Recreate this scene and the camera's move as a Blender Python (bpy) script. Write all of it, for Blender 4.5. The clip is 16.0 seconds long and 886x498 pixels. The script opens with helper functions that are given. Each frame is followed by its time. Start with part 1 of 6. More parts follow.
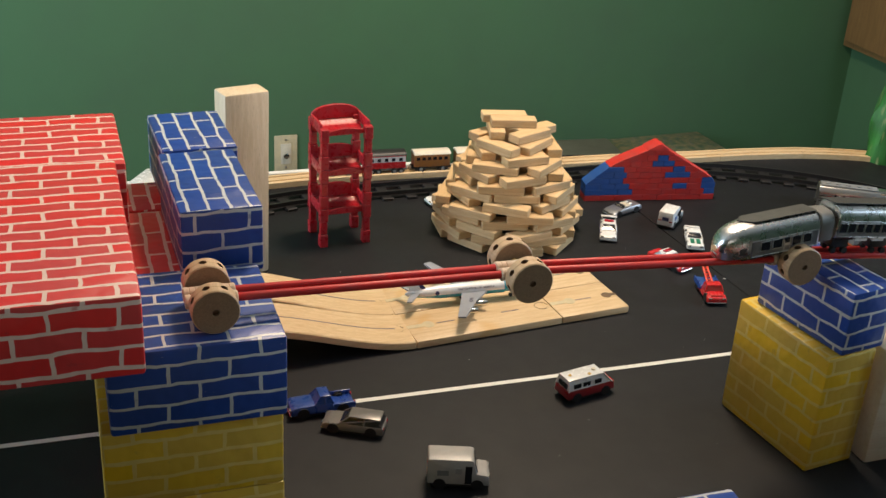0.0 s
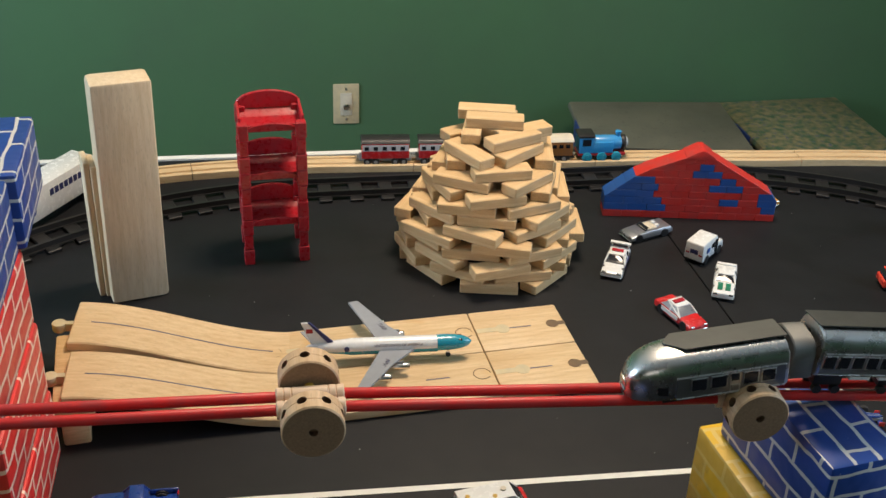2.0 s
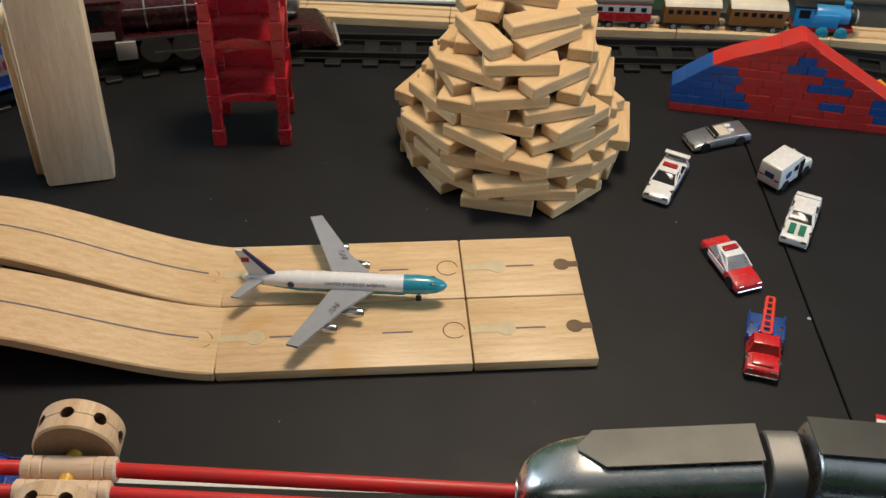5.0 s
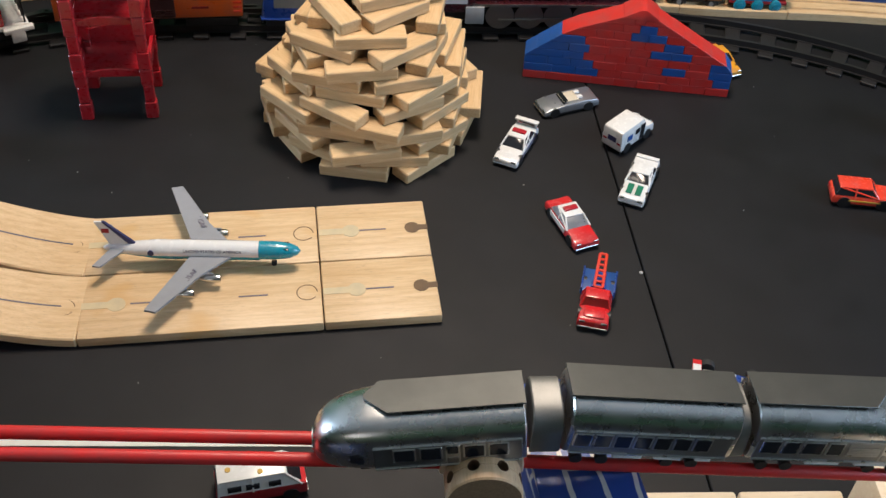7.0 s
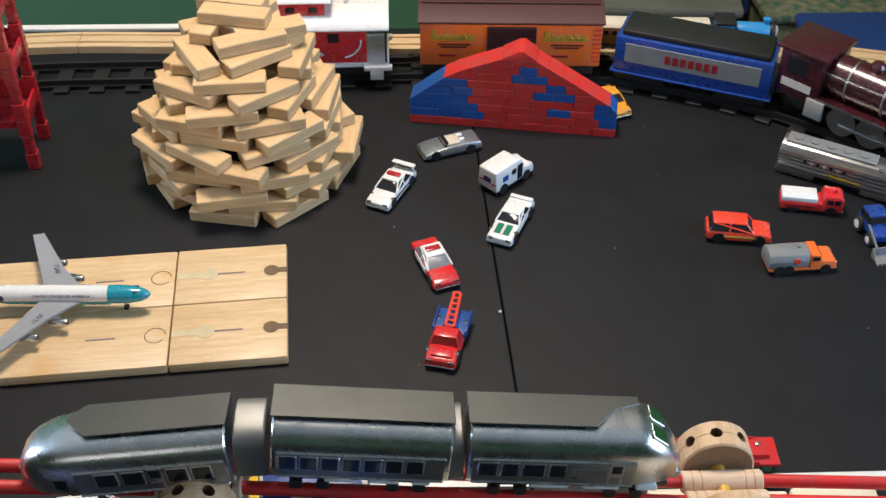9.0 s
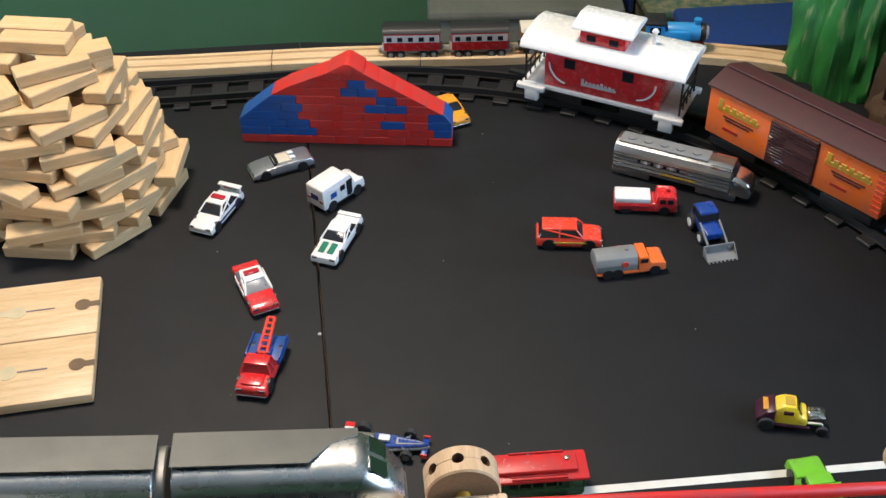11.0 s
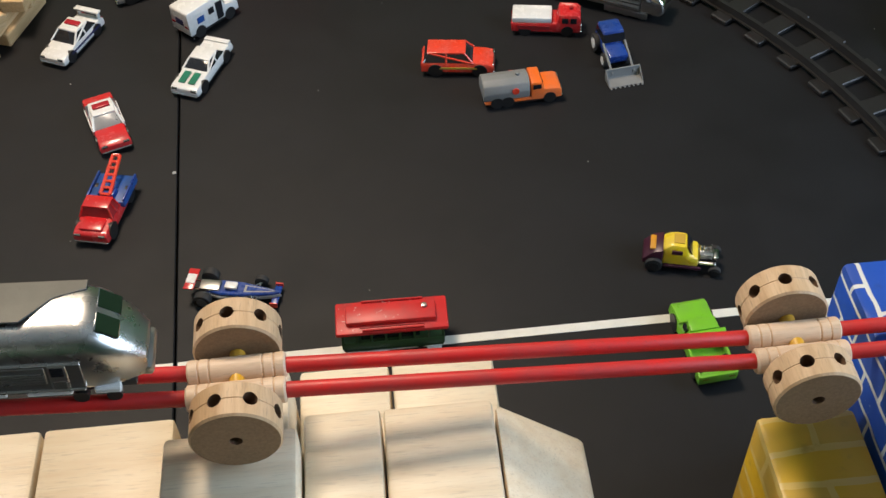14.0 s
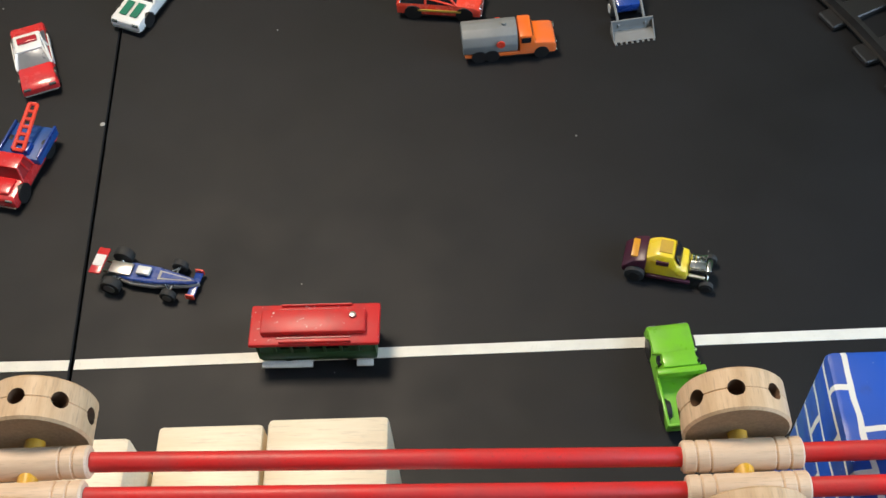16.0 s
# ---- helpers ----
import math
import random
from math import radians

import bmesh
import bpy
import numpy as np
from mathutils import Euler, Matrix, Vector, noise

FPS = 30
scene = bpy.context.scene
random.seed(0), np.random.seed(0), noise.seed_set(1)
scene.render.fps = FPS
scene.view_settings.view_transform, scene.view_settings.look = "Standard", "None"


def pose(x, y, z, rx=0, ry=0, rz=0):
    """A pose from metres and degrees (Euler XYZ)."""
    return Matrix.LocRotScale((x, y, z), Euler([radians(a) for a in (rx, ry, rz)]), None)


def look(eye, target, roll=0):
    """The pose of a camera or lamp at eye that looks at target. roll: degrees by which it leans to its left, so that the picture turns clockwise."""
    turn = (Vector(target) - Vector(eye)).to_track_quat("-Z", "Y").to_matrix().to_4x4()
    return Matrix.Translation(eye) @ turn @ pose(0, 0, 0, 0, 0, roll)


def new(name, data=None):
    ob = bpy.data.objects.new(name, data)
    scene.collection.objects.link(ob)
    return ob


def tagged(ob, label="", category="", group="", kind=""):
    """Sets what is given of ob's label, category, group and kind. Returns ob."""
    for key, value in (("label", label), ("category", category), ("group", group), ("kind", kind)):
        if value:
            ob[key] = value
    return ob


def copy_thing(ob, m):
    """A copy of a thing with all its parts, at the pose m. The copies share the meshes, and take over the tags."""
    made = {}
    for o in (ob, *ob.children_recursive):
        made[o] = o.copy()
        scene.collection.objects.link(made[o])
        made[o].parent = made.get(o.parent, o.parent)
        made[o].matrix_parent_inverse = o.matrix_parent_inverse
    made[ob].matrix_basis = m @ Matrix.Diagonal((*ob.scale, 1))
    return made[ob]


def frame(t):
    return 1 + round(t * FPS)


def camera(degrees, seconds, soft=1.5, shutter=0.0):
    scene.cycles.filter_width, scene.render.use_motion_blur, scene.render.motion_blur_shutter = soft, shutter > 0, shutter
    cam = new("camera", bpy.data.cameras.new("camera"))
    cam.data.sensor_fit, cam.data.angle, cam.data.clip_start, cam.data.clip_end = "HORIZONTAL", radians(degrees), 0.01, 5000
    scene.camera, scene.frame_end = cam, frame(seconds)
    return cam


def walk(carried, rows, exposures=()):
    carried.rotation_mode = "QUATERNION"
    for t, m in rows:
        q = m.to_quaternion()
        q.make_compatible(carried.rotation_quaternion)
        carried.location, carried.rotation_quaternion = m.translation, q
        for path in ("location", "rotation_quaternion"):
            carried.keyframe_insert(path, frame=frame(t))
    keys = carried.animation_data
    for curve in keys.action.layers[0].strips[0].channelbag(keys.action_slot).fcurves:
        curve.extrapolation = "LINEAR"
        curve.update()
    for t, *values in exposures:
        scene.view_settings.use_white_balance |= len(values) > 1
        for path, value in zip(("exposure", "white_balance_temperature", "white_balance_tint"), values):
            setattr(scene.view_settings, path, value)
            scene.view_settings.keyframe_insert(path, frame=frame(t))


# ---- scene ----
cam = camera(42.7, 16.0)
PATH = [
    (0, (0.013, -0.445, 0.86), (0.627, 1.253, 0.002), 3.5),
    (0.5, (0.189, -0.417, 0.838), (0.612, 1.306, -0.085), 1.5),
    (1, (0.271, -0.299, 0.85), (0.718, 1.393, -0.118), 2.9),
    (1.5, (0.33, -0.173, 0.844), (0.781, 1.515, -0.129), 2.1),
    (2, (0.467, -0.103, 0.849), (0.752, 1.599, -0.162), 2.4),
    (2.5, (0.555, -0.039, 0.838), (0.679, 1.655, -0.218), 0.9),
    (3, (0.556, 0.06, 0.857), (0.684, 1.735, -0.228), 0.2),
    (3.5, (0.552, 0.159, 0.852), (0.674, 1.805, -0.277), 0.9),
    (4, (0.601, 0.226, 0.823), (0.612, 1.784, -0.431), 1.2),
    (6.5, (0.746, 0.198, 0.837), (0.755, 1.646, -0.542), 2.2),
    (7, (0.777, 0.177, 0.879), (0.898, 1.607, -0.514), 3.6),
    (7.5, (0.858, 0.164, 0.887), (0.971, 1.619, -0.481), 3.9),
    (8, (0.928, 0.135, 0.866), (0.967, 1.615, -0.479), 2.0),
    (10.5, (1.074, 0.198, 0.85), (1.146, 1.737, -0.425), -1.7),
    (11, (1.143, 0.184, 0.836), (1.248, 1.706, -0.458), -1.3),
    (11.5, (1.187, 0.174, 0.794), (1.373, 1.686, -0.502), -1.7),
    (12, (1.207, 0.17, 0.798), (1.422, 1.659, -0.521), -0.5),
    (12.5, (1.236, 0.161, 0.782), (1.458, 1.655, -0.53), -0.1),
    (13, (1.289, 0.176, 0.762), (1.457, 1.666, -0.561), -1.0),
    (13.5, (1.313, 0.216, 0.742), (1.408, 1.64, -0.659), -1.1),
    (14, (1.278, 0.249, 0.751), (1.354, 1.576, -0.742), -2.6),
    (14.5, (1.263, 0.3, 0.742), (1.347, 1.558, -0.805), -0.8),
    (15, (1.314, 0.356, 0.737), (1.319, 1.529, -0.883), 0.4),
    (15.5, (1.368, 0.394, 0.71), (1.318, 1.567, -0.909), -3.8),
    (16, (1.388, 0.412, 0.701), (1.31, 1.56, -0.935), -5.2),
]
walk(cam, [(t, look(eye, target, roll)) for t, eye, target, roll in PATH], ((0, 0.06, 6700, 12), (1.5, -0.02, 6400, 11), (3, -0.18, 6600, 11), (4, -0.38, 6600, 11), (6.5, -0.13, 6200, 14), (8, 0.0, 5950, 13), (10.5, 0.12, 5950, 11), (12, 0.24, 6200, 14), (13.5, -0.12, 6400, 12), (14.5, -0.2, 6600, 12), (16, -0.04, 6300, 10)))

# ---- world and light ----
world = bpy.data.worlds.new("world")
scene.world = world
world.use_nodes = True
sky = world.node_tree.nodes.new("ShaderNodeTexSky")
sky.sky_type, sky.sun_disc = "NISHITA", False
sky.sun_elevation, sky.sun_rotation = radians(40), radians(100)
world.node_tree.links.new(sky.outputs[0], world.node_tree.nodes["Background"].inputs[0])
world.node_tree.nodes["Background"].inputs[1].default_value = 0.08


def area_lamp(name, m, sx, sy, watts, colour):
    data = bpy.data.lights.new(name, "AREA")
    data.shape, data.size, data.size_y, data.energy, data.color = "RECTANGLE", sx, sy, watts, colour
    ob = new(name, data)
    ob.matrix_world = m
    return ob


# a warm ceiling fitting behind the table and daylight in two windows
area_lamp("ceiling_lamp_light", look((0.9, 1.45, 1.66), (0.9, 1.40, 0)), 0.42, 0.42, 35, (1.0, 0.82, 0.62))
area_lamp("window_light", look((2.71, 0.4, 0.75), (1.0, 0.8, 0.0)), 1.2, 1.1, 30, (0.60, 0.79, 1.0))
area_lamp("window_light", look((-2.2, 1.3, 0.75), (0.6, 2.2, 0.0)), 1.2, 1.1, 76, (0.64, 0.83, 1.0))

# added weak warm fill behind the camera for front faces; no known window
area_lamp("window_light", look((-0.6, -2.32, 0.9), (0.4, 1.2, 0.1)), 1.3, 1.1, 4.5, (1.0, 0.88, 0.72))

# ---- materials ----


def nodes_of(name):
    m = bpy.data.materials.new(name)
    m.use_nodes = True
    return m, m.node_tree.nodes, m.node_tree.links, m.node_tree.nodes["Principled BSDF"]


def mix_rgb(nodes, links, fac, a, b, mode="MIX"):
    n = nodes.new("ShaderNodeMix")
    n.data_type, n.blend_type = "RGBA", mode
    for k, v in ((0, fac), (6, a), (7, b)):
        if hasattr(v, "is_linked"):
            links.new(v, n.inputs[k])
        else:
            n.inputs[k].default_value = (*v, 1) if k else v
    return n.outputs[2]


def noise_of(nodes, links, scale, detail=4, stretch=(1, 1, 1), coord="Object", rough=0.55):
    tc = nodes.new("ShaderNodeTexCoord")
    mp = nodes.new("ShaderNodeMapping")
    mp.inputs["Scale"].default_value = stretch
    links.new(tc.outputs[coord], mp.inputs[0])
    n = nodes.new("ShaderNodeTexNoise")
    n.inputs["Scale"].default_value, n.inputs["Detail"].default_value, n.inputs["Roughness"].default_value = scale, detail, rough
    links.new(mp.outputs[0], n.inputs["Vector"])
    return n.outputs[0]


def ramp_of(nodes, links, value, lo, hi):
    n = nodes.new("ShaderNodeMapRange")
    links.new(value, n.inputs[0])
    n.inputs[1].default_value, n.inputs[2].default_value = lo, hi
    return n.outputs[0]


def bump_to(nodes, links, bsdf, height, strength, distance):
    n = nodes.new("ShaderNodeBump")
    n.inputs["Strength"].default_value, n.inputs["Distance"].default_value = strength, distance
    links.new(height, n.inputs["Height"])
    links.new(n.outputs[0], bsdf.inputs["Normal"])


def dull(c, k):
    g = sum(c) / 3
    return tuple(min(1, (v * 0.85 + g * 0.15) * k) for v in c)


def plain(name, colour, rough=0.4, metal=0.0, vary=0.15, coarse=60, fine=900, bump=0.05, coat=0.0):
    """Paint, plastic or metal with soft stains, fine speckle and a slight relief."""
    m, nodes, links, bsdf = nodes_of(name)
    a = ramp_of(nodes, links, noise_of(nodes, links, coarse), 0.35, 0.7)
    c = mix_rgb(nodes, links, a, colour, dull(colour, 1 - vary))
    b = noise_of(nodes, links, fine, 2)
    c = mix_rgb(nodes, links, ramp_of(nodes, links, b, 0.6, 0.8), c, dull(colour, 1 - 1.6 * vary))
    links.new(c, bsdf.inputs["Base Color"])
    r = nodes.new("ShaderNodeMapRange")
    links.new(noise_of(nodes, links, coarse * 2.3), r.inputs[0])
    r.inputs[3].default_value, r.inputs[4].default_value = max(0.02, rough - 0.1), min(1, rough + 0.12)
    links.new(r.outputs[0], bsdf.inputs["Roughness"])
    bsdf.inputs["Metallic"].default_value = metal
    bsdf.inputs["Coat Weight"].default_value = coat
    bump_to(nodes, links, bsdf, b, bump, 0.0006)
    return m


def wood(name, light, dark, grain=(1, 14, 14), scale=22, rough=0.5, random_shade=0.25, bump=0.15):
    """Bare or lacquered wood; the grain runs along the axis with the small stretch."""
    m, nodes, links, bsdf = nodes_of(name)
    g = noise_of(nodes, links, scale, 5, grain, rough=0.65)
    fine = noise_of(nodes, links, scale * 6, 3, grain)
    c = mix_rgb(nodes, links, ramp_of(nodes, links, g, 0.35, 0.68), light, dark)
    c = mix_rgb(nodes, links, ramp_of(nodes, links, fine, 0.55, 0.8), c, dull(dark, 0.8))
    info = nodes.new("ShaderNodeObjectInfo")
    s = nodes.new("ShaderNodeMapRange")
    links.new(info.outputs["Random"], s.inputs[0])
    s.inputs[3].default_value, s.inputs[4].default_value = 0.0, random_shade
    c = mix_rgb(nodes, links, s.outputs[0], c, dull(dark, 0.75))
    links.new(c, bsdf.inputs["Base Color"])
    bsdf.inputs["Roughness"].default_value = rough
    bump_to(nodes, links, bsdf, fine, bump, 0.0008)
    return m


def brick_print(name, colour, mortar, rough=0.38, bw=0.062, bh=0.0225, line=0.0045):
    """Card printed with bricks: pale lines, crumpled surface. Laid out in metres on each face."""
    m, nodes, links, bsdf = nodes_of(name)
    uv = nodes.new("ShaderNodeUVMap")
    uv.uv_map = "metres"
    wob = nodes.new("ShaderNodeTexNoise")
    wob.inputs["Scale"].default_value = 28
    links.new(uv.outputs[0], wob.inputs["Vector"])
    add = nodes.new("ShaderNodeMixRGB")
    add.blend_type = "LINEAR_LIGHT"
    add.inputs[0].default_value = 0.004
    links.new(uv.outputs[0], add.inputs[1])
    links.new(wob.outputs["Color"], add.inputs[2])
    br = nodes.new("ShaderNodeTexBrick")
    br.inputs["Scale"].default_value = 1.0
    br.inputs["Brick Width"].default_value, br.inputs["Row Height"].default_value = bw, bh
    br.inputs["Mortar Size"].default_value, br.inputs["Mortar Smooth"].default_value = line / 2, 0.1
    br.inputs["Color1"].default_value, br.inputs["Color2"].default_value = (*colour, 1), (*dull(colour, 0.86), 1)
    br.inputs["Mortar"].default_value = (*mortar, 1)
    links.new(add.outputs[0], br.inputs["Vector"])
    worn = noise_of(nodes, links, 70, 5)
    c = mix_rgb(nodes, links, ramp_of(nodes, links, worn, 0.62, 0.82), br.outputs[0], dull(colour, 0.7))
    scuff = noise_of(nodes, links, 420, 3)
    c = mix_rgb(nodes, links, ramp_of(nodes, links, scuff, 0.72, 0.8), c, mortar)
    links.new(c, bsdf.inputs["Base Color"])
    bsdf.inputs["Roughness"].default_value = rough
    bump_to(nodes, links, bsdf, noise_of(nodes, links, 26, 2), 0.5, 0.006)
    return m


BLACK_TABLE = plain("black_table_paint", (0.0074, 0.0079, 0.0098), 0.55, 0, 0.3, 9, 1400, 0.12)
BLACK_TABLE.node_tree.nodes["Principled BSDF"].inputs["Specular IOR Level"].default_value = 0.30
WALL_GREEN = plain("green_wall_paint", (0.060, 0.150, 0.066), 0.7, 0, 0.06, 3, 300, 0.1)
WHITE_PAINT = plain("white_trim_paint", (0.72, 0.71, 0.66), 0.5, 0, 0.1, 20, 300)
CEILING_PAINT = plain("ceiling_paint", (0.72, 0.70, 0.66), 0.8, 0, 0.05, 4, 200)
CARPET = plain("brown_carpet", (0.16, 0.12, 0.09), 0.95, 0, 0.3, 30, 700, 0.5)
TAPE = plain("white_tape", (0.74, 0.73, 0.66), 0.45, 0, 0.12, 40, 500)
MAPLE = wood("maple_block", (0.68, 0.48, 0.26), (0.55, 0.35, 0.16), (1, 14, 14), 22)
MAPLE_X = wood("maple_board", (0.68, 0.50, 0.29), (0.55, 0.37, 0.19), (1, 12, 12), 16, 0.42, 0.12)
PALE_WOOD = wood("pale_hardwood", (0.72, 0.58, 0.40), (0.60, 0.45, 0.28), (12, 12, 1), 14, 0.42, 0.12)
PALE_WOOD_X = wood("pale_hardwood_lying", (0.82, 0.72, 0.55), (0.74, 0.61, 0.43), (1, 12, 12), 12, 0.42, 0.15)
SPOOL_WOOD = wood("spool_wood", (0.64, 0.44, 0.26), (0.50, 0.32, 0.17), (9, 1, 9), 20, 0.5, 0.1)
# end faces: shade on the spool fronts is put into this darker wood colour
SPOOL_SHADED_END = wood("spool_shaded_end_grain", (0.30, 0.19, 0.105), (0.22, 0.135, 0.07), (9, 1, 9), 60, 0.7, 0.1)
COUPLER_WOOD = wood("coupler_wood", (0.72, 0.54, 0.38), (0.62, 0.43, 0.28), (1, 9, 9), 20, 0.5, 0.1)


def stained(base, amber):
    """Adds soft amber blotches along the grain to a wood."""
    nodes, links, bsdf = base.node_tree.nodes, base.node_tree.links, base.node_tree.nodes["Principled BSDF"]
    wood_colour = bsdf.inputs["Base Color"].links[0].from_socket
    blot = ramp_of(nodes, links, noise_of(nodes, links, 13, 2, (1.0, 1.3, 1.0)), 0.56, 0.72)
    links.new(mix_rgb(nodes, links, blot, wood_colour, amber), bsdf.inputs["Base Color"])
    return base


STAINED_MAPLE = stained(wood("amber_stained_maple", (0.68, 0.50, 0.29), (0.55, 0.37, 0.19), (1, 12, 12), 16, 0.42, 0.12), (0.56, 0.33, 0.12))
SLOT = plain("joint_and_socket_shade", (0.16, 0.10, 0.05), 0.8)
INK = plain("grey_blue_ink", (0.13, 0.12, 0.16), 0.6)
# wood inside the drilled holes, with their inner shade mixed into the colour
SHADED_HOLE = plain("shaded_drilled_hole", (0.17, 0.09, 0.045), 0.8)
RED_ROD = plain("red_stained_rod", (0.64, 0.018, 0.016), 0.45, 0, 0.2, 50, 700, 0.2)
YELLOW_PEG = plain("yellow_peg", (0.62, 0.33, 0.015), 0.4)
BRICK_RED = brick_print("red_brick_card", (0.74, 0.024, 0.020), (0.78, 0.56, 0.46))
BRICK_BLUE = brick_print("blue_brick_card", (0.012, 0.060, 0.30), (0.56, 0.56, 0.54), line=0.0037)
BRICK_YELLOW = brick_print("yellow_brick_card", (0.72, 0.44, 0.012), (0.66, 0.48, 0.14))
BRICK_BLUE_UP = brick_print("blue_brick_card_upright", (0.010, 0.085, 0.50), (0.72, 0.72, 0.68), bw=0.044, bh=0.0215, line=0.0031)
CHROME = plain("chrome", (0.74, 0.73, 0.70), 0.2, 1.0, 0.08, 40, 900, 0.02)
DULL_CHROME = plain("dull_chrome", (0.50, 0.49, 0.47), 0.34, 1.0, 0.15, 40, 900, 0.03)
TRAIN_METAL = plain("brushed_train_metal", (0.70, 0.695, 0.68), 0.27, 1.0, 0.1, 30, 900, 0.03)
TRAIN_SIDE = plain("dark_train_metal", (0.40, 0.395, 0.385), 0.38, 1.0, 0.15, 40, 900, 0.03)
SILVER = plain("silver_paint", (0.34, 0.35, 0.37), 0.3, 0.7, 0.12)
ROOF_PLATE = plain("train_roof_metal", (0.105, 0.108, 0.102), 0.46, 0.75, 0.15, 30, 900, 0.04)
GANGWAY_METAL = plain("dull_grey_metal", (0.26, 0.26, 0.25), 0.52, 0.8, 0.2, 40, 900, 0.05)
SMOKED = plain("smoked_windscreen", (0.42, 0.44, 0.46), 0.08, 1.0, 0.1)
DARK_GLASS = plain("dark_glass", (0.015, 0.016, 0.02), 0.12, 0, 0.1)
BLACK_RUBBER = plain("black_rubber", (0.018, 0.018, 0.018), 0.7)
BLACK_PLASTIC = plain("black_plastic", (0.016, 0.015, 0.015), 0.42)
WHITE_CAR = plain("white_enamel", (0.72, 0.72, 0.70), 0.25, 0, 0.05, coat=0.4)
RED_CAR = plain("red_enamel", (0.60, 0.016, 0.018), 0.25, 0, 0.1, coat=0.5)
RED_ORANGE = plain("red_orange_enamel", (0.78, 0.05, 0.018), 0.25, 0, 0.1, coat=0.5)
DARK_RED = plain("dark_red_enamel", (0.30, 0.012, 0.016), 0.3, 0, 0.12, coat=0.3)
ORANGE = plain("orange_enamel", (0.85, 0.15, 0.012), 0.3, 0, 0.08, coat=0.4)
BLUE_CAR = plain("blue_enamel", (0.010, 0.050, 0.27), 0.28, 0, 0.1, coat=0.4)
BLUE_TOY = plain("blue_plastic", (0.008, 0.072, 0.30), 0.45, 0, 0.12)
RED_TOY = plain("red_plastic", (0.52, 0.022, 0.016), 0.4, 0, 0.1)
CHAIR_RED = plain("red_gloss_plastic", (0.42, 0.010, 0.018), 0.28, 0, 0.1, coat=0.2)
GREEN_CAR = plain("lime_enamel", (0.18, 0.50, 0.018), 0.3, 0, 0.1, coat=0.3)
DARK_GREEN = plain("dark_green_enamel", (0.032, 0.085, 0.030), 0.4)
HOOD_GREEN = plain("green_stripe_paint", (0.012, 0.17, 0.095), 0.3)
YELLOW_CAR = plain("yellow_enamel", (0.86, 0.62, 0.012), 0.28, 0, 0.08, coat=0.4)
AMBER_CAR = plain("amber_enamel", (0.70, 0.30, 0.012), 0.3)
PURPLE = plain("dark_purple_enamel", (0.06, 0.012, 0.03), 0.35)
GREY_PLASTIC = plain("grey_plastic", (0.20, 0.205, 0.20), 0.5)
LIGHT_GREY = plain("light_grey_paint", (0.34, 0.34, 0.33), 0.4)
VAN_GREY = plain("warm_grey_paint", (0.42, 0.40, 0.37), 0.35)
ESTATE_GREY = plain("brownish_grey_paint", (0.21, 0.20, 0.185), 0.3, 0.3)
WING_GREY = plain("wing_grey_paint", (0.27, 0.28, 0.30), 0.4, 0, 0.1)
TEAL = plain("teal_enamel", (0.008, 0.26, 0.36), 0.25, 0, 0.08, coat=0.4)
ENGINE_BLUE = plain("light_blue_enamel", (0.02, 0.25, 0.55), 0.3, 0, 0.08, coat=0.3)
MAROON = plain("maroon_plastic", (0.055, 0.010, 0.014), 0.25, 0, 0.15, coat=0.5)
GLOSS_BROWN = plain("glossy_brown_plastic", (0.060, 0.020, 0.018), 0.16, 0, 0.1, coat=1.0)
ROOF_BROWN = plain("dark_brown_plastic", (0.060, 0.016, 0.016), 0.5)
CREAM = plain("cream_plastic", (0.62, 0.55, 0.42), 0.5)
COACH_BROWN = plain("brown_coach_paint", (0.30, 0.11, 0.02), 0.45)
IVORY = plain("ivory_plastic", (0.58, 0.48, 0.29), 0.4)
LETTER_WHITE = plain("white_lettering", (0.60, 0.56, 0.55), 0.5)
NAVY_INK = plain("navy_ink", (0.02, 0.025, 0.11), 0.5)
GOLD_INK = plain("gold_ink", (0.55, 0.33, 0.02), 0.5)
RED_LIGHT = plain("red_lens", (0.40, 0.01, 0.02), 0.2)


def streaked(name, a, b, c):
    """Brush-painted rock: long upright streaks of three colours."""
    m, nodes, links, bsdf = nodes_of(name)
    s1 = noise_of(nodes, links, 16, 5, (3, 3, 0.5))
    s2 = noise_of(nodes, links, 30, 4, (3, 3, 0.4))
    col = mix_rgb(nodes, links, ramp_of(nodes, links, s1, 0.35, 0.65), a, b)
    col = mix_rgb(nodes, links, ramp_of(nodes, links, s2, 0.58, 0.7), col, c)
    links.new(col, bsdf.inputs["Base Color"])
    bsdf.inputs["Roughness"].default_value = 0.5
    bump_to(nodes, links, bsdf, s1, 0.6, 0.006)
    return m




def chipped(name, colour, under):
    """Enamel with small chips and rubbed patches that show the paler metal."""
    m, nodes, links, bsdf = nodes_of(name)
    chips = ramp_of(nodes, links, noise_of(nodes, links, 260, 5), 0.66, 0.70)
    rub = ramp_of(nodes, links, noise_of(nodes, links, 60, 3), 0.45, 0.75)
    c = mix_rgb(nodes, links, rub, colour, dull(colour, 0.78))
    links.new(mix_rgb(nodes, links, chips, c, under), bsdf.inputs["Base Color"])
    bsdf.inputs["Roughness"].default_value = 0.42
    bump_to(nodes, links, bsdf, noise_of(nodes, links, 180, 3), 0.15, 0.001)
    return m


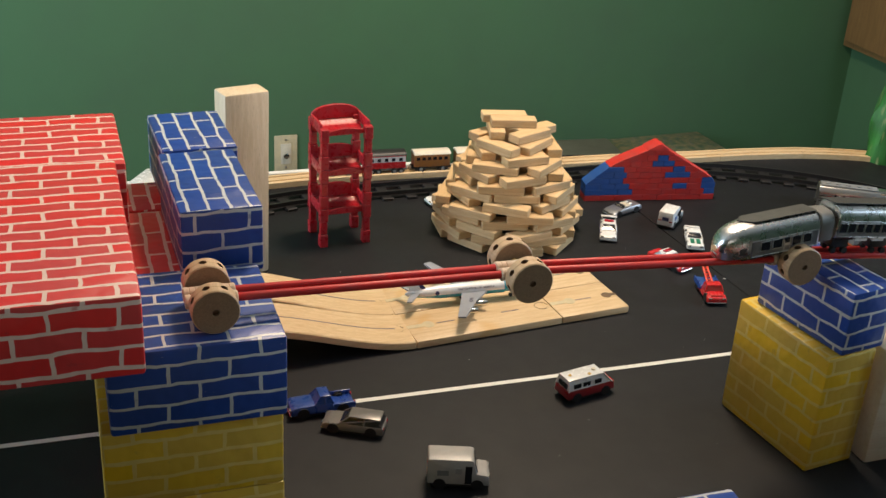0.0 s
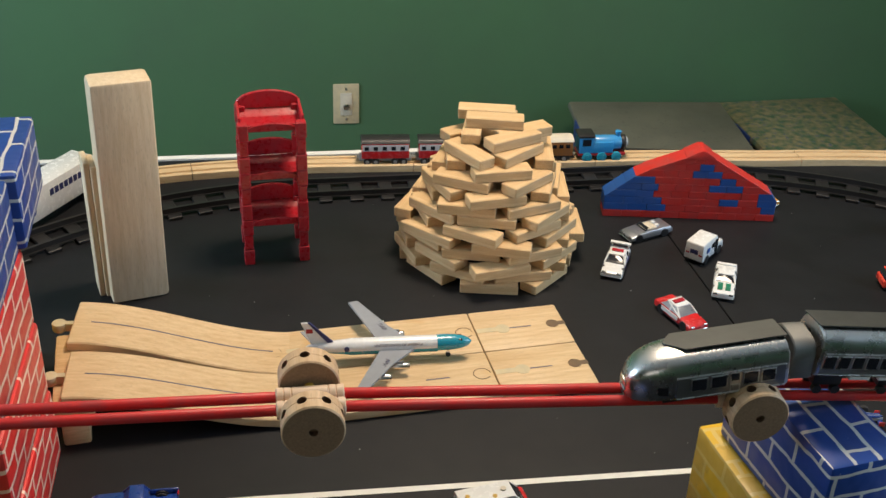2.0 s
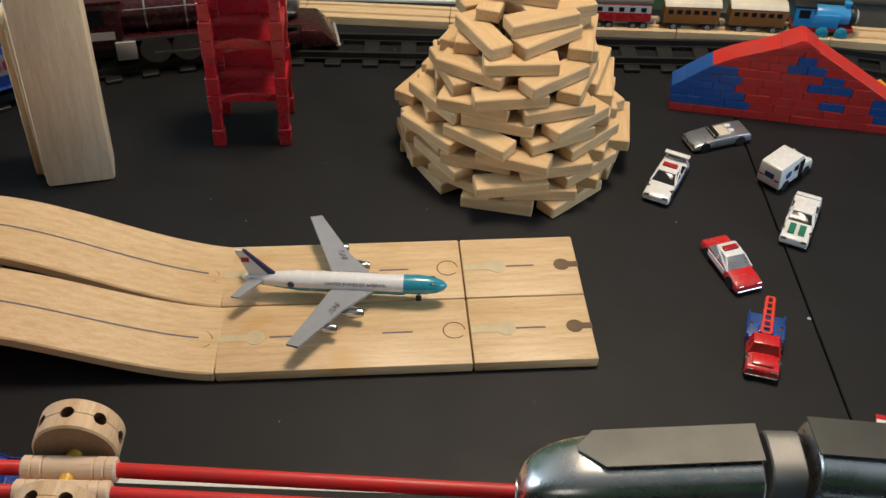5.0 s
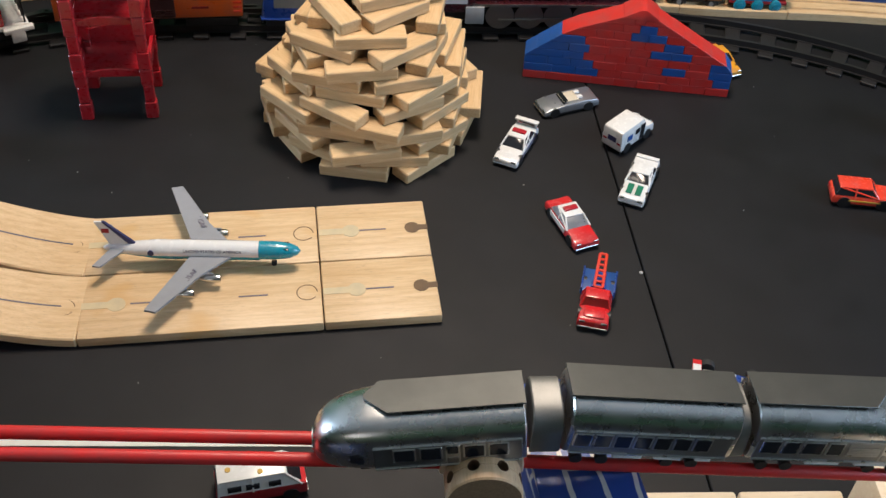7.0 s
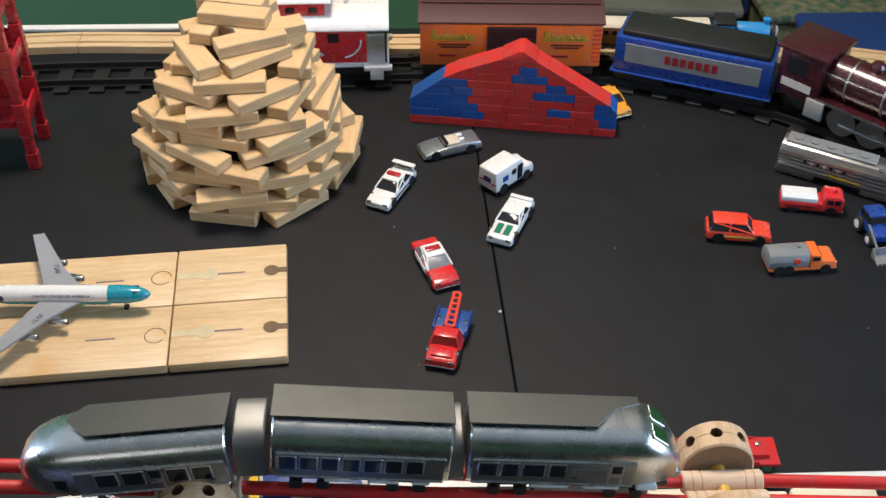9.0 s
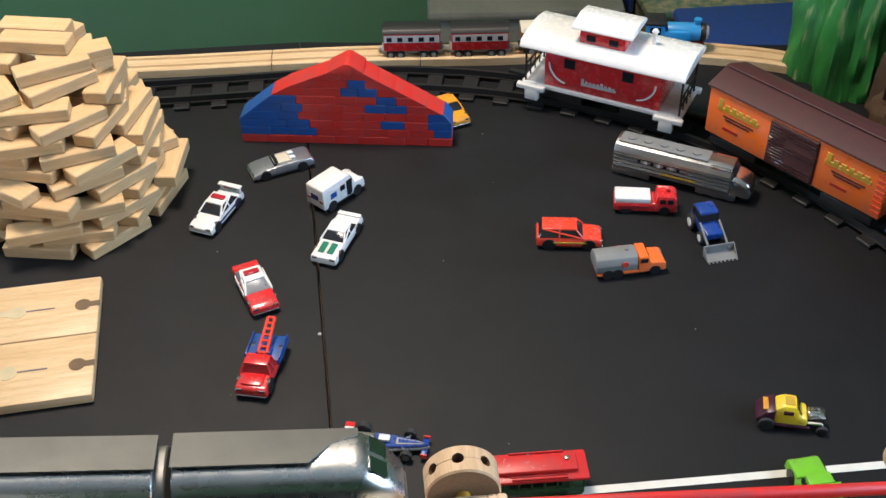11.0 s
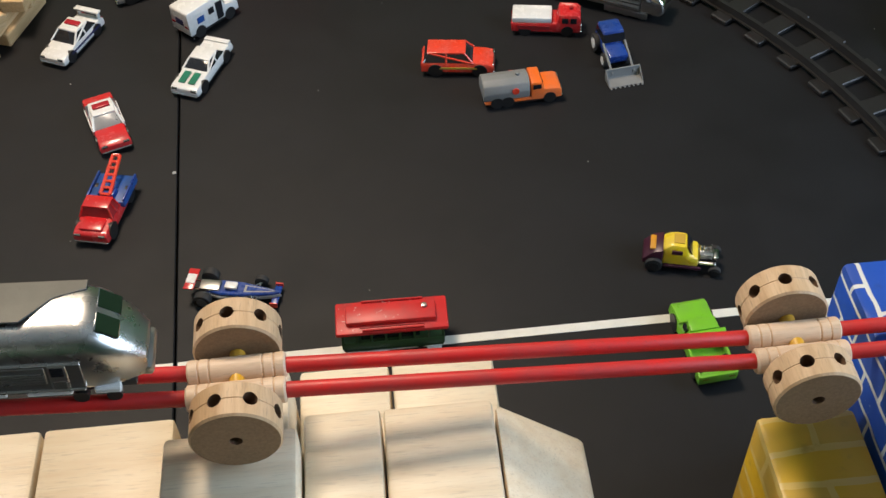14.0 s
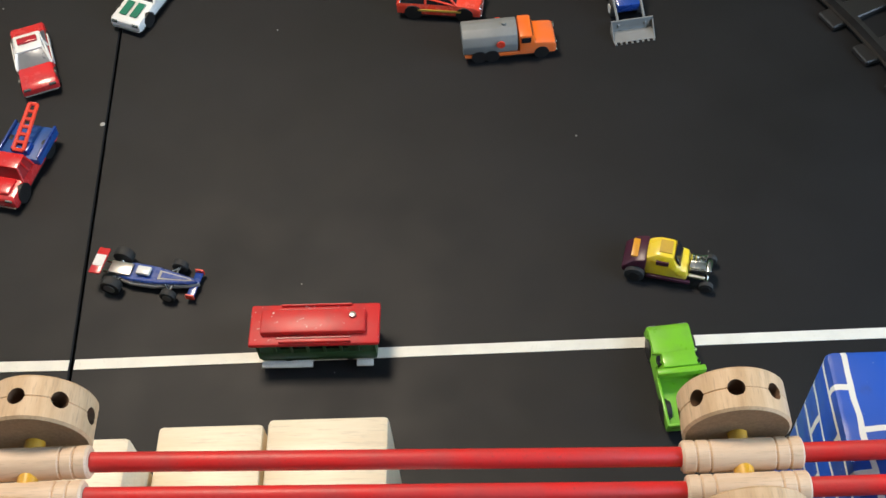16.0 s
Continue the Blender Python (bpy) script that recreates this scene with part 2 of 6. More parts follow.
WORN_RED = chipped("worn_red_enamel", (0.56, 0.022, 0.022), (0.62, 0.42, 0.40))
TUNNEL_PAINT = streaked("streaked_green_paint", (0.012, 0.085, 0.018), (0.03, 0.20, 0.035), (0.20, 0.24, 0.10))
TUNNEL_BROWN = plain("painted_brown_rock", (0.085, 0.048, 0.024), 0.7, 0, 0.4, 24, 200, 0.4)
BIN_PLASTIC = plain("frosted_bin_plastic", (0.17, 0.16, 0.12), 0.35, 0, 0.3, 6, 90)
BIN_BLUE = plain("blue_lid_plastic", (0.02, 0.05, 0.20), 0.4)
CARD_PATTERN = streaked("patchwork_card", (0.26, 0.21, 0.11), (0.05, 0.11, 0.06), (0.07, 0.09, 0.16))
CUPBOARD_WOOD = wood("cupboard_oak", (0.30, 0.16, 0.06), (0.22, 0.11, 0.04), (10, 10, 1), 6, 0.4, 0.1)

# ---- mesh helpers ----


def mesh_of(bm, name, material, smooth=True):
    bmesh.ops.recalc_face_normals(bm, faces=bm.faces)
    me = bpy.data.meshes.new(name)
    bm.to_mesh(me)
    bm.free()
    mats = material if isinstance(material, (list, tuple)) else [material]
    for m in mats:
        me.materials.append(m)
    if smooth:
        me.shade_smooth()
        me.set_sharp_from_angle(angle=radians(32))
    return me


def part(name, bm, material, parent=None, label="", m=None):
    """Links a bmesh as one mesh object under a thing or part."""
    ob = new(name, mesh_of(bm, name, material))
    if parent:
        ob.parent = parent
    if m is not None:
        ob.matrix_basis = m
    if label:
        tagged(ob, label)
    return ob


def thing(name, m, label, category, group="", kind=""):
    ob = new(name)
    ob.empty_display_size = 0.02
    ob.matrix_basis = m
    return tagged(ob, label, category, group, kind)


def box(bm, x0, x1, y0, y1, z0, z1, bevel=0.0, seg=2, m=None, mat=0):
    r = bmesh.ops.create_cube(bm, size=1.0, matrix=Matrix.Translation(((x0 + x1) / 2, (y0 + y1) / 2, (z0 + z1) / 2)) @ Matrix.Diagonal((x1 - x0, y1 - y0, z1 - z0, 1)))
    vs = r["verts"]
    fs = {f for v in vs for f in v.link_faces}
    if bevel:
        es = {e for v in vs for e in v.link_edges}
        out = bmesh.ops.bevel(bm, geom=list(es), offset=bevel, segments=seg, profile=0.5, affect="EDGES", clamp_overlap=True)
        fs = set(out["faces"]) | {f for f in fs if f.is_valid}
        vs = list({v for f in fs for v in f.verts})
    for f in fs:
        f.material_index = mat
    if m is not None:
        bmesh.ops.transform(bm, matrix=m, verts=vs)
    return bm


def boxed(*a, **k):
    return box(bmesh.new(), *a, **k)


def cyl(bm, p0, p1, r0, r1=None, seg=16, caps=True, bevel=0.0, mat=0):
    p0, p1 = Vector(p0), Vector(p1)
    d = p1 - p0
    m = Matrix.Translation((p0 + p1) / 2) @ d.to_track_quat("Z", "Y").to_matrix().to_4x4()
    r = bmesh.ops.create_cone(bm, cap_ends=caps, cap_tris=False, segments=seg, radius1=r0, radius2=r0 if r1 is None else r1, depth=d.length, matrix=m)
    vs = r["verts"]
    fs = {f for v in vs for f in v.link_faces}
    if bevel:
        es = [e for e in {e for v in vs for e in v.link_edges} if any(len(f.verts) > 4 for f in e.link_faces)]
        out = bmesh.ops.bevel(bm, geom=es, offset=bevel, segments=2, profile=0.5, affect="EDGES")
        fs = set(out["faces"]) | {f for f in fs if f.is_valid}
    for f in fs:
        f.material_index = mat
    return bm


def prism(bm, pts, y0, y1, bevel=0.0, inset=0.0, top=None, mat=0, seg=2):
    """Side outline of (x, z) points drawn across from y0 to y1; above z=top the sides lean in by inset."""
    def put(y, sign):
        out = []
        for x, z in pts:
            lean = inset * max(0.0, z - top[0]) / (top[1] - top[0]) if top else 0.0
            out.append(bm.verts.new((x, y + sign * lean, z)))
        return out
    a, b = put(y0, 1), put(y1, -1)
    fs = [bm.faces.new(a), bm.faces.new(b[::-1])]
    n = len(pts)
    for i in range(n):
        fs.append(bm.faces.new((a[(i + 1) % n], a[i], b[i], b[(i + 1) % n])))
    bmesh.ops.recalc_face_normals(bm, faces=fs)
    if bevel:
        es = list({e for f in fs for e in f.edges})
        out = bmesh.ops.bevel(bm, geom=es, offset=bevel, segments=seg, profile=0.5, affect="EDGES", clamp_overlap=True)
        fs = [f for f in set(out["faces"]) | set(fs) if f.is_valid]
    for f in fs:
        f.material_index = mat
    return bm


def lathe(bm, outline, m, seg=20, mat=0):
    """Turns (radius, height) points round z, then lays them by m."""
    rings = []
    for r, h in outline:
        rings.append([bm.verts.new(m @ Vector((r * math.cos(2 * math.pi * k / seg), r * math.sin(2 * math.pi * k / seg), h))) for k in range(seg)])
    for a, b in zip(rings, rings[1:]):
        for k in range(seg):
            f = bm.faces.new((a[k], a[(k + 1) % seg], b[(k + 1) % seg], b[k]))
            f.material_index = mat
    for ring in (rings[0], rings[-1]):
        f = bm.faces.new(ring)
        f.material_index = mat
    return bm


def text_part(name, words, size, material, parent, m, label=""):
    cu = bpy.data.curves.new(name, "FONT")
    cu.body, cu.size, cu.align_x, cu.align_y, cu.extrude = words, size, "CENTER", "CENTER", 0.0002
    tmp = bpy.data.objects.new(name, cu)
    scene.collection.objects.link(tmp)
    me = bpy.data.meshes.new_from_object(tmp.evaluated_get(bpy.context.evaluated_depsgraph_get()))
    bpy.data.objects.remove(tmp)
    me.materials.clear()
    me.materials.append(material)
    ob = new(name, me)
    ob.parent, ob.matrix_basis = parent, m
    if label:
        tagged(ob, label)
    return ob

# ---- room ----
FLOOR_Z, CEIL_Z = -0.84, 1.75
X0, X1, Y0, Y1 = -2.3, 2.756, -2.4, 2.9


def structure(name, bm, material, label, category):
    return tagged(part(name, bm, material), label, category, kind="structure")


structure("floor", boxed(X0 - 0.1, X1 + 0.1, Y0 - 0.1, Y1 + 0.1, FLOOR_Z - 0.1, FLOOR_Z), CARPET, "brown carpeted floor under the table", "floor")
structure("ceiling", boxed(X0 - 0.1, X1 + 0.1, Y0 - 0.1, Y1 + 0.1, CEIL_Z, CEIL_Z + 0.1), CEILING_PAINT, "plain white painted ceiling", "ceiling")
structure("wall_north", boxed(X0, X1, Y1, Y1 + 0.1, FLOOR_Z, CEIL_Z), WALL_GREEN, "matt dark green painted wall behind the table", "wall")
# unseen wall; its opening is made up for the added fill lamp
bm = boxed(X0, -1.3, Y0 - 0.1, Y0, FLOOR_Z, CEIL_Z)
box(bm, 0.1, X1, Y0 - 0.1, Y0, FLOOR_Z, CEIL_Z)
box(bm, -1.3, 0.1, Y0 - 0.1, Y0, FLOOR_Z, 0.3)
box(bm, -1.3, 0.1, Y0 - 0.1, Y0, 1.5, CEIL_Z)
structure("wall_south", bm, WALL_GREEN, "matt dark green painted wall with an opening for light", "wall")


def wall_with_window(name, x0, x1, ya, yb):
    """A side wall with a window opening from ya to yb."""
    bm = bmesh.new()
    zb, zt = 0.15, 1.35
    box(bm, x0, x1, Y0, ya, FLOOR_Z, CEIL_Z)
    box(bm, x0, x1, yb, Y1, FLOOR_Z, CEIL_Z)
    box(bm, x0, x1, ya, yb, FLOOR_Z, zb)
    box(bm, x0, x1, ya, yb, zt, CEIL_Z)
    structure(name, bm, WALL_GREEN, "matt dark green painted wall with an opening for light", "wall")


wall_with_window("wall_west", X0 - 0.1, X0, 0.7, 1.9)
wall_with_window("wall_east", X1, X1 + 0.1, -0.2, 1.0)

cupboard = thing("wall_cupboard", pose(2.706, 2.14, 0.0), "brown oak wall cupboard hanging in the corner", "cupboard")
part("body", boxed(0.0, 0.0495, 0, 0.755, -0.155, 0.9, 0.006), CUPBOARD_WOOD, cupboard)
part("door", boxed(-0.018, -0.001, 0.02, 0.73, -0.13, 0.88, 0.004), CUPBOARD_WOOD, cupboard)

outlet = thing("wall_outlet", pose(0.672, Y1, -0.438), "ivory plastic wall socket plate with a round jack", "wall socket")
part("plate", boxed(-0.037, 0.037, -0.006, -0.0005, -0.061, 0.061, 0.003), IVORY, outlet)
part("insert", boxed(-0.017, 0.017, -0.009, -0.0055, -0.034, 0.034, 0.002), CREAM, outlet)
jack = cyl(bmesh.new(), (0, -0.016, -0.006), (0, -0.008, -0.006), 0.009, bevel=0.001)
part("jack", jack, CHROME, outlet)
for z in (-0.046, 0.046):
    part("screw", cyl(bmesh.new(), (0, -0.0075, z), (0, -0.005, z), 0.0035, seg=10), DULL_CHROME, outlet)


def storage_bin(x, y, w, d, z0, h, turn, body, lid, label):
    b = thing("storage_bin", pose(x, y, z0, 0, 0, turn), label, "storage bin")
    bm = bmesh.new()
    prism(bm, [(-w / 2 + 0.03, 0), (w / 2 - 0.03, 0), (w / 2, h), (-w / 2, h)], -d / 2, d / 2, 0.015)
    part("tub", bm, body, b)
    part("lid", boxed(-w / 2 - 0.015, w / 2 + 0.015, -d / 2 - 0.015, d / 2 + 0.015, h, h + 0.025, 0.01), lid, b)
    for s in (-1, 1):
        part("latch", boxed(s * (w / 2 + 0.004), s * (w / 2 + 0.004) + s * 0.012, -0.05, 0.05, h - 0.05, h + 0.02, 0.002) if s > 0 else boxed(-w / 2 - 0.016, -w / 2 - 0.004, -0.05, 0.05, h - 0.05, h + 0.02, 0.002), BIN_BLUE, b)
    return b


storage_bin(1.515, 2.64, 0.42, 0.32, FLOOR_Z, 0.40, -4, BIN_PLASTIC, BIN_PLASTIC, "cloudy clear plastic storage bin on the floor")
storage_bin(1.97, 2.68, 0.36, 0.36, FLOOR_Z, 0.37, 3, CARD_PATTERN, CARD_PATTERN, "patterned cardboard storage box on the floor")
storage_bin(2.07, 2.16, 0.5, 0.36, FLOOR_Z, 0.45, 0, BIN_BLUE, BIN_BLUE, "dark blue plastic storage bin behind the table")

# ---- table: two painted sheets with a fine seam ----
table = thing("play_table", pose(0, 0, 0), "large matt black painted play table of two sheets", "table")


def slab(corners, z0, z1, bevel):
    bm = bmesh.new()
    lo = [bm.verts.new((x, y, z0)) for x, y in corners]
    hi = [bm.verts.new((x, y, z1)) for x, y in corners]
    bm.faces.new(lo), bm.faces.new(hi[::-1])
    for q in range(4):
        bm.faces.new((lo[q], lo[(q + 1) % 4], hi[(q + 1) % 4], hi[q]))
    bmesh.ops.bevel(bm, geom=list(bm.edges), offset=bevel, segments=1, profile=0.5, affect="EDGES")
    return bm


SL, SRT = 1.091, 1.0685  # the seam's near and far ends
part("tabletop", slab(((-1.0, -0.1), (SL + 0.043, -0.1), (SRT - 0.0278, 1.655), (-1.0, 1.650)), -0.02, 0.0, 0.001), BLACK_TABLE, table)
part("tabletop", slab(((SL + 0.0446, -0.1), (2.35, -0.1), (2.35, 1.49), (SRT - 0.0262, 1.655)), -0.02, 0.0, 0.001), BLACK_TABLE, table)
part("edge_strip", slab(((-1.0, 1.6510), (0.72, 1.6555), (0.72, 1.6685), (-1.0, 1.6640)), -0.03, 0.003, 0.001), WHITE_PAINT, table, "white edge strip along the back")
part("frame", boxed(-0.95, 2.3, -0.05, 1.45, -0.10, -0.0215, 0.004), CUPBOARD_WOOD, table)
for x in (-0.9, 2.25):
    for y in (0.0, 1.4):
        part("leg", boxed(x - 0.03, x + 0.03, y - 0.03, y + 0.03, FLOOR_Z, -0.1005, 0.004), CUPBOARD_WOOD, table)

for a, b, ya, yb in ((-0.34, 1.0845, 0.8282, 0.8128), (1.0885, 1.74, 0.8132, 0.8190)):
    t = part("tape_line", boxed(-(b - a) / 2, (b - a) / 2, -0.0042, 0.0042, 0.0002, 0.0008), TAPE, m=pose((a + b) / 2, (ya + yb) / 2, 0, 0, 0, math.degrees(math.atan2(yb - ya, b - a))))
    tagged(t, "narrow white tape line stuck on the table", "tape", "road lines")

specks = bmesh.new()
rnd = random.Random(4)
for k in range(60):
    x, y, r = rnd.uniform(0.3, 1.8), rnd.uniform(0.6, 1.6), rnd.choice((0.0003, 0.0004, 0.0007))
    cyl(specks, (x, y, 0.0001), (x, y, 0.0007), r, seg=7)
cyl(specks, (1.0705, 1.043, 0.0001), (1.0705, 1.043, 0.0008), 0.0021, seg=9)
tagged(part("dust_specks", specks, LIGHT_GREY), "pale specks of dust and crumbs on the table", "dust", kind="stuff")

# ---- printed card bricks ----


def card_brick(x0, x1, y0, y1, z0, z1, material, colour, turn=0.0, flip=False, tilt=0.0):
    """A hollow card building brick: soft edges, printed faces laid out in metres."""
    cx, cy = (x0 + x1) / 2, (y0 + y1) / 2
    bm = boxed(x0 - cx, x1 - cx, y0 - cy, y1 - cy, 0, z1 - z0, 0.0035, 2)
    uv = bm.loops.layers.uv.new("metres")
    bm.normal_update()
    for f in bm.faces:
        n = f.normal
        for l in f.loops:
            p = l.vert.co
            if abs(n.z) > 0.6:
                u, v = (p.y, p.x) if flip else (p.x, p.y)
            elif abs(n.y) > 0.6:
                u, v = p.x, p.z
            else:
                u, v = p.y, p.z
            l[uv].uv = (u + 10.013, v + 10.003)
    ob = part("card_brick", bm, material, m=pose(cx, cy, z0, 0, tilt, turn))
    return tagged(ob, "%s cardboard toy building brick printed with mortar lines" % colour, "toy brick", "%s card bricks" % colour)


R_, B_, Y_ = (BRICK_RED, "red"), (BRICK_BLUE, "blue"), (BRICK_YELLOW, "yellow")
U_ = (BRICK_BLUE_UP, "bright blue")
# tower at the rods' end
card_brick(0.020, 0.207, 0.5525, 0.715, 0.0, 0.091, *Y_)
card_brick(0.020, 0.206, 0.5510, 0.715, 0.0912, 0.1825, *Y_)
card_brick(0.030, 0.209, 0.5440, 0.717, 0.183, 0.2780, *B_)
for k in range(3):
    card_brick(0.045, 0.217 - 0.002 * k, 0.723, 0.920, 0.088 * k, 0.088 * k + 0.0875, *R_, flip=True)
for k in range(3):
    card_brick(0.03, 0.173, 0.925, 1.018, 0.088 * k, 0.088 * k + 0.0875, *R_, flip=True)
card_brick(0.122, 0.215, 0.722, 0.907, 0.2645, 0.346, *B_, turn=1.5, flip=True)
card_brick(0.1225, 0.2165, 0.912, 1.055, 0.2645, 0.347, *B_, turn=2.5, flip=True)
card_brick(0.06, 0.163, 1.022, 1.115, 0.0, 0.15, *Y_)
# bridge over the railway
card_brick(-0.41, 0.066, 0.502, 0.851, 0.2783, 0.363, *R_)
card_brick(-0.40, 0.0775, 0.858, 1.046, 0.2655, 0.354, *R_, turn=0.4)
for k in range(3):
    card_brick(-0.46, -0.33, 0.53, 0.71, 0.088 * k, 0.088 * k + 0.0875, *Y_)
    card_brick(-0.46, -0.33, 0.87, 1.05, 0.088 * k, 0.088 * k + 0.0875, *R_)
# pier under the silver train
card_brick(0.8645, 0.9435, 0.5305, 0.7005, 0.0, 0.1685, *Y_, turn=7.4)
card_brick(0.8806, 0.9526, 0.533, 0.687, 0.169, 0.2555, *B_, turn=9, flip=True)
card_brick(0.553, 0.69, 0.35, 0.425, 0.0, 0.0865, *B_)
# pier at the far end of the rods
card_brick(1.5485, 1.6215, 0.519, 0.684, 0.0, 0.217, *U_, flip=True)
card_brick(1.482, 1.542, 0.494, 0.609, 0.0, 0.170, *Y_)

# ---- plain hardwood blocks ----


def hard_block(w, d, h, m, label, material=None, bevel=0.003):
    bm = boxed(-w / 2, w / 2, -d / 2, d / 2, 0, h, bevel, 2)
    ob = part("wooden_block", bm, material or PALE_WOOD_X, m=m)
    return tagged(ob, label, "wooden block", "plain wooden blocks")


hard_block(0.0755, 0.044, 0.313, pose(0.274, 1.247, 0, 0, 0.8, 15), "tall pale hardwood block standing on end", PALE_WOOD, 0.005)
hard_block(0.008, 0.042, 0.195, pose(0.2315, 1.258, 0, 0, 0, 15), "narrow hardwood slat standing beside the tall block", PALE_WOOD, 0.002)
hard_block(0.008, 0.040, 0.20, pose(0.2230, 1.259, 0, 0, 0, 15), "narrow hardwood slat standing beside the tall block", PALE_WOOD, 0.002)
# platform under the middle of the rods
for x0, x1, y0, y1, z0, z1 in (
    (1.051, 1.131, 0.523, 0.651, 0.0, 0.165), (1.1385, 1.2125, 0.475, 0.601, 0.0, 0.2185), (1.2140, 1.2585, 0.44, 0.621, 0.0, 0.2),
    (1.260, 1.3235, 0.44, 0.620, 0.0, 0.2), (1.206, 1.264, 0.6245, 0.688, 0.0, 0.150), (1.266, 1.332, 0.6245, 0.690, 0.0, 0.151),
    (1.148, 1.204, 0.605, 0.665, 0.0, 0.185),
    (0.966, 1.049, 0.523, 0.651, 0.0, 0.165),
):
    hard_block(x1 - x0, y1 - y0, z1 - z0, pose((x0 + x1) / 2, (y0 + y1) / 2, z0), "pale hardwood building block under the rods")
bm = prism(bmesh.new(), [(0, 0), (0.060, 0), (0.055, 0.15), (0, 0.199)], -0.075, 0.075, 0.004)
tagged(part("wooden_wedge", bm, PALE_WOOD_X, m=pose(1.325, 0.543, 0)), "pale hardwood wedge block with a sloping top", "wooden block")
# blocks under the ramp
for y in (0.945, 1.045):
    hard_block(0.03, 0.032, 0.03, pose(0.232, y, 0, 0, 0, 8), "small hardwood cube under the wooden ramp", MAPLE)
hard_block(0.045, 0.15, 0.021, pose(0.226, 1.003, 0.0302, 0, 0, 6), "small hardwood plank under the wooden ramp", MAPLE)

# ---- wooden roadway with ramp ----
road = (0.481, 0.935)
RT = 5.2


def road_outline(bm, length, width, h, tongue=True, socket=True):
    """One flat plate with a shallow rounded edge."""
    return box(bm, 0, length, 0, width, 0, h, 0.0022, 2)


def road_plate(x, y, length, width, turn, dashes, stain, tongue):
    p = thing("wooden_road_plate", pose(x, y, 0.0003, 0, 0, turn), "flat light wooden toy road plate lying on the table", "toy road", "toy road plates")
    part("plate", road_outline(bmesh.new(), length, width, 0.0125), STAINED_MAPLE if stain else MAPLE_X, p)
    for a in dashes:
        part("dash", boxed(a, a + 0.030, width / 2 - 0.0009, width / 2 + 0.0009, 0.0124, 0.0129), INK, p)
    if tongue:
        t = bmesh.new()
        cyl(t, (0.036, width / 2, 0.0122), (0.036, width / 2, 0.0130), 0.0095, seg=18)
        box(t, 0.001, 0.03, width / 2 - 0.0045, width / 2 + 0.0045, 0.0122, 0.0129)
        part("joint", t, IVORY, p)
        ring = bmesh.new()
        for s in range(17):
            a0, a1 = [radians(200 + 320 * q / 17 - 0) for q in (s, s + 1)]
            ra = 0.0108
            cyl(ring, (-0.016 + ra * math.cos(a0 + 2.8), width / 2 + ra * math.sin(a0 + 2.8), 0.0127), (-0.016 + ra * math.cos(a1 + 2.8), width / 2 + ra * math.sin(a1 + 2.8), 0.0127), 0.0005, seg=4, caps=False)
        part("joint_line", ring, SLOT, p)
    if dashes and not stain:
        # uncut plate: a dark disc and bar stand for shade inside the socket
        sock = cyl(bmesh.new(), (length - 0.017, width / 2, 0.0122), (length - 0.017, width / 2, 0.0130), 0.0085, seg=16)
        box(sock, length - 0.013, length + 0.0004, width / 2 - 0.004, width / 2 + 0.004, 0.0122, 0.0129)
        part("socket", sock, SLOT, p, "round dark inlay for the shaded socket in the end")
    return p


ca, sa = math.cos(radians(RT)), math.sin(radians(RT))


def on_road(u, v):
    return road[0] + u * ca - v * sa, road[1] + u * sa + v * ca


WR = 0.0887
for v in (0.0, WR + 0.0012):
    road_plate(*on_road(0.0, v), 0.2460, WR, RT, (0.05, 0.16), True, True)
    road_plate(*on_road(0.2470, v), 0.1215, WR, RT, (0.045,), False, True)
    r = thing("wooden_road_ramp", pose(*on_road(-0.001, v), 0.0003, 0, 0, 0.2 if v == 0 else -3.5), "curved light wooden toy road ramp rising to blocks", "toy road", "toy road ramps")
    top, low = [], []
    for k in range(25):
        u = k / 24
        x = -0.259 * u
        e = u * u * (3 - 2 * u)
        top.append((x, 0.0125 + 0.051 * e))
        low.append((x, 0.051 * e))
    part("plate", prism(bmesh.new(), top + low[::-1], 0, WR, 0.0016, seg=1), MAPLE_X, r)
    mid = top[2:23]
    line = prism(bmesh.new(), [(x, z + 0.0004) for x, z in mid] + [(x, z - 0.002) for x, z in mid[::-1]], WR / 2 - 0.0009, WR / 2 + 0.0009)
    part("centre_line", line, INK, r)
    peg = cyl(bmesh.new(), (-0.276, WR / 2, 0.0515), (-0.276, WR / 2, 0.0625), 0.0085, seg=16, bevel=0.001)
    box(peg, -0.271, -0.257, WR / 2 - 0.0035, WR / 2 + 0.0035, 0.0515, 0.0622)
    part("peg", peg, IVORY, r)

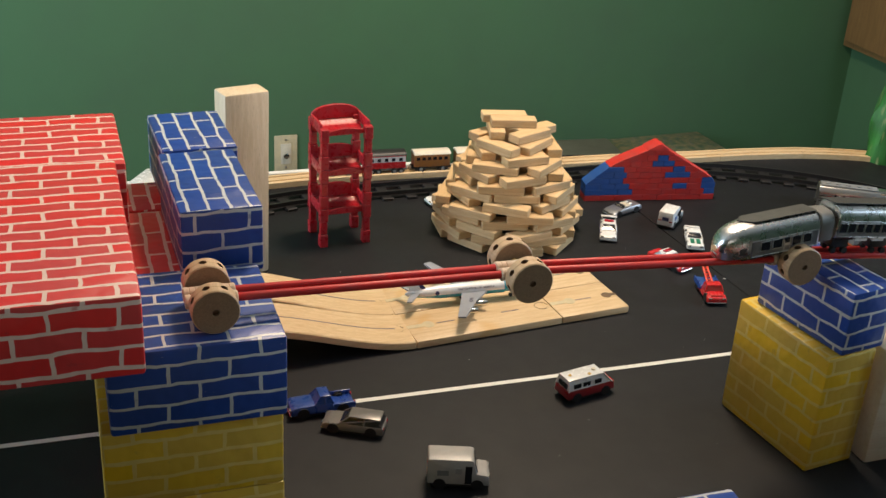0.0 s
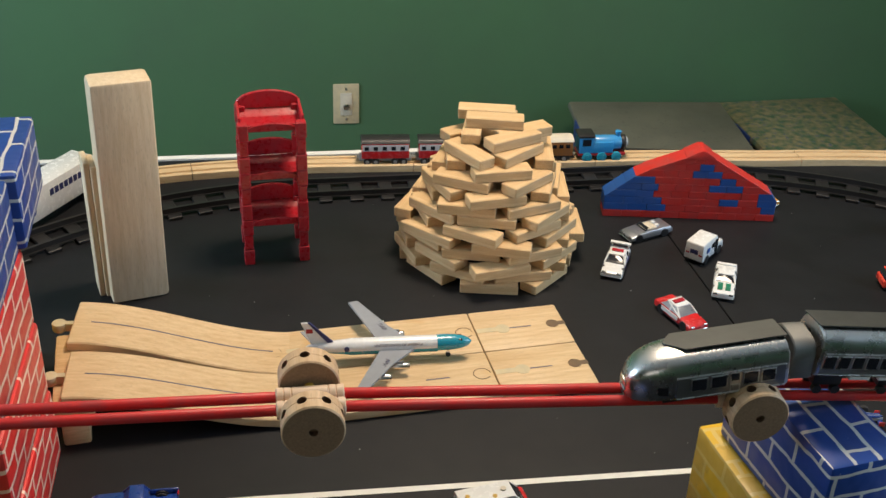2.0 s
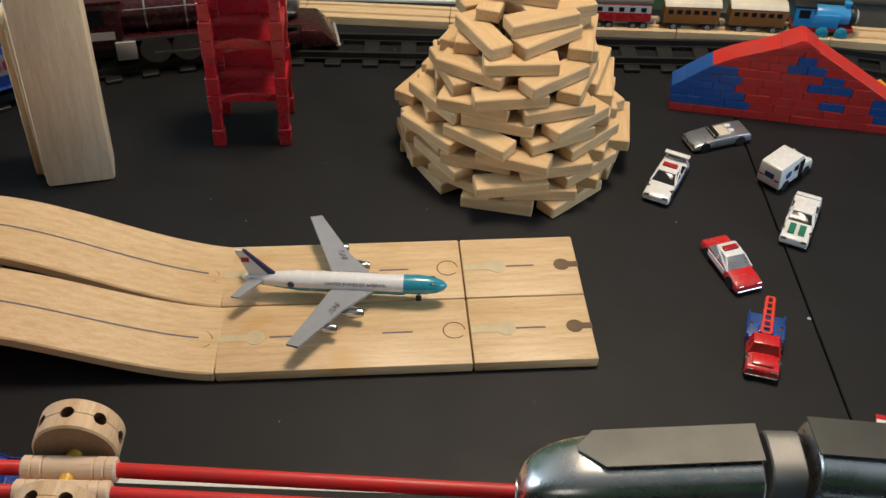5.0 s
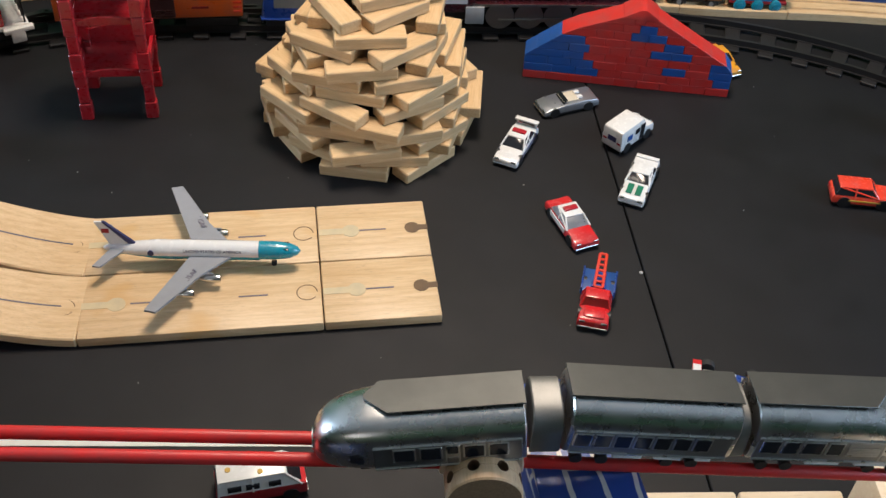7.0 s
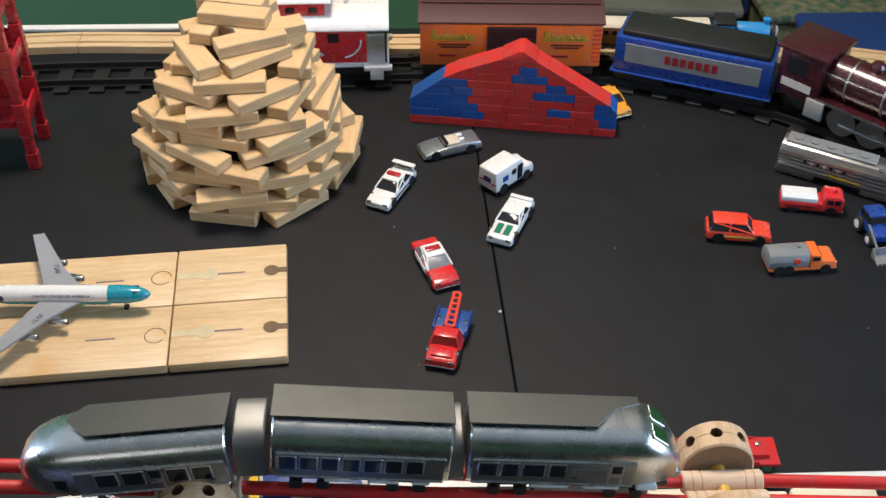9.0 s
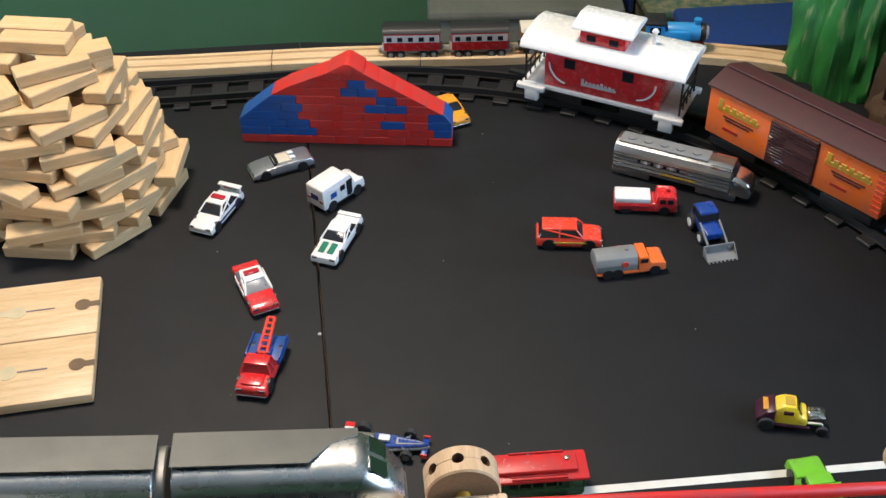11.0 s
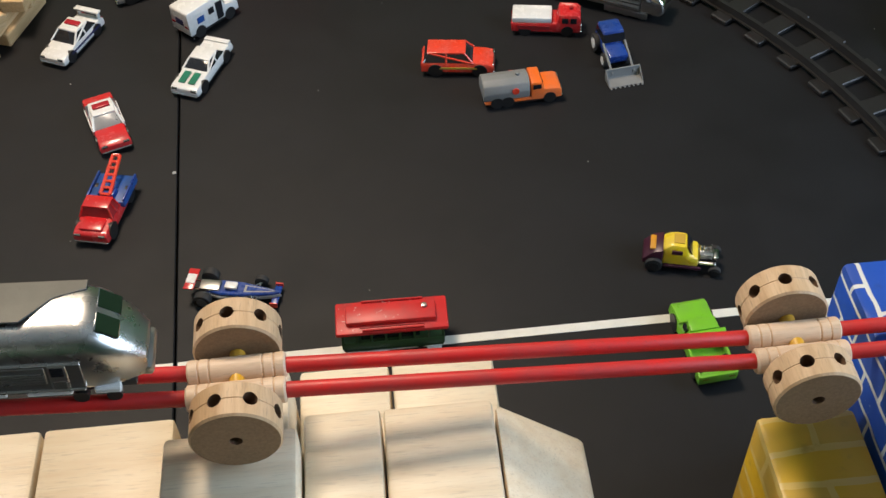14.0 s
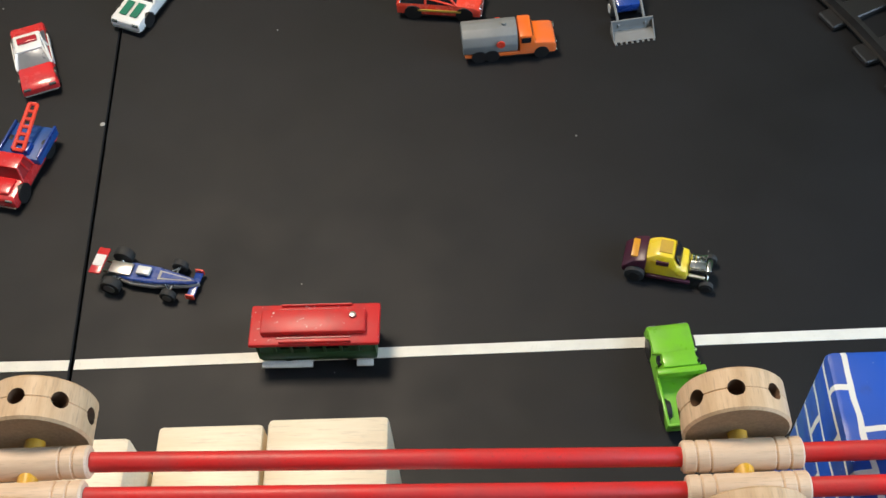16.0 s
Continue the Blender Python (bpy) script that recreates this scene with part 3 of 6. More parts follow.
# ---- stacked block tower ----
tower = thing("block_tower", pose(0.773, 1.323, 0), "round tower of stacked light maple game blocks", "block tower")
BL, BW, BH = 0.081, 0.0270, 0.0151
block_mesh = mesh_of(boxed(-BL / 2, BL / 2, -BW / 2, BW / 2, -BH / 2, BH / 2, 0.0012, 1), "block", MAPLE)
rnd = random.Random(21)
radii = (0.112, 0.114, 0.115, 0.111, 0.109, 0.101, 0.096, 0.088, 0.082, 0.073, 0.063, 0.051)
for k, rad in enumerate(radii):
    n = max(4, round(2 * math.pi * rad / (BL * 1.13)))
    off = -96 + (180 / n if k % 2 else 0) + rnd.uniform(-7, 7)
    for q in range(n):
        a = radians(off + 360 * q / n + rnd.uniform(-3, 3))
        rr = rad + rnd.uniform(-0.008, 0.008)
        turn = math.degrees(a) + 90 + rnd.uniform(-17, 17)
        ob = new("block", block_mesh)
        ob.parent = tower
        ob.matrix_basis = pose(rr * math.cos(a), rr * math.sin(a), BH * (k + 0.5) + 0.0001, 0, 0, turn)
    if 0.07 < rad < 0.1:
        for q in range(3):
            a = radians(off + 120 * q + 40)
            ob = new("block", block_mesh)
            ob.parent = tower
            ob.matrix_basis = pose((rad - 0.05) * math.cos(a), (rad - 0.05) * math.sin(a), BH * (k + 0.5), 0, 0, math.degrees(a) + rnd.uniform(-8, 8))
z = BH * len(radii)
for x, y, dz, turn in ((-0.028, 0.018, 0.5, 75), (0.040, -0.002, 0.5, 20), (0.012, 0.03, 0.5, 60), (0.02, -0.026, 0.5, 24), (-0.006, 0.038, 1.5, -12), (0.000, 0.006, 1.5, -12)):
    ob = new("block", block_mesh)
    ob.parent = tower
    ob.matrix_basis = pose(x, y, z + BH * dz, 0, 0, turn)

# ---- red stacking tower of three toy benches ----
red_tower = thing("toy_bench_tower", pose(0.461, 1.344, 0, 0, 0, 4), "tower of glossy red plastic toy benches stacked up", "toy tower")
for tier in range(3):
    z0 = 0.0725 * tier
    scoop = [(-0.028, 0.0675), (-0.018, 0.0615), (0.0, 0.0575), (0.020, 0.0590), (0.033, 0.0670), (0.033, 0.0640), (0.020, 0.0560), (0.0, 0.0545), (-0.018, 0.0585), (-0.028, 0.0645)]
    seat = prism(bmesh.new(), [(y, z0 + z) for y, z in scoop], -0.040, 0.040, 0.0006, seg=1)
    bmesh.ops.rotate(seat, cent=(0, 0, 0), matrix=Matrix.Rotation(radians(90), 3, "Z"), verts=seat.verts)
    bench = part("bench", seat, CHAIR_RED, red_tower)
    back = bmesh.new()
    pts = [(-0.043, 0.0)] + [(-0.043 + 0.086 * k / 10, 0.013 + 0.013 * math.sin(math.pi * k / 10) ** 0.6) for k in range(11)] + [(0.043, 0.0)]
    prism(back, [(x, z0 + 0.0670 + zz) for x, zz in pts], 0.031, 0.036, 0.0012, seg=1)
    part("backrest", back, CHAIR_RED, bench)
    front = bmesh.new()
    pts = [(-0.035, 0.0)] + [(-0.035 + 0.07 * k / 8, 0.004 + 0.008 * math.sin(math.pi * k / 8) ** 0.6) for k in range(9)] + [(0.035, 0.0)]
    prism(front, [(x, z0 + 0.0580 + zz) for x, zz in pts], -0.030, -0.026, 0.001, seg=1)
    part("apron", front, CHAIR_RED, bench)
    for sx in (-1, 1):
        side = bmesh.new()
        box(side, sx * 0.0425 - 0.002, sx * 0.0425 + 0.002, -0.026, 0.034, z0 + 0.0600, z0 + 0.0785, 0.001)
        part("side", side, CHAIR_RED, bench)
        for y in (-0.031, 0.034):
            leg = bmesh.new()
            for s in range(3):
                o = 0.0012 if s % 2 else 0.0
                box(leg, sx * 0.0390 - 0.0072 + o, sx * 0.0390 + 0.0072 - o, y - 0.0065 + o, y + 0.0065 - o, z0 + 0.02416 * s, z0 + 0.02416 * (s + 1) - 0.0004, 0.0012, 1)
            part("leg", leg, CHAIR_RED, bench)

# ---- mountain of plastic bricks ----
hill = thing("brick_mountain", pose(0.9744, 1.4238, 0, 0, 0, -8.7), "mountain shape of red and blue plastic toy bricks", "toy mountain")
COURSE = 0.0119
LEFT_SIDE = ((0.0, 0.0), (0.036, 0.0), (0.078, 0.052), (0.1071, 0.121))
RIGHT_SIDE = ((0.0, 0.270), (0.042, 0.270), (0.1071, 0.160))
PATCHES = ((0.138, 0.176, 6, 7), (0.168, 0.208, 4, 5), (0.176, 0.216, 2, 2), (0.236, 0.3, 1, 3))


def slope_at(side, z):
    for (za, xa), (zb, xb) in zip(side, side[1:]):
        if z <= zb:
            return xa + (xb - xa) * (z - za) / (zb - za)
    return side[-1][1]


rnd = random.Random(3)
for row in range(9):
    z0 = row * COURSE
    h = COURSE - 0.0002
    la, lb = slope_at(LEFT_SIDE, z0), slope_at(LEFT_SIDE, z0 + COURSE)
    ra, rb = slope_at(RIGHT_SIDE, z0), slope_at(RIGHT_SIDE, z0 + COURSE)
    n = max(2, round((ra - la) / 0.031))
    cuts = [la] + [lb + (rb - lb) * (k + (0.25 if row % 2 else 0.0)) / n for k in range(1, n)] + [ra]
    for k in range(n):
        xa, xb = cuts[k] + 0.0001, cuts[k + 1] - 0.0001
        mid = (xa + xb) / 2
        blue = 0 < row < 7 and mid < (0.112 - 0.008 * row if row < 5 else 0.064)
        for pa, pb, r0, r1 in PATCHES:
            blue = blue or (pa < mid < pb and r0 <= row <= r1)
        dy = rnd.uniform(-0.0004, 0.0004)
        ta = lb if k == 0 else xa
        tb = rb if k == n - 1 else xb
        bm = prism(bmesh.new(), [(xa, z0), (xb, z0), (tb, z0 + h), (ta, z0 + h)], -0.016 + dy, 0.016 + dy, 0.0006, seg=1)
        part("brick", bm, BLUE_TOY if blue else RED_TOY, hill)
cap = prism(bmesh.new(), [(0.117, 9 * COURSE - 0.004), (0.162, 9 * COURSE - 0.004), (0.163, 9 * COURSE), (0.146, 9 * COURSE + 0.0115), (0.140, 9 * COURSE + 0.0115), (0.119, 9 * COURSE)], -0.0175, 0.0175, 0.0008)
part("brick", cap, RED_TOY, hill)

# ---- rods on spools ----
JOINTS = ((0.140, 0.3035), (0.486, 0.2955), (0.846, 0.2755), (1.184, 0.2470), (1.4985, 0.2265), (1.83, 0.2225))
SKEW = 0.8
PIVOT = Matrix.Translation((0.187, 0.592, 0)) @ Matrix.Rotation(radians(SKEW), 4, "Z") @ Matrix.Translation((-0.187, -0.577, 0))
YF, YR = 0.577, 0.5935
SR, ST = 0.0245, 0.0215


def spool_mesh():
    """A thick wooden wheel with eight holes drilled in its rim and a bore."""
    bm = bmesh.new()
    lathe(bm, ((SR - 0.0012, -ST / 2), (SR, -ST / 2 + 0.0012), (SR, -0.0005), (SR - 0.0005, 0), (SR, 0.0005), (SR, ST / 2 - 0.0012), (SR - 0.0012, ST / 2)), pose(0, 0, 0, 90, 0, 0), 48)
    for f in bm.faces:
        f.material_index = 1 if len(f.verts) > 4 else 0
    disc = new("disc", mesh_of(bm, "disc", [SPOOL_WOOD, SPOOL_SHADED_END, SHADED_HOLE]))
    bm = bmesh.new()
    for k in range(8):
        a = 2 * math.pi * (k + 0.5) / 8
        d = Vector((math.cos(a), 0, math.sin(a)))
        cyl(bm, d * (SR - 0.0105), d * (SR + 0.002), 0.0040, seg=16, mat=0)
    cyl(bm, (0, -ST / 2 - 0.002, 0), (0, -ST / 2 + 0.005, 0), 0.0036, seg=16)
    drill = new("drill", mesh_of(bm, "drill", SHADED_HOLE))
    cut = disc.modifiers.new("cut", "BOOLEAN")
    cut.object, cut.operation, cut.solver = drill, "DIFFERENCE", "EXACT"
    cut.material_mode = "TRANSFER"
    me = bpy.data.meshes.new_from_object(disc.evaluated_get(bpy.context.evaluated_depsgraph_get()))
    me.shade_smooth()
    me.set_sharp_from_angle(angle=radians(32))
    bpy.data.objects.remove(disc)
    bpy.data.objects.remove(drill)
    return me


disc_mesh = spool_mesh()
for jx, jz in JOINTS[:5]:
    hub = thing("spool_joint", PIVOT @ pose(jx, 0, jz), "pair of wooden spool wheels with grooved rod couplers", "spool joint", "spool joints")
    for y, back in ((YF - 0.0082 - ST / 2, False), (YR + 0.0105 + ST / 2, True)):
        s = new("spool_wheel", disc_mesh)
        s.parent, s.matrix_basis = hub, pose(0, y, 0, 0, 17 if back else 4, 0)
    for y in (YF, YR):
        c = bmesh.new()
        r = 0.0074
        outline = [(r * 0.86, -0.0268), (r, -0.0258)]
        for g in (-0.0205, -0.0145, 0.0145, 0.0205):
            outline += [(r, g - 0.0008), (r * 0.9, g), (r, g + 0.0008)]
        outline += [(r, 0.0258), (r * 0.86, 0.0268)]
        lathe(c, outline, Matrix.Translation((0, y, 0)) @ pose(0, 0, 0, 0, 90, 0), 22)
        part("coupler", c, COUPLER_WOOD, hub, "pale grooved wooden coupler")
    part("peg", cyl(bmesh.new(), (0, YF - 0.0095, 0.0), (0, YR + 0.0125, 0.0), 0.0045, seg=12), YELLOW_PEG, hub, "yellow wooden peg")

for (xa, za), (xb, zb) in zip(((-0.13, 0.317),) + JOINTS, JOINTS):
    if xa < 0:
        continue
    for y in (YF, YR):
        rod = cyl(bmesh.new(), (xa + 0.02, y, za), (xb - 0.02, y, zb), 0.0045, seg=16, bevel=0.0006)
        tagged(part("rod", rod, RED_ROD, m=PIVOT), "long red stained wooden rod between spool joints", "rod", "red rods")

# ---- silver streamlined train on the rods ----


def shell(bm, x0, x1, w, h, zb, front=0.0, rear=0.0):
    """Carriage body along x: upright sides, rounded shoulders, flat-arched roof; a bullet nose at x0 or a raked cab at x1."""
    def ring(x, kw, kh):
        hw, hh = w / 2 * kw, h * kh
        side = hh * 0.56
        pts = [(-hw * 0.93, zb), (-hw, zb + side * 0.15), (-hw, zb + side)]
        for q in range(1, 14):
            a = math.pi - math.pi * q / 14
            pts.append((hw * math.copysign(abs(math.cos(a)) ** 0.62, math.cos(a)), zb + side + (hh - side) * math.sin(a) ** 0.75))
        pts += [(hw, zb + side), (hw, zb + side * 0.15), (hw * 0.93, zb)]
        return [bm.verts.new((x, y, z)) for y, z in pts]
    xs = []
    if front:
        for q in range(11):
            a = math.pi / 2 * q / 10
            k = math.sin(a)
            xs.append((x0 + front * (1 - math.cos(a)), max(0.30, k ** 0.7), max(0.42, k ** 0.55)))
    else:
        xs += [(x0, 0.97, 0.97), (x0 + 0.001, 1, 1)]
    if rear:
        for q in range(11):
            u = q / 10
            xs.append((x1 - rear * (1 - u), 1 - 0.42 * u ** 2.3, 1 - 0.62 * u ** 1.9))
    else:
        xs += [(x1 - 0.001, 1, 1), (x1, 0.97, 0.97)]
    rings = [ring(*v) for v in xs]
    for a, b in zip(rings, rings[1:]):
        for q in range(len(a) - 1):
            bm.faces.new((a[q], a[q + 1], b[q + 1], b[q]))
        bm.faces.new((a[-1], a[0], b[0], b[-1]))
    bm.faces.new(rings[0])
    bm.faces.new(rings[-1][::-1])
    return bm


def rod_z(x):
    for (xa, za), (xb, zb) in zip(JOINTS, JOINTS[1:]):
        if xa <= x <= xb:
            return za + (zb - za) * (x - xa) / (xb - xa)
    return 0.3


TW, TH = 0.0430, 0.0395
SIDE_LO, SIDE_HI = 0.0105, 0.0235


def carriage(x0, x1, zl, slope, front, rear, windows, louvre, doors, label):
    """x0 to x1 along the rods, its underside at zl in the middle and sloping."""
    tilt = math.degrees(math.atan(slope))
    t = thing("train_carriage", PIVOT @ pose((x0 + x1) / 2, (YF + YR) / 2, zl - 0.003, 0, -tilt, 0), label, "toy train", "silver train carriages")
    hl = (x1 - x0) / 2
    part("body", shell(bmesh.new(), -hl, hl, TW, TH, 0.003, front=front, rear=rear), TRAIN_METAL, t)
    part("chassis", boxed(-hl + max(0.008, front * 0.6), hl - 0.006, -0.0175, 0.0175, -0.001, 0.004, 0.001), BLACK_PLASTIC, t)
    # the separate roof plate overlaps the far shoulder
    xr = hl - (rear * 0.9 if rear else 0.0)
    if rear:
        pts = [(-hl - 0.001, 0.010), (0.010, 0.010), (0.024, -0.006), (xr, -0.012), (xr, -0.0188), (-hl - 0.001, -0.0188)]
    else:
        xl = -hl + front * 0.72 if front else -hl - 0.001
        pts = [(xl, 0.010 if not front else -0.004), (xl + front * 0.3, 0.010), (xr + 0.001, 0.010), (xr + 0.001, -0.0188), (xl + front * 0.2, -0.0188), (xl, -0.008)]
    part("roof_plate", prism(bmesh.new(), pts, 0, 0.0012, 0.0003, seg=1), ROOF_PLATE, t, m=pose(0, 0, TH + 0.0030, 83, 0, 0))
    for s in (-1, 1):
        def span(a, b):
            return sorted((s * (TW / 2 - a), s * (TW / 2 + b)))
        lo, hi = -hl + max(front * 0.8, 0.003), hl - max(rear, 0.003)
        part("side_panel", boxed(lo, hi, *span(0.001, 0.0005), 0.0045, 0.0245, 0.0004, 1), TRAIN_SIDE, t)
        part("waist_trim", boxed(lo, hi, *span(0.0008, 0.0012), 0.0248, 0.0258, 0.0003, 1), TRAIN_METAL, t)
        part("foot_trim", boxed(lo, hi, *span(0.0008, 0.0014), 0.0040, 0.0056, 0.0004, 1), TRAIN_METAL, t)
        for a, w in windows:
            f = part("window_frame", boxed(-hl + a, -hl + a + w, *span(0.0006, 0.0010), SIDE_LO, SIDE_HI, 0.0005, 1), TRAIN_METAL, t)
            part("pane", boxed(-hl + a + 0.0011, -hl + a + w - 0.0011, *span(0.0, 0.0013), SIDE_LO + 0.0011, SIDE_HI - 0.0011, 0.0003, 1), DARK_GLASS, f)
        for a in louvre:
            f = part("louvre", boxed(-hl + a, -hl + a + 0.023, *span(0.0006, 0.0009), SIDE_LO, SIDE_HI, 0.0004, 1), TRAIN_SIDE, t)
            for q in range(5):
                part("slat", boxed(-hl + a + 0.001, -hl + a + 0.022, *span(0.0, 0.0014), SIDE_LO + 0.0006 + 0.0018 * q, SIDE_LO + 0.0015 + 0.0018 * q), TRAIN_METAL, f)
        for a in doors:
            f = part("door", boxed(-hl + a, -hl + a + 0.0095, *span(0.0006, 0.0009), 0.0055, 0.0242, 0.0005, 1), TRAIN_METAL, t)
            part("pane", boxed(-hl + a + 0.0014, -hl + a + 0.0081, *span(0.0, 0.0012), 0.0160, 0.0230, 0.0003, 1), DARK_GLASS, f)
            part("panel", boxed(-hl + a + 0.0014, -hl + a + 0.0081, *span(0.0, 0.0012), 0.0063, 0.0125, 0.0003, 1), TRAIN_SIDE, f)
    if front:
        for s in (-1, 1):
            part("nose_window", boxed(-0.0085, 0.0085, -0.0008, 0.0008, -0.0045, 0.0045, 0.0005, 1), DARK_GLASS, t, m=pose(-hl + front * 0.50, s * (TW / 2 * 0.865), 0.0135, 0, 0, s * 17))
        part("nose_trim", boxed(-hl - 0.0012, -hl + 0.004, -0.006, 0.006, 0.008, 0.0105, 0.0008), TRAIN_METAL, t)
    if rear:
        xa, xb = hl - rear * 0.72, hl - rear * 0.38
        za, zb = 0.003 + TH * (1 - 0.62 * 0.28 ** 1.9), 0.003 + TH * (1 - 0.62 * 0.62 ** 1.9)
        for yy in (-0.0075, 0.0075):
            pane = prism(bmesh.new(), [(xa, za - 0.001), (xb, zb - 0.001), (xb + 0.0008, zb + 0.0007), (xa + 0.0004, za + 0.0007)], yy - 0.0058, yy + 0.0058, 0.0004, seg=1)
            part("windscreen", pane, SMOKED, t)
        part("bumper", boxed(hl - 0.005, hl + 0.0025, -0.0135, 0.0135, 0.0012, 0.0085, 0.002), DULL_CHROME, t)
    if not front:
        for a, b in ((0.30, 0.48), (0.55, 0.72), (0.80, 0.90)):
            part("underframe_tab", boxed(-hl + 2 * hl * a, -hl + 2 * hl * b, -TW / 2 - 0.0005, -TW / 2 + 0.004, -0.0005, 0.0036, 0.0008, 1), WHITE_CAR, t, "white plastic tab under the floor")
    gap = zl - (rod_z(x0) + rod_z(x1)) / 2 - 0.0042
    for q in (0.22, 0.78):
        u = -hl + 2 * hl * q
        truck = part("wheel_truck", boxed(u - 0.013, u + 0.013, -0.0085, 0.0085, 0.003 - gap * 0.72, 0.003, 0.001), BLACK_PLASTIC, t)
        for d in (-0.0085, 0.0085):
            for s in (-1, 1):
                part("wheel", cyl(bmesh.new(), (u + d, s * 0.0060, 0.0070 - gap), (u + d, s * 0.0105, 0.0070 - gap), 0.0042, seg=14), BLACK_PLASTIC, truck)
    return t


carriage(0.7400, 0.8730, 0.2895, 0.095, 0.048, 0, ((0.050, 0.0145), (0.0665, 0.0145), (0.0935, 0.0140), (0.1090, 0.0130)), (), (0.0825,), "silver chrome toy train end car with a bullet nose")
carriage(0.8930, 1.0010, 0.2970, -0.105, 0, 0, tuple((0.004 + 0.0128 * k, 0.0118) for k in range(7)), (), (), "silver chrome toy train middle carriage with dark windows")
carriage(1.0115, 1.1450, 0.2860, -0.085, 0, 0.030, ((0.006, 0.0125), (0.020, 0.0115), (0.033, 0.0150), (0.0495, 0.0115)), (0.063,), (0.087,), "silver chrome toy train end car with a sloping cab")
for xa, xb, z in ((0.8735, 0.8925, 0.2990), (1.0015, 1.0110, 0.2905)):
    bm = shell(bmesh.new(), xa, xb, TW * 0.92, TH * 0.90, 0)
    tagged(part("train_gangway", bm, GANGWAY_METAL, m=PIVOT @ pose(0, (YF + YR) / 2, z)), "grey metal gangway between silver toy carriages", "toy train")

# ---- airliner on the roadway ----
plane = thing("toy_airliner", pose(0.5955, 1.0425, 0.0131, 0, 0, -1.2), "white and teal die-cast toy airliner with grey wings", "toy plane")
FZ, FR = 0.0215, 0.0098
fus = bmesh.new()
lathe(fus, ((0.0015, -0.102), (0.004, -0.098), (0.0072, -0.075), (FR, -0.045), (FR, 0.055), (FR * 0.99, 0.062)), Matrix.Translation((0, 0, FZ)) @ pose(0, 0, 0, 0, 90, 0), 22)
part("fuselage", fus, WHITE_CAR, plane)
belly = bmesh.new()
lathe(belly, ((0.0042, -0.09), (FR * 0.98, -0.045), (FR * 0.98, 0.061)), Matrix.Translation((0, 0, FZ - 0.0022)) @ pose(0, 0, 0, 0, 90, 0), 22)
part("belly", belly, TEAL, plane, "teal lower fuselage")
nose = bmesh.new()
lathe(nose, ((FR * 1.01, 0.060), (FR * 1.03, 0.07), (FR * 0.98, 0.082), (FR * 0.8, 0.093), (FR * 0.5, 0.1), (0.001, 0.1035)), Matrix.Translation((0, 0, FZ)) @ pose(0, 0, 0, 0, 90, 0), 22)
part("nose", nose, TEAL, plane, "teal nose cone")
part("cockpit_window", boxed(0.086, 0.0915, -0.0062, 0.0062, FZ + 0.0045, FZ + 0.0072, 0.0008), DARK_GLASS, plane)
part("roundel", cyl(bmesh.new(), (-0.052, -FR - 0.0001, FZ + 0.0012), (-0.052, -FR + 0.002, FZ + 0.0012), 0.0034, seg=14), NAVY_INK, plane)
for sign in (-1, 1):
    lean = Matrix.Rotation(radians(0 if sign < 0 else 180), 4, "Z") @ pose(0, -FR * 0.90 - 0.0002, FR * 0.46, 64, 0, 0)
    text_part("title_letters", "UNITED STATES OF AMERICA", 0.0046, INK, plane, Matrix.Translation((0.012, 0, FZ)) @ lean)


def wing(sign):
    pts = [(0.034, 0.006), (-0.010, 0.006), (-0.045, 0.092), (-0.033, 0.095), (0.003, 0.040)]
    bm = bmesh.new()
    lo = [bm.verts.new((x, sign * y, FZ - 0.005 + 0.07 * y)) for x, y in pts]
    hi = [bm.verts.new((x, sign * y, FZ - 0.005 + 0.07 * y + 0.0026)) for x, y in pts]
    bm.faces.new(lo)
    bm.faces.new(hi[::-1])
    for q in range(len(pts)):
        bm.faces.new((lo[q], lo[(q + 1) % 5], hi[(q + 1) % 5], hi[q]))
    w = part("wing", bm, WING_GREY, plane, "grey swept wing")
    for x, y in ((0.012, 0.034), (-0.012, 0.058)):
        e = bmesh.new()
        zz = FZ - 0.0115 + 0.07 * y
        lathe(e, ((0.002, -0.012), (0.0042, -0.006), (0.0046, 0.008), (0.004, 0.0105)), Matrix.Translation((x, sign * y, zz)) @ pose(0, 0, 0, 0, 90, 0), 14)
        eng = part("engine", e, CHROME, w, "chrome jet engine")
        part("intake", cyl(bmesh.new(), (x + 0.0104, sign * y, zz), (x + 0.0109, sign * y, zz), 0.003, seg=12), DARK_GLASS, w)
        box_y = sorted((sign * (y - 0.0006), sign * (y + 0.0006)))
        part("pylon", boxed(x - 0.008, x + 0.004, box_y[0], box_y[1], zz + 0.003, FZ - 0.004 + 0.07 * y), WING_GREY, w)
    text_part("wing_letters", "USAF", 0.0085, INK, w, Matrix.Translation((-0.006, sign * 0.040, FZ - 0.0050 + 0.07 * 0.04 + 0.0029)) @ pose(0, 0, 0, sign * 4, 0, -64 * sign))
    return w


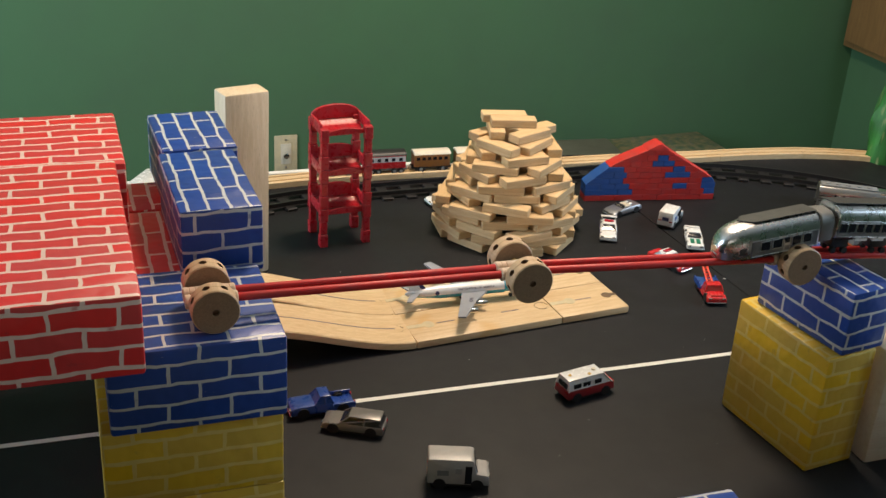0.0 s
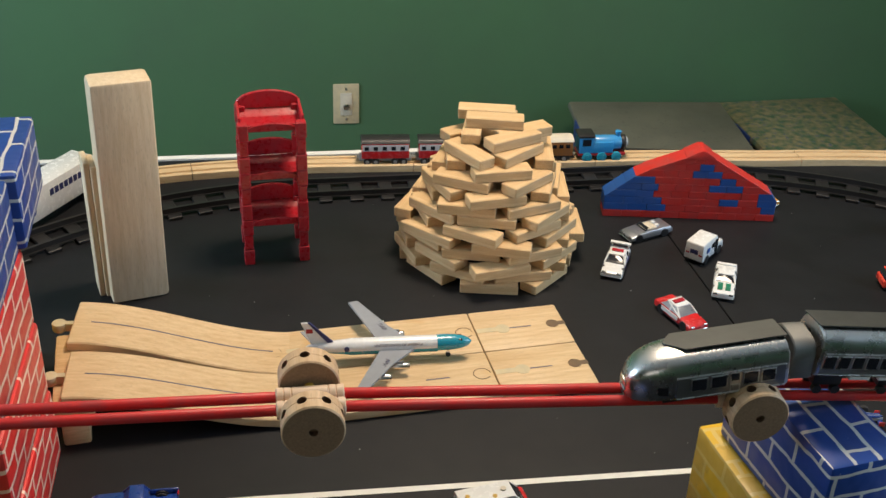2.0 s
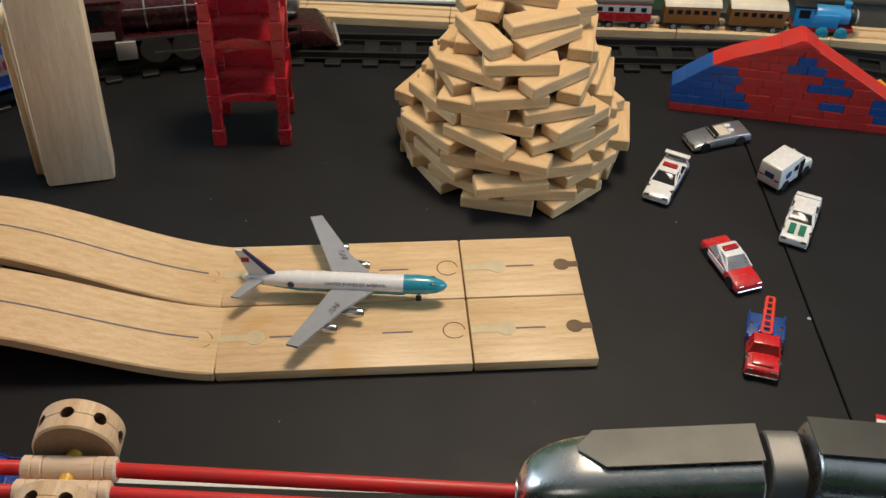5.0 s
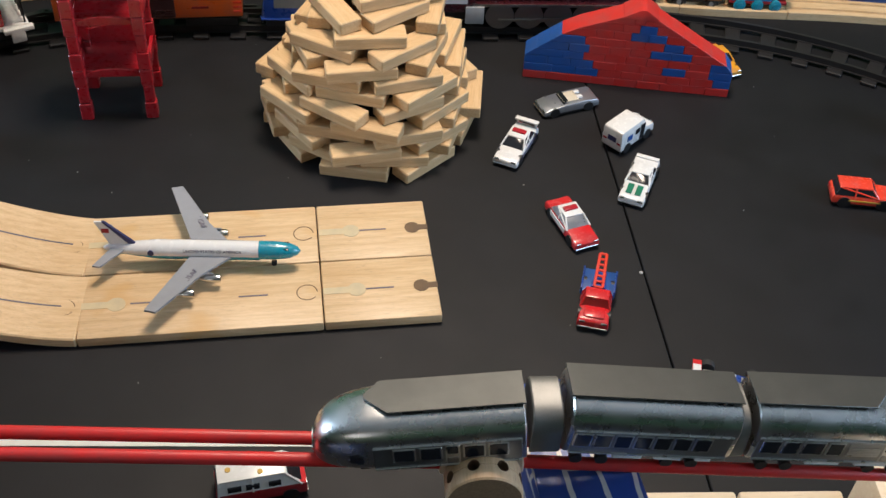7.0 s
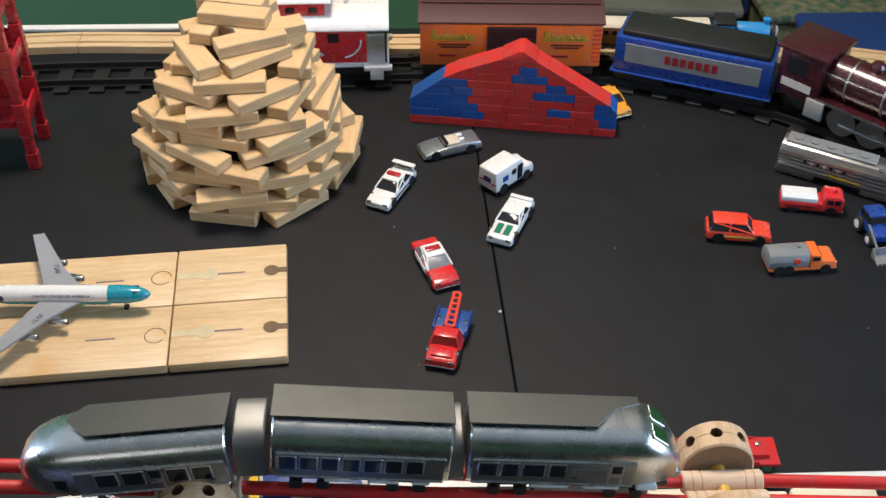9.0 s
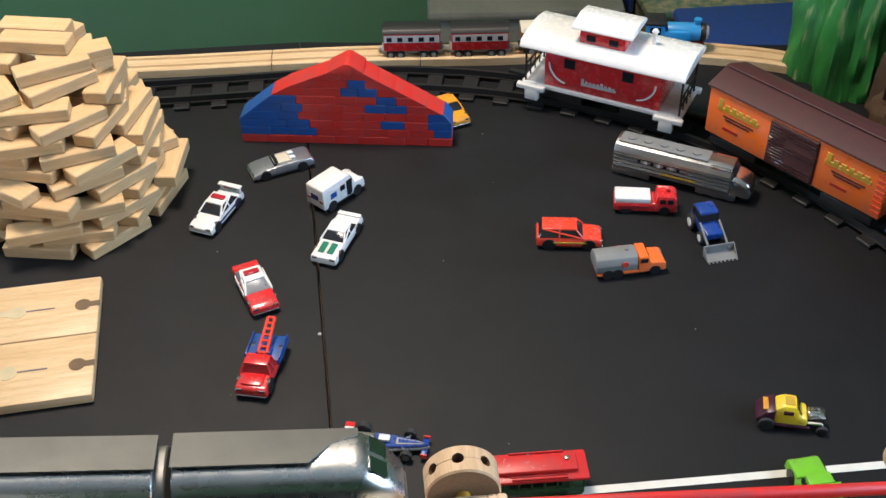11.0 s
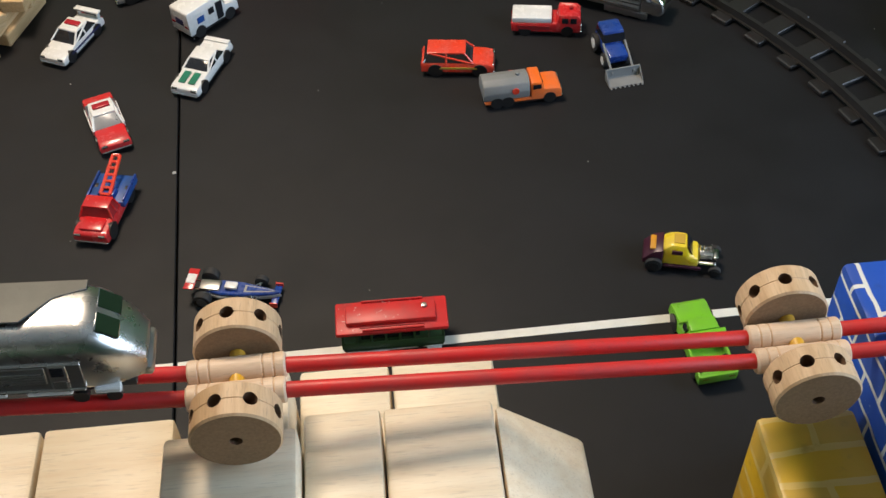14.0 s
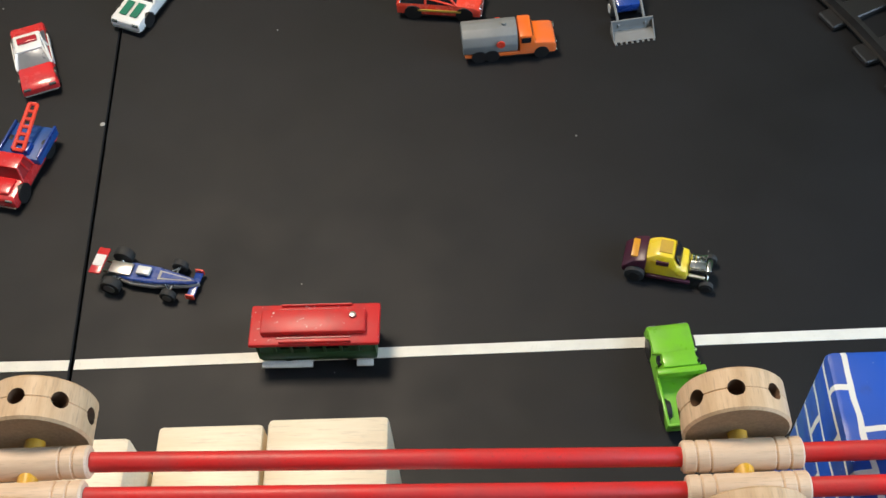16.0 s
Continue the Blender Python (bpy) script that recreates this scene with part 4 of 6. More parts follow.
for s in (-1, 1):
    wing(s)
    tail = bmesh.new()
    pts = [(-0.078, 0.004), (-0.094, 0.004), (-0.108, 0.031), (-0.100, 0.032)]
    lo = [tail.verts.new((x, s * y, FZ + 0.001)) for x, y in pts]
    hi = [tail.verts.new((x, s * y, FZ + 0.003)) for x, y in pts]
    tail.faces.new(lo), tail.faces.new(hi[::-1])
    for q in range(4):
        tail.faces.new((lo[q], lo[(q + 1) % 4], hi[(q + 1) % 4], hi[q]))
    part("tailplane", tail, WING_GREY, plane)
fin = prism(bmesh.new(), [(-0.068, FZ + 0.006), (-0.095, FZ + 0.005), (-0.107, FZ + 0.037), (-0.098, FZ + 0.037)], -0.0012, 0.0012, 0.0004, seg=1)
fin = part("fin", fin, WHITE_CAR, plane)
part("fin_stripe", prism(bmesh.new(), [(-0.067, FZ + 0.006), (-0.075, FZ + 0.006), (-0.099, FZ + 0.0372), (-0.0965, FZ + 0.0372)], -0.0014, 0.0014), NAVY_INK, fin)
part("flag", boxed(-0.101, -0.093, -0.0015, 0.0015, FZ + 0.022, FZ + 0.028), RED_LIGHT, fin)
for x, y in ((0.075, 0), (-0.006, -0.008), (-0.006, 0.008)):
    part("wheel", cyl(bmesh.new(), (x, y - 0.002, 0.003), (x, y + 0.002, 0.003), 0.003, seg=12), BLACK_RUBBER, plane)
    part("strut", cyl(bmesh.new(), (x, y, 0.003), (x, y, 0.013), 0.0012, seg=8), CHROME, plane)

# ---- black railway loop ----
CXL, CXR, CY, RR = 0.518, 1.0845, 0.848, 0.695
STRAIGHT = CXR - CXL
LOOP = 2 * STRAIGHT + 2 * math.pi * RR


def loop_at(s, off=0.0):
    """Place and heading along the loop, which lies a degree askew on the table."""
    x, y, h = loop_square(s, off)
    c, n = math.cos(radians(1.0)), math.sin(radians(1.0))
    return 1.309 + (x - 1.3) * c - (y - 0.9) * n, 0.89 + (x - 1.3) * n + (y - 0.9) * c, h + 1.0


def loop_square(s, off=0.0):
    """The loop before it is laid askew, clockwise seen from above; s = 0 where the far straight ends."""
    s = s % LOOP
    arc = math.pi * RR
    r = RR + off
    if s < arc:
        a = s / RR
        return CXR + r * math.sin(a), CY + r * math.cos(a), -math.degrees(a)
    s -= arc
    if s < STRAIGHT:
        return CXR - s, CY - r, 180.0
    s -= STRAIGHT
    if s < arc:
        a = s / RR
        return CXL - r * math.sin(a), CY - r * math.cos(a), 180 - math.degrees(a)
    s -= arc
    return CXL + s, CY + r, 0.0


def sweep(bm, off0, off1, z0, z1, n=150):
    rings = []
    for k in range(n):
        s = LOOP * k / n
        ring = []
        for off, z in ((off0, z0), (off1, z0), (off1, z1), (off0, z1)):
            x, y, _ = loop_at(s, off)
            ring.append(bm.verts.new((x, y, z)))
        rings.append(ring)
    for k in range(n):
        a, b = rings[k], rings[(k + 1) % n]
        for q in range(4):
            bm.faces.new((a[q], a[(q + 1) % 4], b[(q + 1) % 4], b[q]))
    return bm


railway = thing("railway_track", pose(0, 0, 0), "black plastic toy railway track loop on the table", "toy track")
for off in (-0.0225, 0.0225):
    part("rail", sweep(bmesh.new(), off - 0.0022, off + 0.0022, 0.006, 0.0145), BLACK_PLASTIC, railway)
    part("rail_foot", sweep(bmesh.new(), off - 0.0048, off + 0.0048, 0.0052, 0.0064), BLACK_PLASTIC, railway)
tie_mesh = mesh_of(boxed(-0.0105, 0.0105, -0.0385, 0.0385, 0.0, 0.0056, 0.001, 1), "tie", BLACK_PLASTIC)
NT = 112
for k in range(NT):
    x, y, h = loop_at(LOOP * k / NT)
    ob = new("tie", tie_mesh)
    ob.parent, ob.matrix_basis = railway, pose(x, y, 0.0001, 0, 0, h)

# ---- wooden track along the back ----


WAY = [Vector(p) for p in ((-0.04, 1.495), (0.11, 1.548), (0.28, 1.590), (0.455, 1.608), (0.603, 1.607), (0.856, 1.597), (1.106, 1.593), (1.302, 1.579), (1.457, 1.571), (1.60, 1.55), (1.737, 1.50), (1.832, 1.409), (1.893, 1.302), (1.94, 1.21), (2.0, 1.05), (2.03, 0.85))]


def way_line(n=12):
    pts = []
    for k in range(len(WAY) - 1):
        p0, p1, p2, p3 = WAY[max(0, k - 1)], WAY[k], WAY[k + 1], WAY[min(len(WAY) - 1, k + 2)]
        for q in range(n):
            u = q / n
            pts.append(0.5 * (2 * p1 + (p2 - p0) * u + (2 * p0 - 5 * p1 + 4 * p2 - p3) * u * u + (3 * p1 - p0 - 3 * p2 + p3) * u ** 3))
    return pts


LINE = way_line()
RUN = [-0.05]
for p, q in zip(LINE, LINE[1:]):
    RUN.append(RUN[-1] + (q - p).length)


def way_at(s):
    """Place and heading at s metres along the wooden track."""
    k = max(1, min(len(RUN) - 1, next((i for i, v in enumerate(RUN) if v >= s), len(RUN) - 1)))
    u = (s - RUN[k - 1]) / (RUN[k] - RUN[k - 1])
    d = LINE[k] - LINE[k - 1]
    p = LINE[k - 1] + d * u
    return p.x, p.y, math.degrees(math.atan2(d.y, d.x))


WAY_Z = 0.0125
lengths = [-0.02, 0.15, 0.335, 0.50, 0.70, 0.80, 1.01, 1.22, 1.375, 1.58, 1.74, 1.94, 2.14, 2.30, 2.5]
for xa, xb in zip(lengths, lengths[1:]):
    bm = bmesh.new()
    n = 8
    rings = []
    for k in range(n + 1):
        x = xa + 0.0006 + (xb - xa - 0.0012) * k / n
        px, py, h = way_at(x)
        c, s = math.cos(radians(h)), math.sin(radians(h))
        prof = ((-0.0205, 0.0003), (-0.0205, 0.0115), (-0.0195, WAY_Z), (-0.0135, WAY_Z), (-0.0130, 0.0095), (-0.0070, 0.0095), (-0.0065, WAY_Z), (0.0065, WAY_Z), (0.0070, 0.0095), (0.0130, 0.0095), (0.0135, WAY_Z), (0.0195, WAY_Z), (0.0205, 0.0115), (0.0205, 0.0003))
        rings.append([bm.verts.new((px - v * s, py + v * c, z)) for v, z in prof])
    for a, b in zip(rings, rings[1:]):
        for q in range(len(a)):
            bm.faces.new((a[q], a[(q + 1) % len(a)], b[(q + 1) % len(a)], b[q]))
    bm.faces.new(rings[0]), bm.faces.new(rings[-1][::-1])
    tagged(part("wooden_track", bm, MAPLE_X), "light wooden toy train track with two grooves", "toy track", "wooden track pieces")

# ---- trains ----


def wheel_set(t, xs, r, gauge, z=0.0, material=None, hub=None, width=0.005):
    for x in xs:
        for s in (-1, 1):
            y0 = s * gauge / 2
            w = part("wheel", cyl(bmesh.new(), (x, y0 - width / 2, z + r), (x, y0 + width / 2, z + r), r, seg=18, bevel=0.0006), material or BLACK_PLASTIC, t)
            part("hub", cyl(bmesh.new(), (x, y0 + s * (width / 2 - 0.0005), z + r), (x, y0 + s * (width / 2 + 0.0008), z + r), r * 0.5, seg=12), hub or DULL_CHROME, w)


RAIL_Z = 0.0146


def bogies(t, xs):
    for x in xs:
        b = part("bogie", boxed(x - 0.03, x + 0.03, -0.024, 0.024, 0.006, 0.018, 0.002), BLACK_PLASTIC, t)
        for s in (-1, 1):
            part("side_frame", boxed(x - 0.034, x + 0.034, s * 0.0295 - 0.002, s * 0.0295 + 0.002, 0.004, 0.016, 0.0015), BLACK_PLASTIC, b)
    wheel_set(t, [x + d for x in xs for d in (-0.019, 0.019)], 0.0095, 0.045, 0.0)
    part("coupler_bar", boxed(-0.14, 0.14, -0.004, 0.004, 0.010, 0.014), BLACK_PLASTIC, t)


caboose = thing("caboose", pose(1, 1, RAIL_Z), "red toy railway caboose with a white roof", "toy train", "running train")
part("deck", boxed(-0.108, 0.108, -0.036, 0.036, 0.019, 0.0245, 0.001), WHITE_CAR, caboose, "white platform deck")
part("body", boxed(-0.078, 0.078, -0.033, 0.033, 0.0245, 0.080, 0.0015), RED_CAR, caboose)
roof = prism(bmesh.new(), [(-0.0455, 0), (-0.040, 0.0065), (-0.02, 0.011), (0, 0.0125), (0.02, 0.011), (0.040, 0.0065), (0.0455, 0), (0.0455, -0.003), (-0.0455, -0.003)], -0.109, 0.109, 0.0008, seg=1)
bmesh.ops.rotate(roof, cent=(0, 0, 0), matrix=Matrix.Rotation(radians(90), 3, "Z"), verts=roof.verts)
part("roof", roof, WHITE_CAR, caboose, "white curved roof", m=pose(0, 0, 0.0825))
cup = part("cupola", boxed(-0.036, 0.024, -0.024, 0.024, 0.088, 0.112, 0.001), RED_CAR, caboose)
croof = prism(bmesh.new(), [(-0.030, 0), (-0.026, 0.004), (0, 0.008), (0.026, 0.004), (0.030, 0), (0.030, -0.002), (-0.030, -0.002)], -0.040, 0.040, 0.0008, seg=1)
bmesh.ops.rotate(croof, cent=(0, 0, 0), matrix=Matrix.Rotation(radians(90), 3, "Z"), verts=croof.verts)
part("cupola_roof", croof, WHITE_CAR, cup, "white cupola roof", m=pose(-0.006, 0, 0.114))
chim = cyl(bmesh.new(), (0.052, 0.006, 0.09), (0.052, 0.006, 0.112), 0.0028, seg=10)
cyl(chim, (0.052, 0.006, 0.112), (0.052, 0.006, 0.1155), 0.0045, 0.003, seg=10)
part("chimney", chim, WHITE_CAR, caboose)
for s in (-1, 1):
    def side(a, b):
        return sorted((s * a, s * b))
    for x in (-0.044, 0.034):
        ya, yb = side(0.0325, 0.0334)
        part("window", boxed(x - 0.0075, x + 0.0075, ya, yb, 0.056, 0.070), DARK_GLASS, caboose)
    for x in (-0.021, 0.009):
        ya, yb = side(0.0235, 0.0245)
        part("window", boxed(x - 0.006, x + 0.006, ya, yb, 0.096, 0.105), DARK_GLASS, cup)
    ya, yb = side(0.0325, 0.0338)
    sign = part("name_shape", boxed(-0.026, 0.020, ya, yb, 0.036, 0.0395, 0.0006, 1), LETTER_WHITE, caboose, "grey raised name shape")
    for q, hgt in enumerate((9, 6, 6, 6, 6, 8, 6, 6, 5)):
        part("name_bar", boxed(-0.027 + 0.0052 * q, -0.0235 + 0.0052 * q, ya, yb, 0.036, 0.036 + hgt * 0.0011), LETTER_WHITE, sign)
    for e in (-1, 1):
        rail = bmesh.new()
        pts = [(e * (0.045 + 0.026 * math.sin(a)), 0.060 - 0.026 * math.cos(a)) for a in [radians(8 + 82 * q / 8) for q in range(9)]]
        for (xa, za), (xb, zb) in zip(pts, pts[1:]):
            cyl(rail, (xa, s * 0.0345, za), (xb, s * 0.0345, zb), 0.0013, seg=6)
        part("grab_rail", rail, WHITE_CAR, caboose)
        ya, yb = side(0.0365, 0.045)
        st = boxed(min(e * 0.082, e * 0.1), max(e * 0.082, e * 0.1), ya, yb, 0.004, 0.0235, 0.001)
        box(st, min(e * 0.074, e * 0.112), max(e * 0.074, e * 0.112), ya, yb, 0.018, 0.0245, 0.001)
        part("step", st, WHITE_CAR, caboose, "white porch step")
        part("post", cyl(bmesh.new(), (e * 0.104, s * 0.032, 0.024), (e * 0.104, s * 0.032, 0.082), 0.0014, seg=8), BLACK_PLASTIC, caboose)
for e in (-1, 1):
    rl = bmesh.new()
    for z in (0.036, 0.048):
        cyl(rl, (e * 0.104, -0.032, z), (e * 0.104, 0.032, z), 0.0012, seg=8)
    for y in (-0.016, 0.0, 0.016):
        cyl(rl, (e * 0.104, y, 0.024), (e * 0.104, y, 0.05), 0.001, seg=8)
    part("end_railing", rl, BLACK_PLASTIC, caboose)
bogies(caboose, (-0.06, 0.06))

boxcar = thing("boxcar", pose(1, 1, RAIL_Z), "orange toy railway boxcar with a dark brown roof", "toy train", "running train")
part("body", boxed(-0.122, 0.122, -0.034, 0.034, 0.019, 0.083, 0.0015), ORANGE, boxcar)
roof = prism(bmesh.new(), [(-0.037, 0), (0, 0.013), (0.037, 0), (0.037, -0.003), (-0.037, -0.003)], -0.125, 0.125, 0.0008, seg=1)
bmesh.ops.rotate(roof, cent=(0, 0, 0), matrix=Matrix.Rotation(radians(90), 3, "Z"), verts=roof.verts)
part("roof", roof, ROOF_BROWN, boxcar, "dark brown ridged roof", m=pose(0, 0, 0.086))
part("roof_walk", boxed(-0.12, 0.12, -0.006, 0.006, 0.0975, 0.1, 0.0005, 1), ROOF_BROWN, boxcar)
for s in (-1, 1):
    def side(a, b):
        return sorted((s * a, s * b))
    ya, yb = side(0.0335, 0.0365)
    door = part("sliding_door", boxed(-0.032, 0.034, ya, yb, 0.021, 0.079, 0.0008, 1), ROOF_BROWN, boxcar, "dark slatted sliding door")
    ya, yb = side(0.0360, 0.0375)
    for q in range(13):
        wide = q not in (3, 4, 5, 8, 9)
        part("slat", boxed(-0.03, 0.032 if wide else -0.008, ya, yb, 0.0225 + 0.0043 * q, 0.0247 + 0.0043 * q), GLOSS_BROWN, door)
    ya, yb = side(0.0335, 0.0348)
    for x in (-0.078, 0.074):
        logo = part("logo_shape", boxed(x - 0.03, x + 0.03, ya, yb, 0.057, 0.063, 0.001, 1), GOLD_INK, boxcar, "gold and brown logo shape")
        for q, hgt in enumerate((13, 8, 8, 8, 8, 8)):
            part("logo_bar", boxed(x - 0.029 + 0.0098 * q, x - 0.022 + 0.0098 * q, ya, yb, 0.0585, 0.0585 + hgt * 0.0011, 0.0005, 1), GOLD_INK, logo)
        for q in range(2):
            part("logo_bar", boxed(x - 0.02 + 0.004 * q, x + 0.024 - 0.005 * q, ya, yb, 0.0505 - 0.004 * q, 0.0525 - 0.004 * q), ROOF_BROWN, logo)
        part("small_print", boxed(x - 0.018, x + 0.004, ya, yb, 0.033, 0.036), DARK_RED, logo)
    for q in range(8):
        part("rung", boxed(0.110, 0.121, ya, yb, 0.026 + 0.0068 * q, 0.0285 + 0.0068 * q), RED_ORANGE, boxcar)
part("underframe", boxed(-0.118, 0.118, -0.03, 0.03, 0.0145, 0.019, 0.001), BLACK_PLASTIC, boxcar)
bogies(boxcar, (-0.08, 0.08))

tender = thing("tender", pose(1, 1, RAIL_Z), "blue toy railway wagon with a grey side panel", "toy train", "running train")
part("body", boxed(-0.104, 0.104, -0.034, 0.034, 0.018, 0.070, 0.002), BLUE_CAR, tender)
part("load", boxed(-0.098, 0.098, -0.029, 0.029, 0.0695, 0.078, 0.003), BLACK_PLASTIC, tender)
for s in (-1, 1):
    ya, yb = sorted((s * 0.0335, s * 0.0350))
    pn = part("side_panel", boxed(-0.09, 0.09, ya, yb, 0.034, 0.062, 0.0006, 1), GREY_PLASTIC, tender)
    ya, yb = sorted((s * 0.0345, s * 0.0355))
    for q in range(7):
        part("name_bar", boxed(-0.036 + 0.0105 * q, -0.029 + 0.0105 * q, ya, yb, 0.042, 0.054), DARK_RED, pn)
part("ledge", boxed(-0.108, 0.108, -0.037, 0.037, 0.016, 0.0185, 0.001), BLUE_CAR, tender)
bogies(tender, (-0.068, 0.068))

loco = thing("steam_locomotive", pose(1, 1, RAIL_Z), "dark maroon toy steam locomotive with silver smokebox", "toy train", "running train")
part("frame", boxed(-0.15, 0.125, -0.026, 0.026, 0.012, 0.026, 0.002), BLACK_PLASTIC, loco)
part("running_board", boxed(-0.10, 0.122, -0.036, 0.036, 0.040, 0.0425, 0.0005, 1), MAROON, loco)
for s in (-1, 1):
    ya, yb = sorted((s * 0.0355, s * 0.0368))
    part("trim", boxed(-0.10, 0.122, ya, yb, 0.0395, 0.0432), DULL_CHROME, loco)
part("boiler", lathe(bmesh.new(), ((0.026, -0.10), (0.0275, -0.06), (0.0275, 0.07)), Matrix.Translation((0, 0, 0.066)) @ pose(0, 0, 0, 0, 90, 0), 28), MAROON, loco)
part("smokebox", lathe(bmesh.new(), ((0.0278, 0.0702), (0.0278, 0.116), (0.025, 0.121), (0.018, 0.124), (0.010, 0.126), (0.0, 0.127)), Matrix.Translation((0, 0, 0.066)) @ pose(0, 0, 0, 0, 90, 0), 28), SILVER, loco, "silver smokebox")
for x in (-0.07, -0.02, 0.03, 0.0705):
    part("boiler_band", lathe(bmesh.new(), ((0.0281, x), (0.0284, x + 0.0005), (0.0284, x + 0.002), (0.0281, x + 0.0025)), Matrix.Translation((0, 0, 0.066)) @ pose(0, 0, 0, 0, 90, 0), 28), DULL_CHROME, loco)
part("headlight", cyl(bmesh.new(), (0.122, 0, 0.078), (0.133, 0, 0.078), 0.007, seg=16, bevel=0.001), CHROME, loco)
part("funnel", cyl(bmesh.new(), (0.098, 0, 0.092), (0.098, 0, 0.106), 0.007, 0.009, seg=16), SILVER, loco)
part("steam_dome", lathe(bmesh.new(), ((0.012, 0.088), (0.012, 0.1), (0.009, 0.105), (0.0, 0.107)), pose(0.01, 0, 0), 18), MAROON, loco)
part("sand_dome", lathe(bmesh.new(), ((0.010, 0.088), (0.010, 0.098), (0.007, 0.102), (0.0, 0.104)), pose(-0.045, 0, 0), 18), MAROON, loco)
cab = part("cab", boxed(-0.158, -0.098, -0.036, 0.036, 0.030, 0.094, 0.002), MAROON, loco)
part("cab_roof", prism(bmesh.new(), [(-0.165, 0.094), (-0.094, 0.094), (-0.094, 0.099), (-0.165, 0.099)], -0.039, 0.039, 0.001), MAROON, cab)
for s in (-1, 1):
    ya, yb = sorted((s * 0.0355, s * 0.0366))
    part("window", boxed(-0.146, -0.118, ya, yb, 0.064, 0.086), DARK_GLASS, cab)
    part("number_bar", boxed(-0.150, -0.108, ya, yb, 0.044, 0.055), LETTER_WHITE, cab)
    part("cab_step", boxed(-0.11, -0.085, *sorted((s * 0.034, s * 0.039)), 0.014, 0.04, 0.001), LIGHT_GREY, loco)
    part("handrail", cyl(bmesh.new(), (-0.095, s * 0.0285, 0.079), (0.115, s * 0.0285, 0.079), 0.0011, seg=8), CHROME, loco)
    for x in (-0.062, -0.022, 0.018, 0.058):
        w = part("drive_wheel", cyl(bmesh.new(), (x, s * 0.0215, 0.0195), (x, s * 0.0265, 0.0195), 0.0195, seg=24, bevel=0.001), BLACK_PLASTIC, loco)
        rim = lathe(bmesh.new(), ((0.0165, -0.0004), (0.0197, -0.0004), (0.0197, 0.0006), (0.0165, 0.0006)), Matrix.Translation((x, s * 0.0268, 0.0195)) @ pose(0, 0, 0, 90, 0, 0), 24)
        part("rim", rim, DULL_CHROME, w)
    part("side_rod", boxed(-0.064, 0.062, *sorted((s * 0.0275, s * 0.0295)), 0.012, 0.016, 0.0008), DULL_CHROME, loco)
    part("main_rod", prism(bmesh.new(), [(-0.024, 0.011), (0.100, 0.021), (0.100, 0.025), (-0.024, 0.017)], *sorted((s * 0.0298, s * 0.0316)), 0.0006), DULL_CHROME, loco)
    part("cylinder_block", boxed(0.088, 0.122, *sorted((s * 0.024, s * 0.038)), 0.014, 0.034, 0.004), MAROON, loco)
    wheel_set(loco, (0.104, 0.130), 0.009, 0.045) if s > 0 else None
part("pilot", prism(bmesh.new(), [(0.122, 0.030), (0.150, 0.026), (0.172, 0.002), (0.122, 0.002)], -0.030, 0.030, 0.002), MAROON, loco, "maroon pilot plate")
part("pilot_edge", boxed(0.168, 0.174, -0.030, 0.030, 0.0005, 0.003, 0.0008), LIGHT_GREY, loco)


def coach(label, red):
    t = thing("toy_coach", pose(1, 1, WAY_Z), label, "toy train", "wooden railway train")
    hl = 0.034
    part("chassis", boxed(-hl - 0.003, hl + 0.003, -0.010, 0.010, 0.006, 0.011, 0.001), BLACK_PLASTIC if not red else GREY_PLASTIC, t)
    part("body", boxed(-hl, hl, -0.0135, 0.0135, 0.011, 0.034, 0.001), RED_CAR if red else COACH_BROWN, t)
    roof = prism(bmesh.new(), [(-0.0145, 0), (-0.011, 0.0045), (0, 0.0062), (0.011, 0.0045), (0.0145, 0)], -hl - 0.001, hl + 0.001, 0.0006, seg=1)
    bmesh.ops.rotate(roof, cent=(0, 0, 0), matrix=Matrix.Rotation(radians(90), 3, "Z"), verts=roof.verts)
    part("roof", roof, BLACK_PLASTIC if red else CREAM, t, m=pose(0, 0, 0.034))
    for s in (-1, 1):
        if red:
            part("window_band", boxed(-hl + 0.001, hl - 0.001, *sorted((s * 0.013, s * 0.0140)), 0.023, 0.0325), LETTER_WHITE, t)
        for q in range(6 if not red else 5):
            step = 0.0105 if not red else 0.0128
            part("window", boxed(-hl + 0.004 + step * q, -hl + 0.004 + step * q + 0.0062, *sorted((s * 0.0133, s * 0.0145)), 0.0245, 0.030), DARK_GLASS, t)
    for x in (-0.021, 0.021):
        part("bogie", boxed(x - 0.010, x + 0.010, -0.0115, 0.0115, 0.003, 0.008, 0.001), BLACK_PLASTIC, t)
    wheel_set(t, (-0.026, -0.014, 0.014, 0.026) if red else (-0.021, 0.021), 0.0055 if red else 0.0062, 0.022, 0.0, BLACK_PLASTIC, GREY_PLASTIC, 0.004)
    for e in (-1, 1):
        part("coupling", cyl(bmesh.new(), (e * 0.037, 0, 0.007), (e * 0.041, 0, 0.007), 0.0035, seg=10), DULL_CHROME, t)
    return t


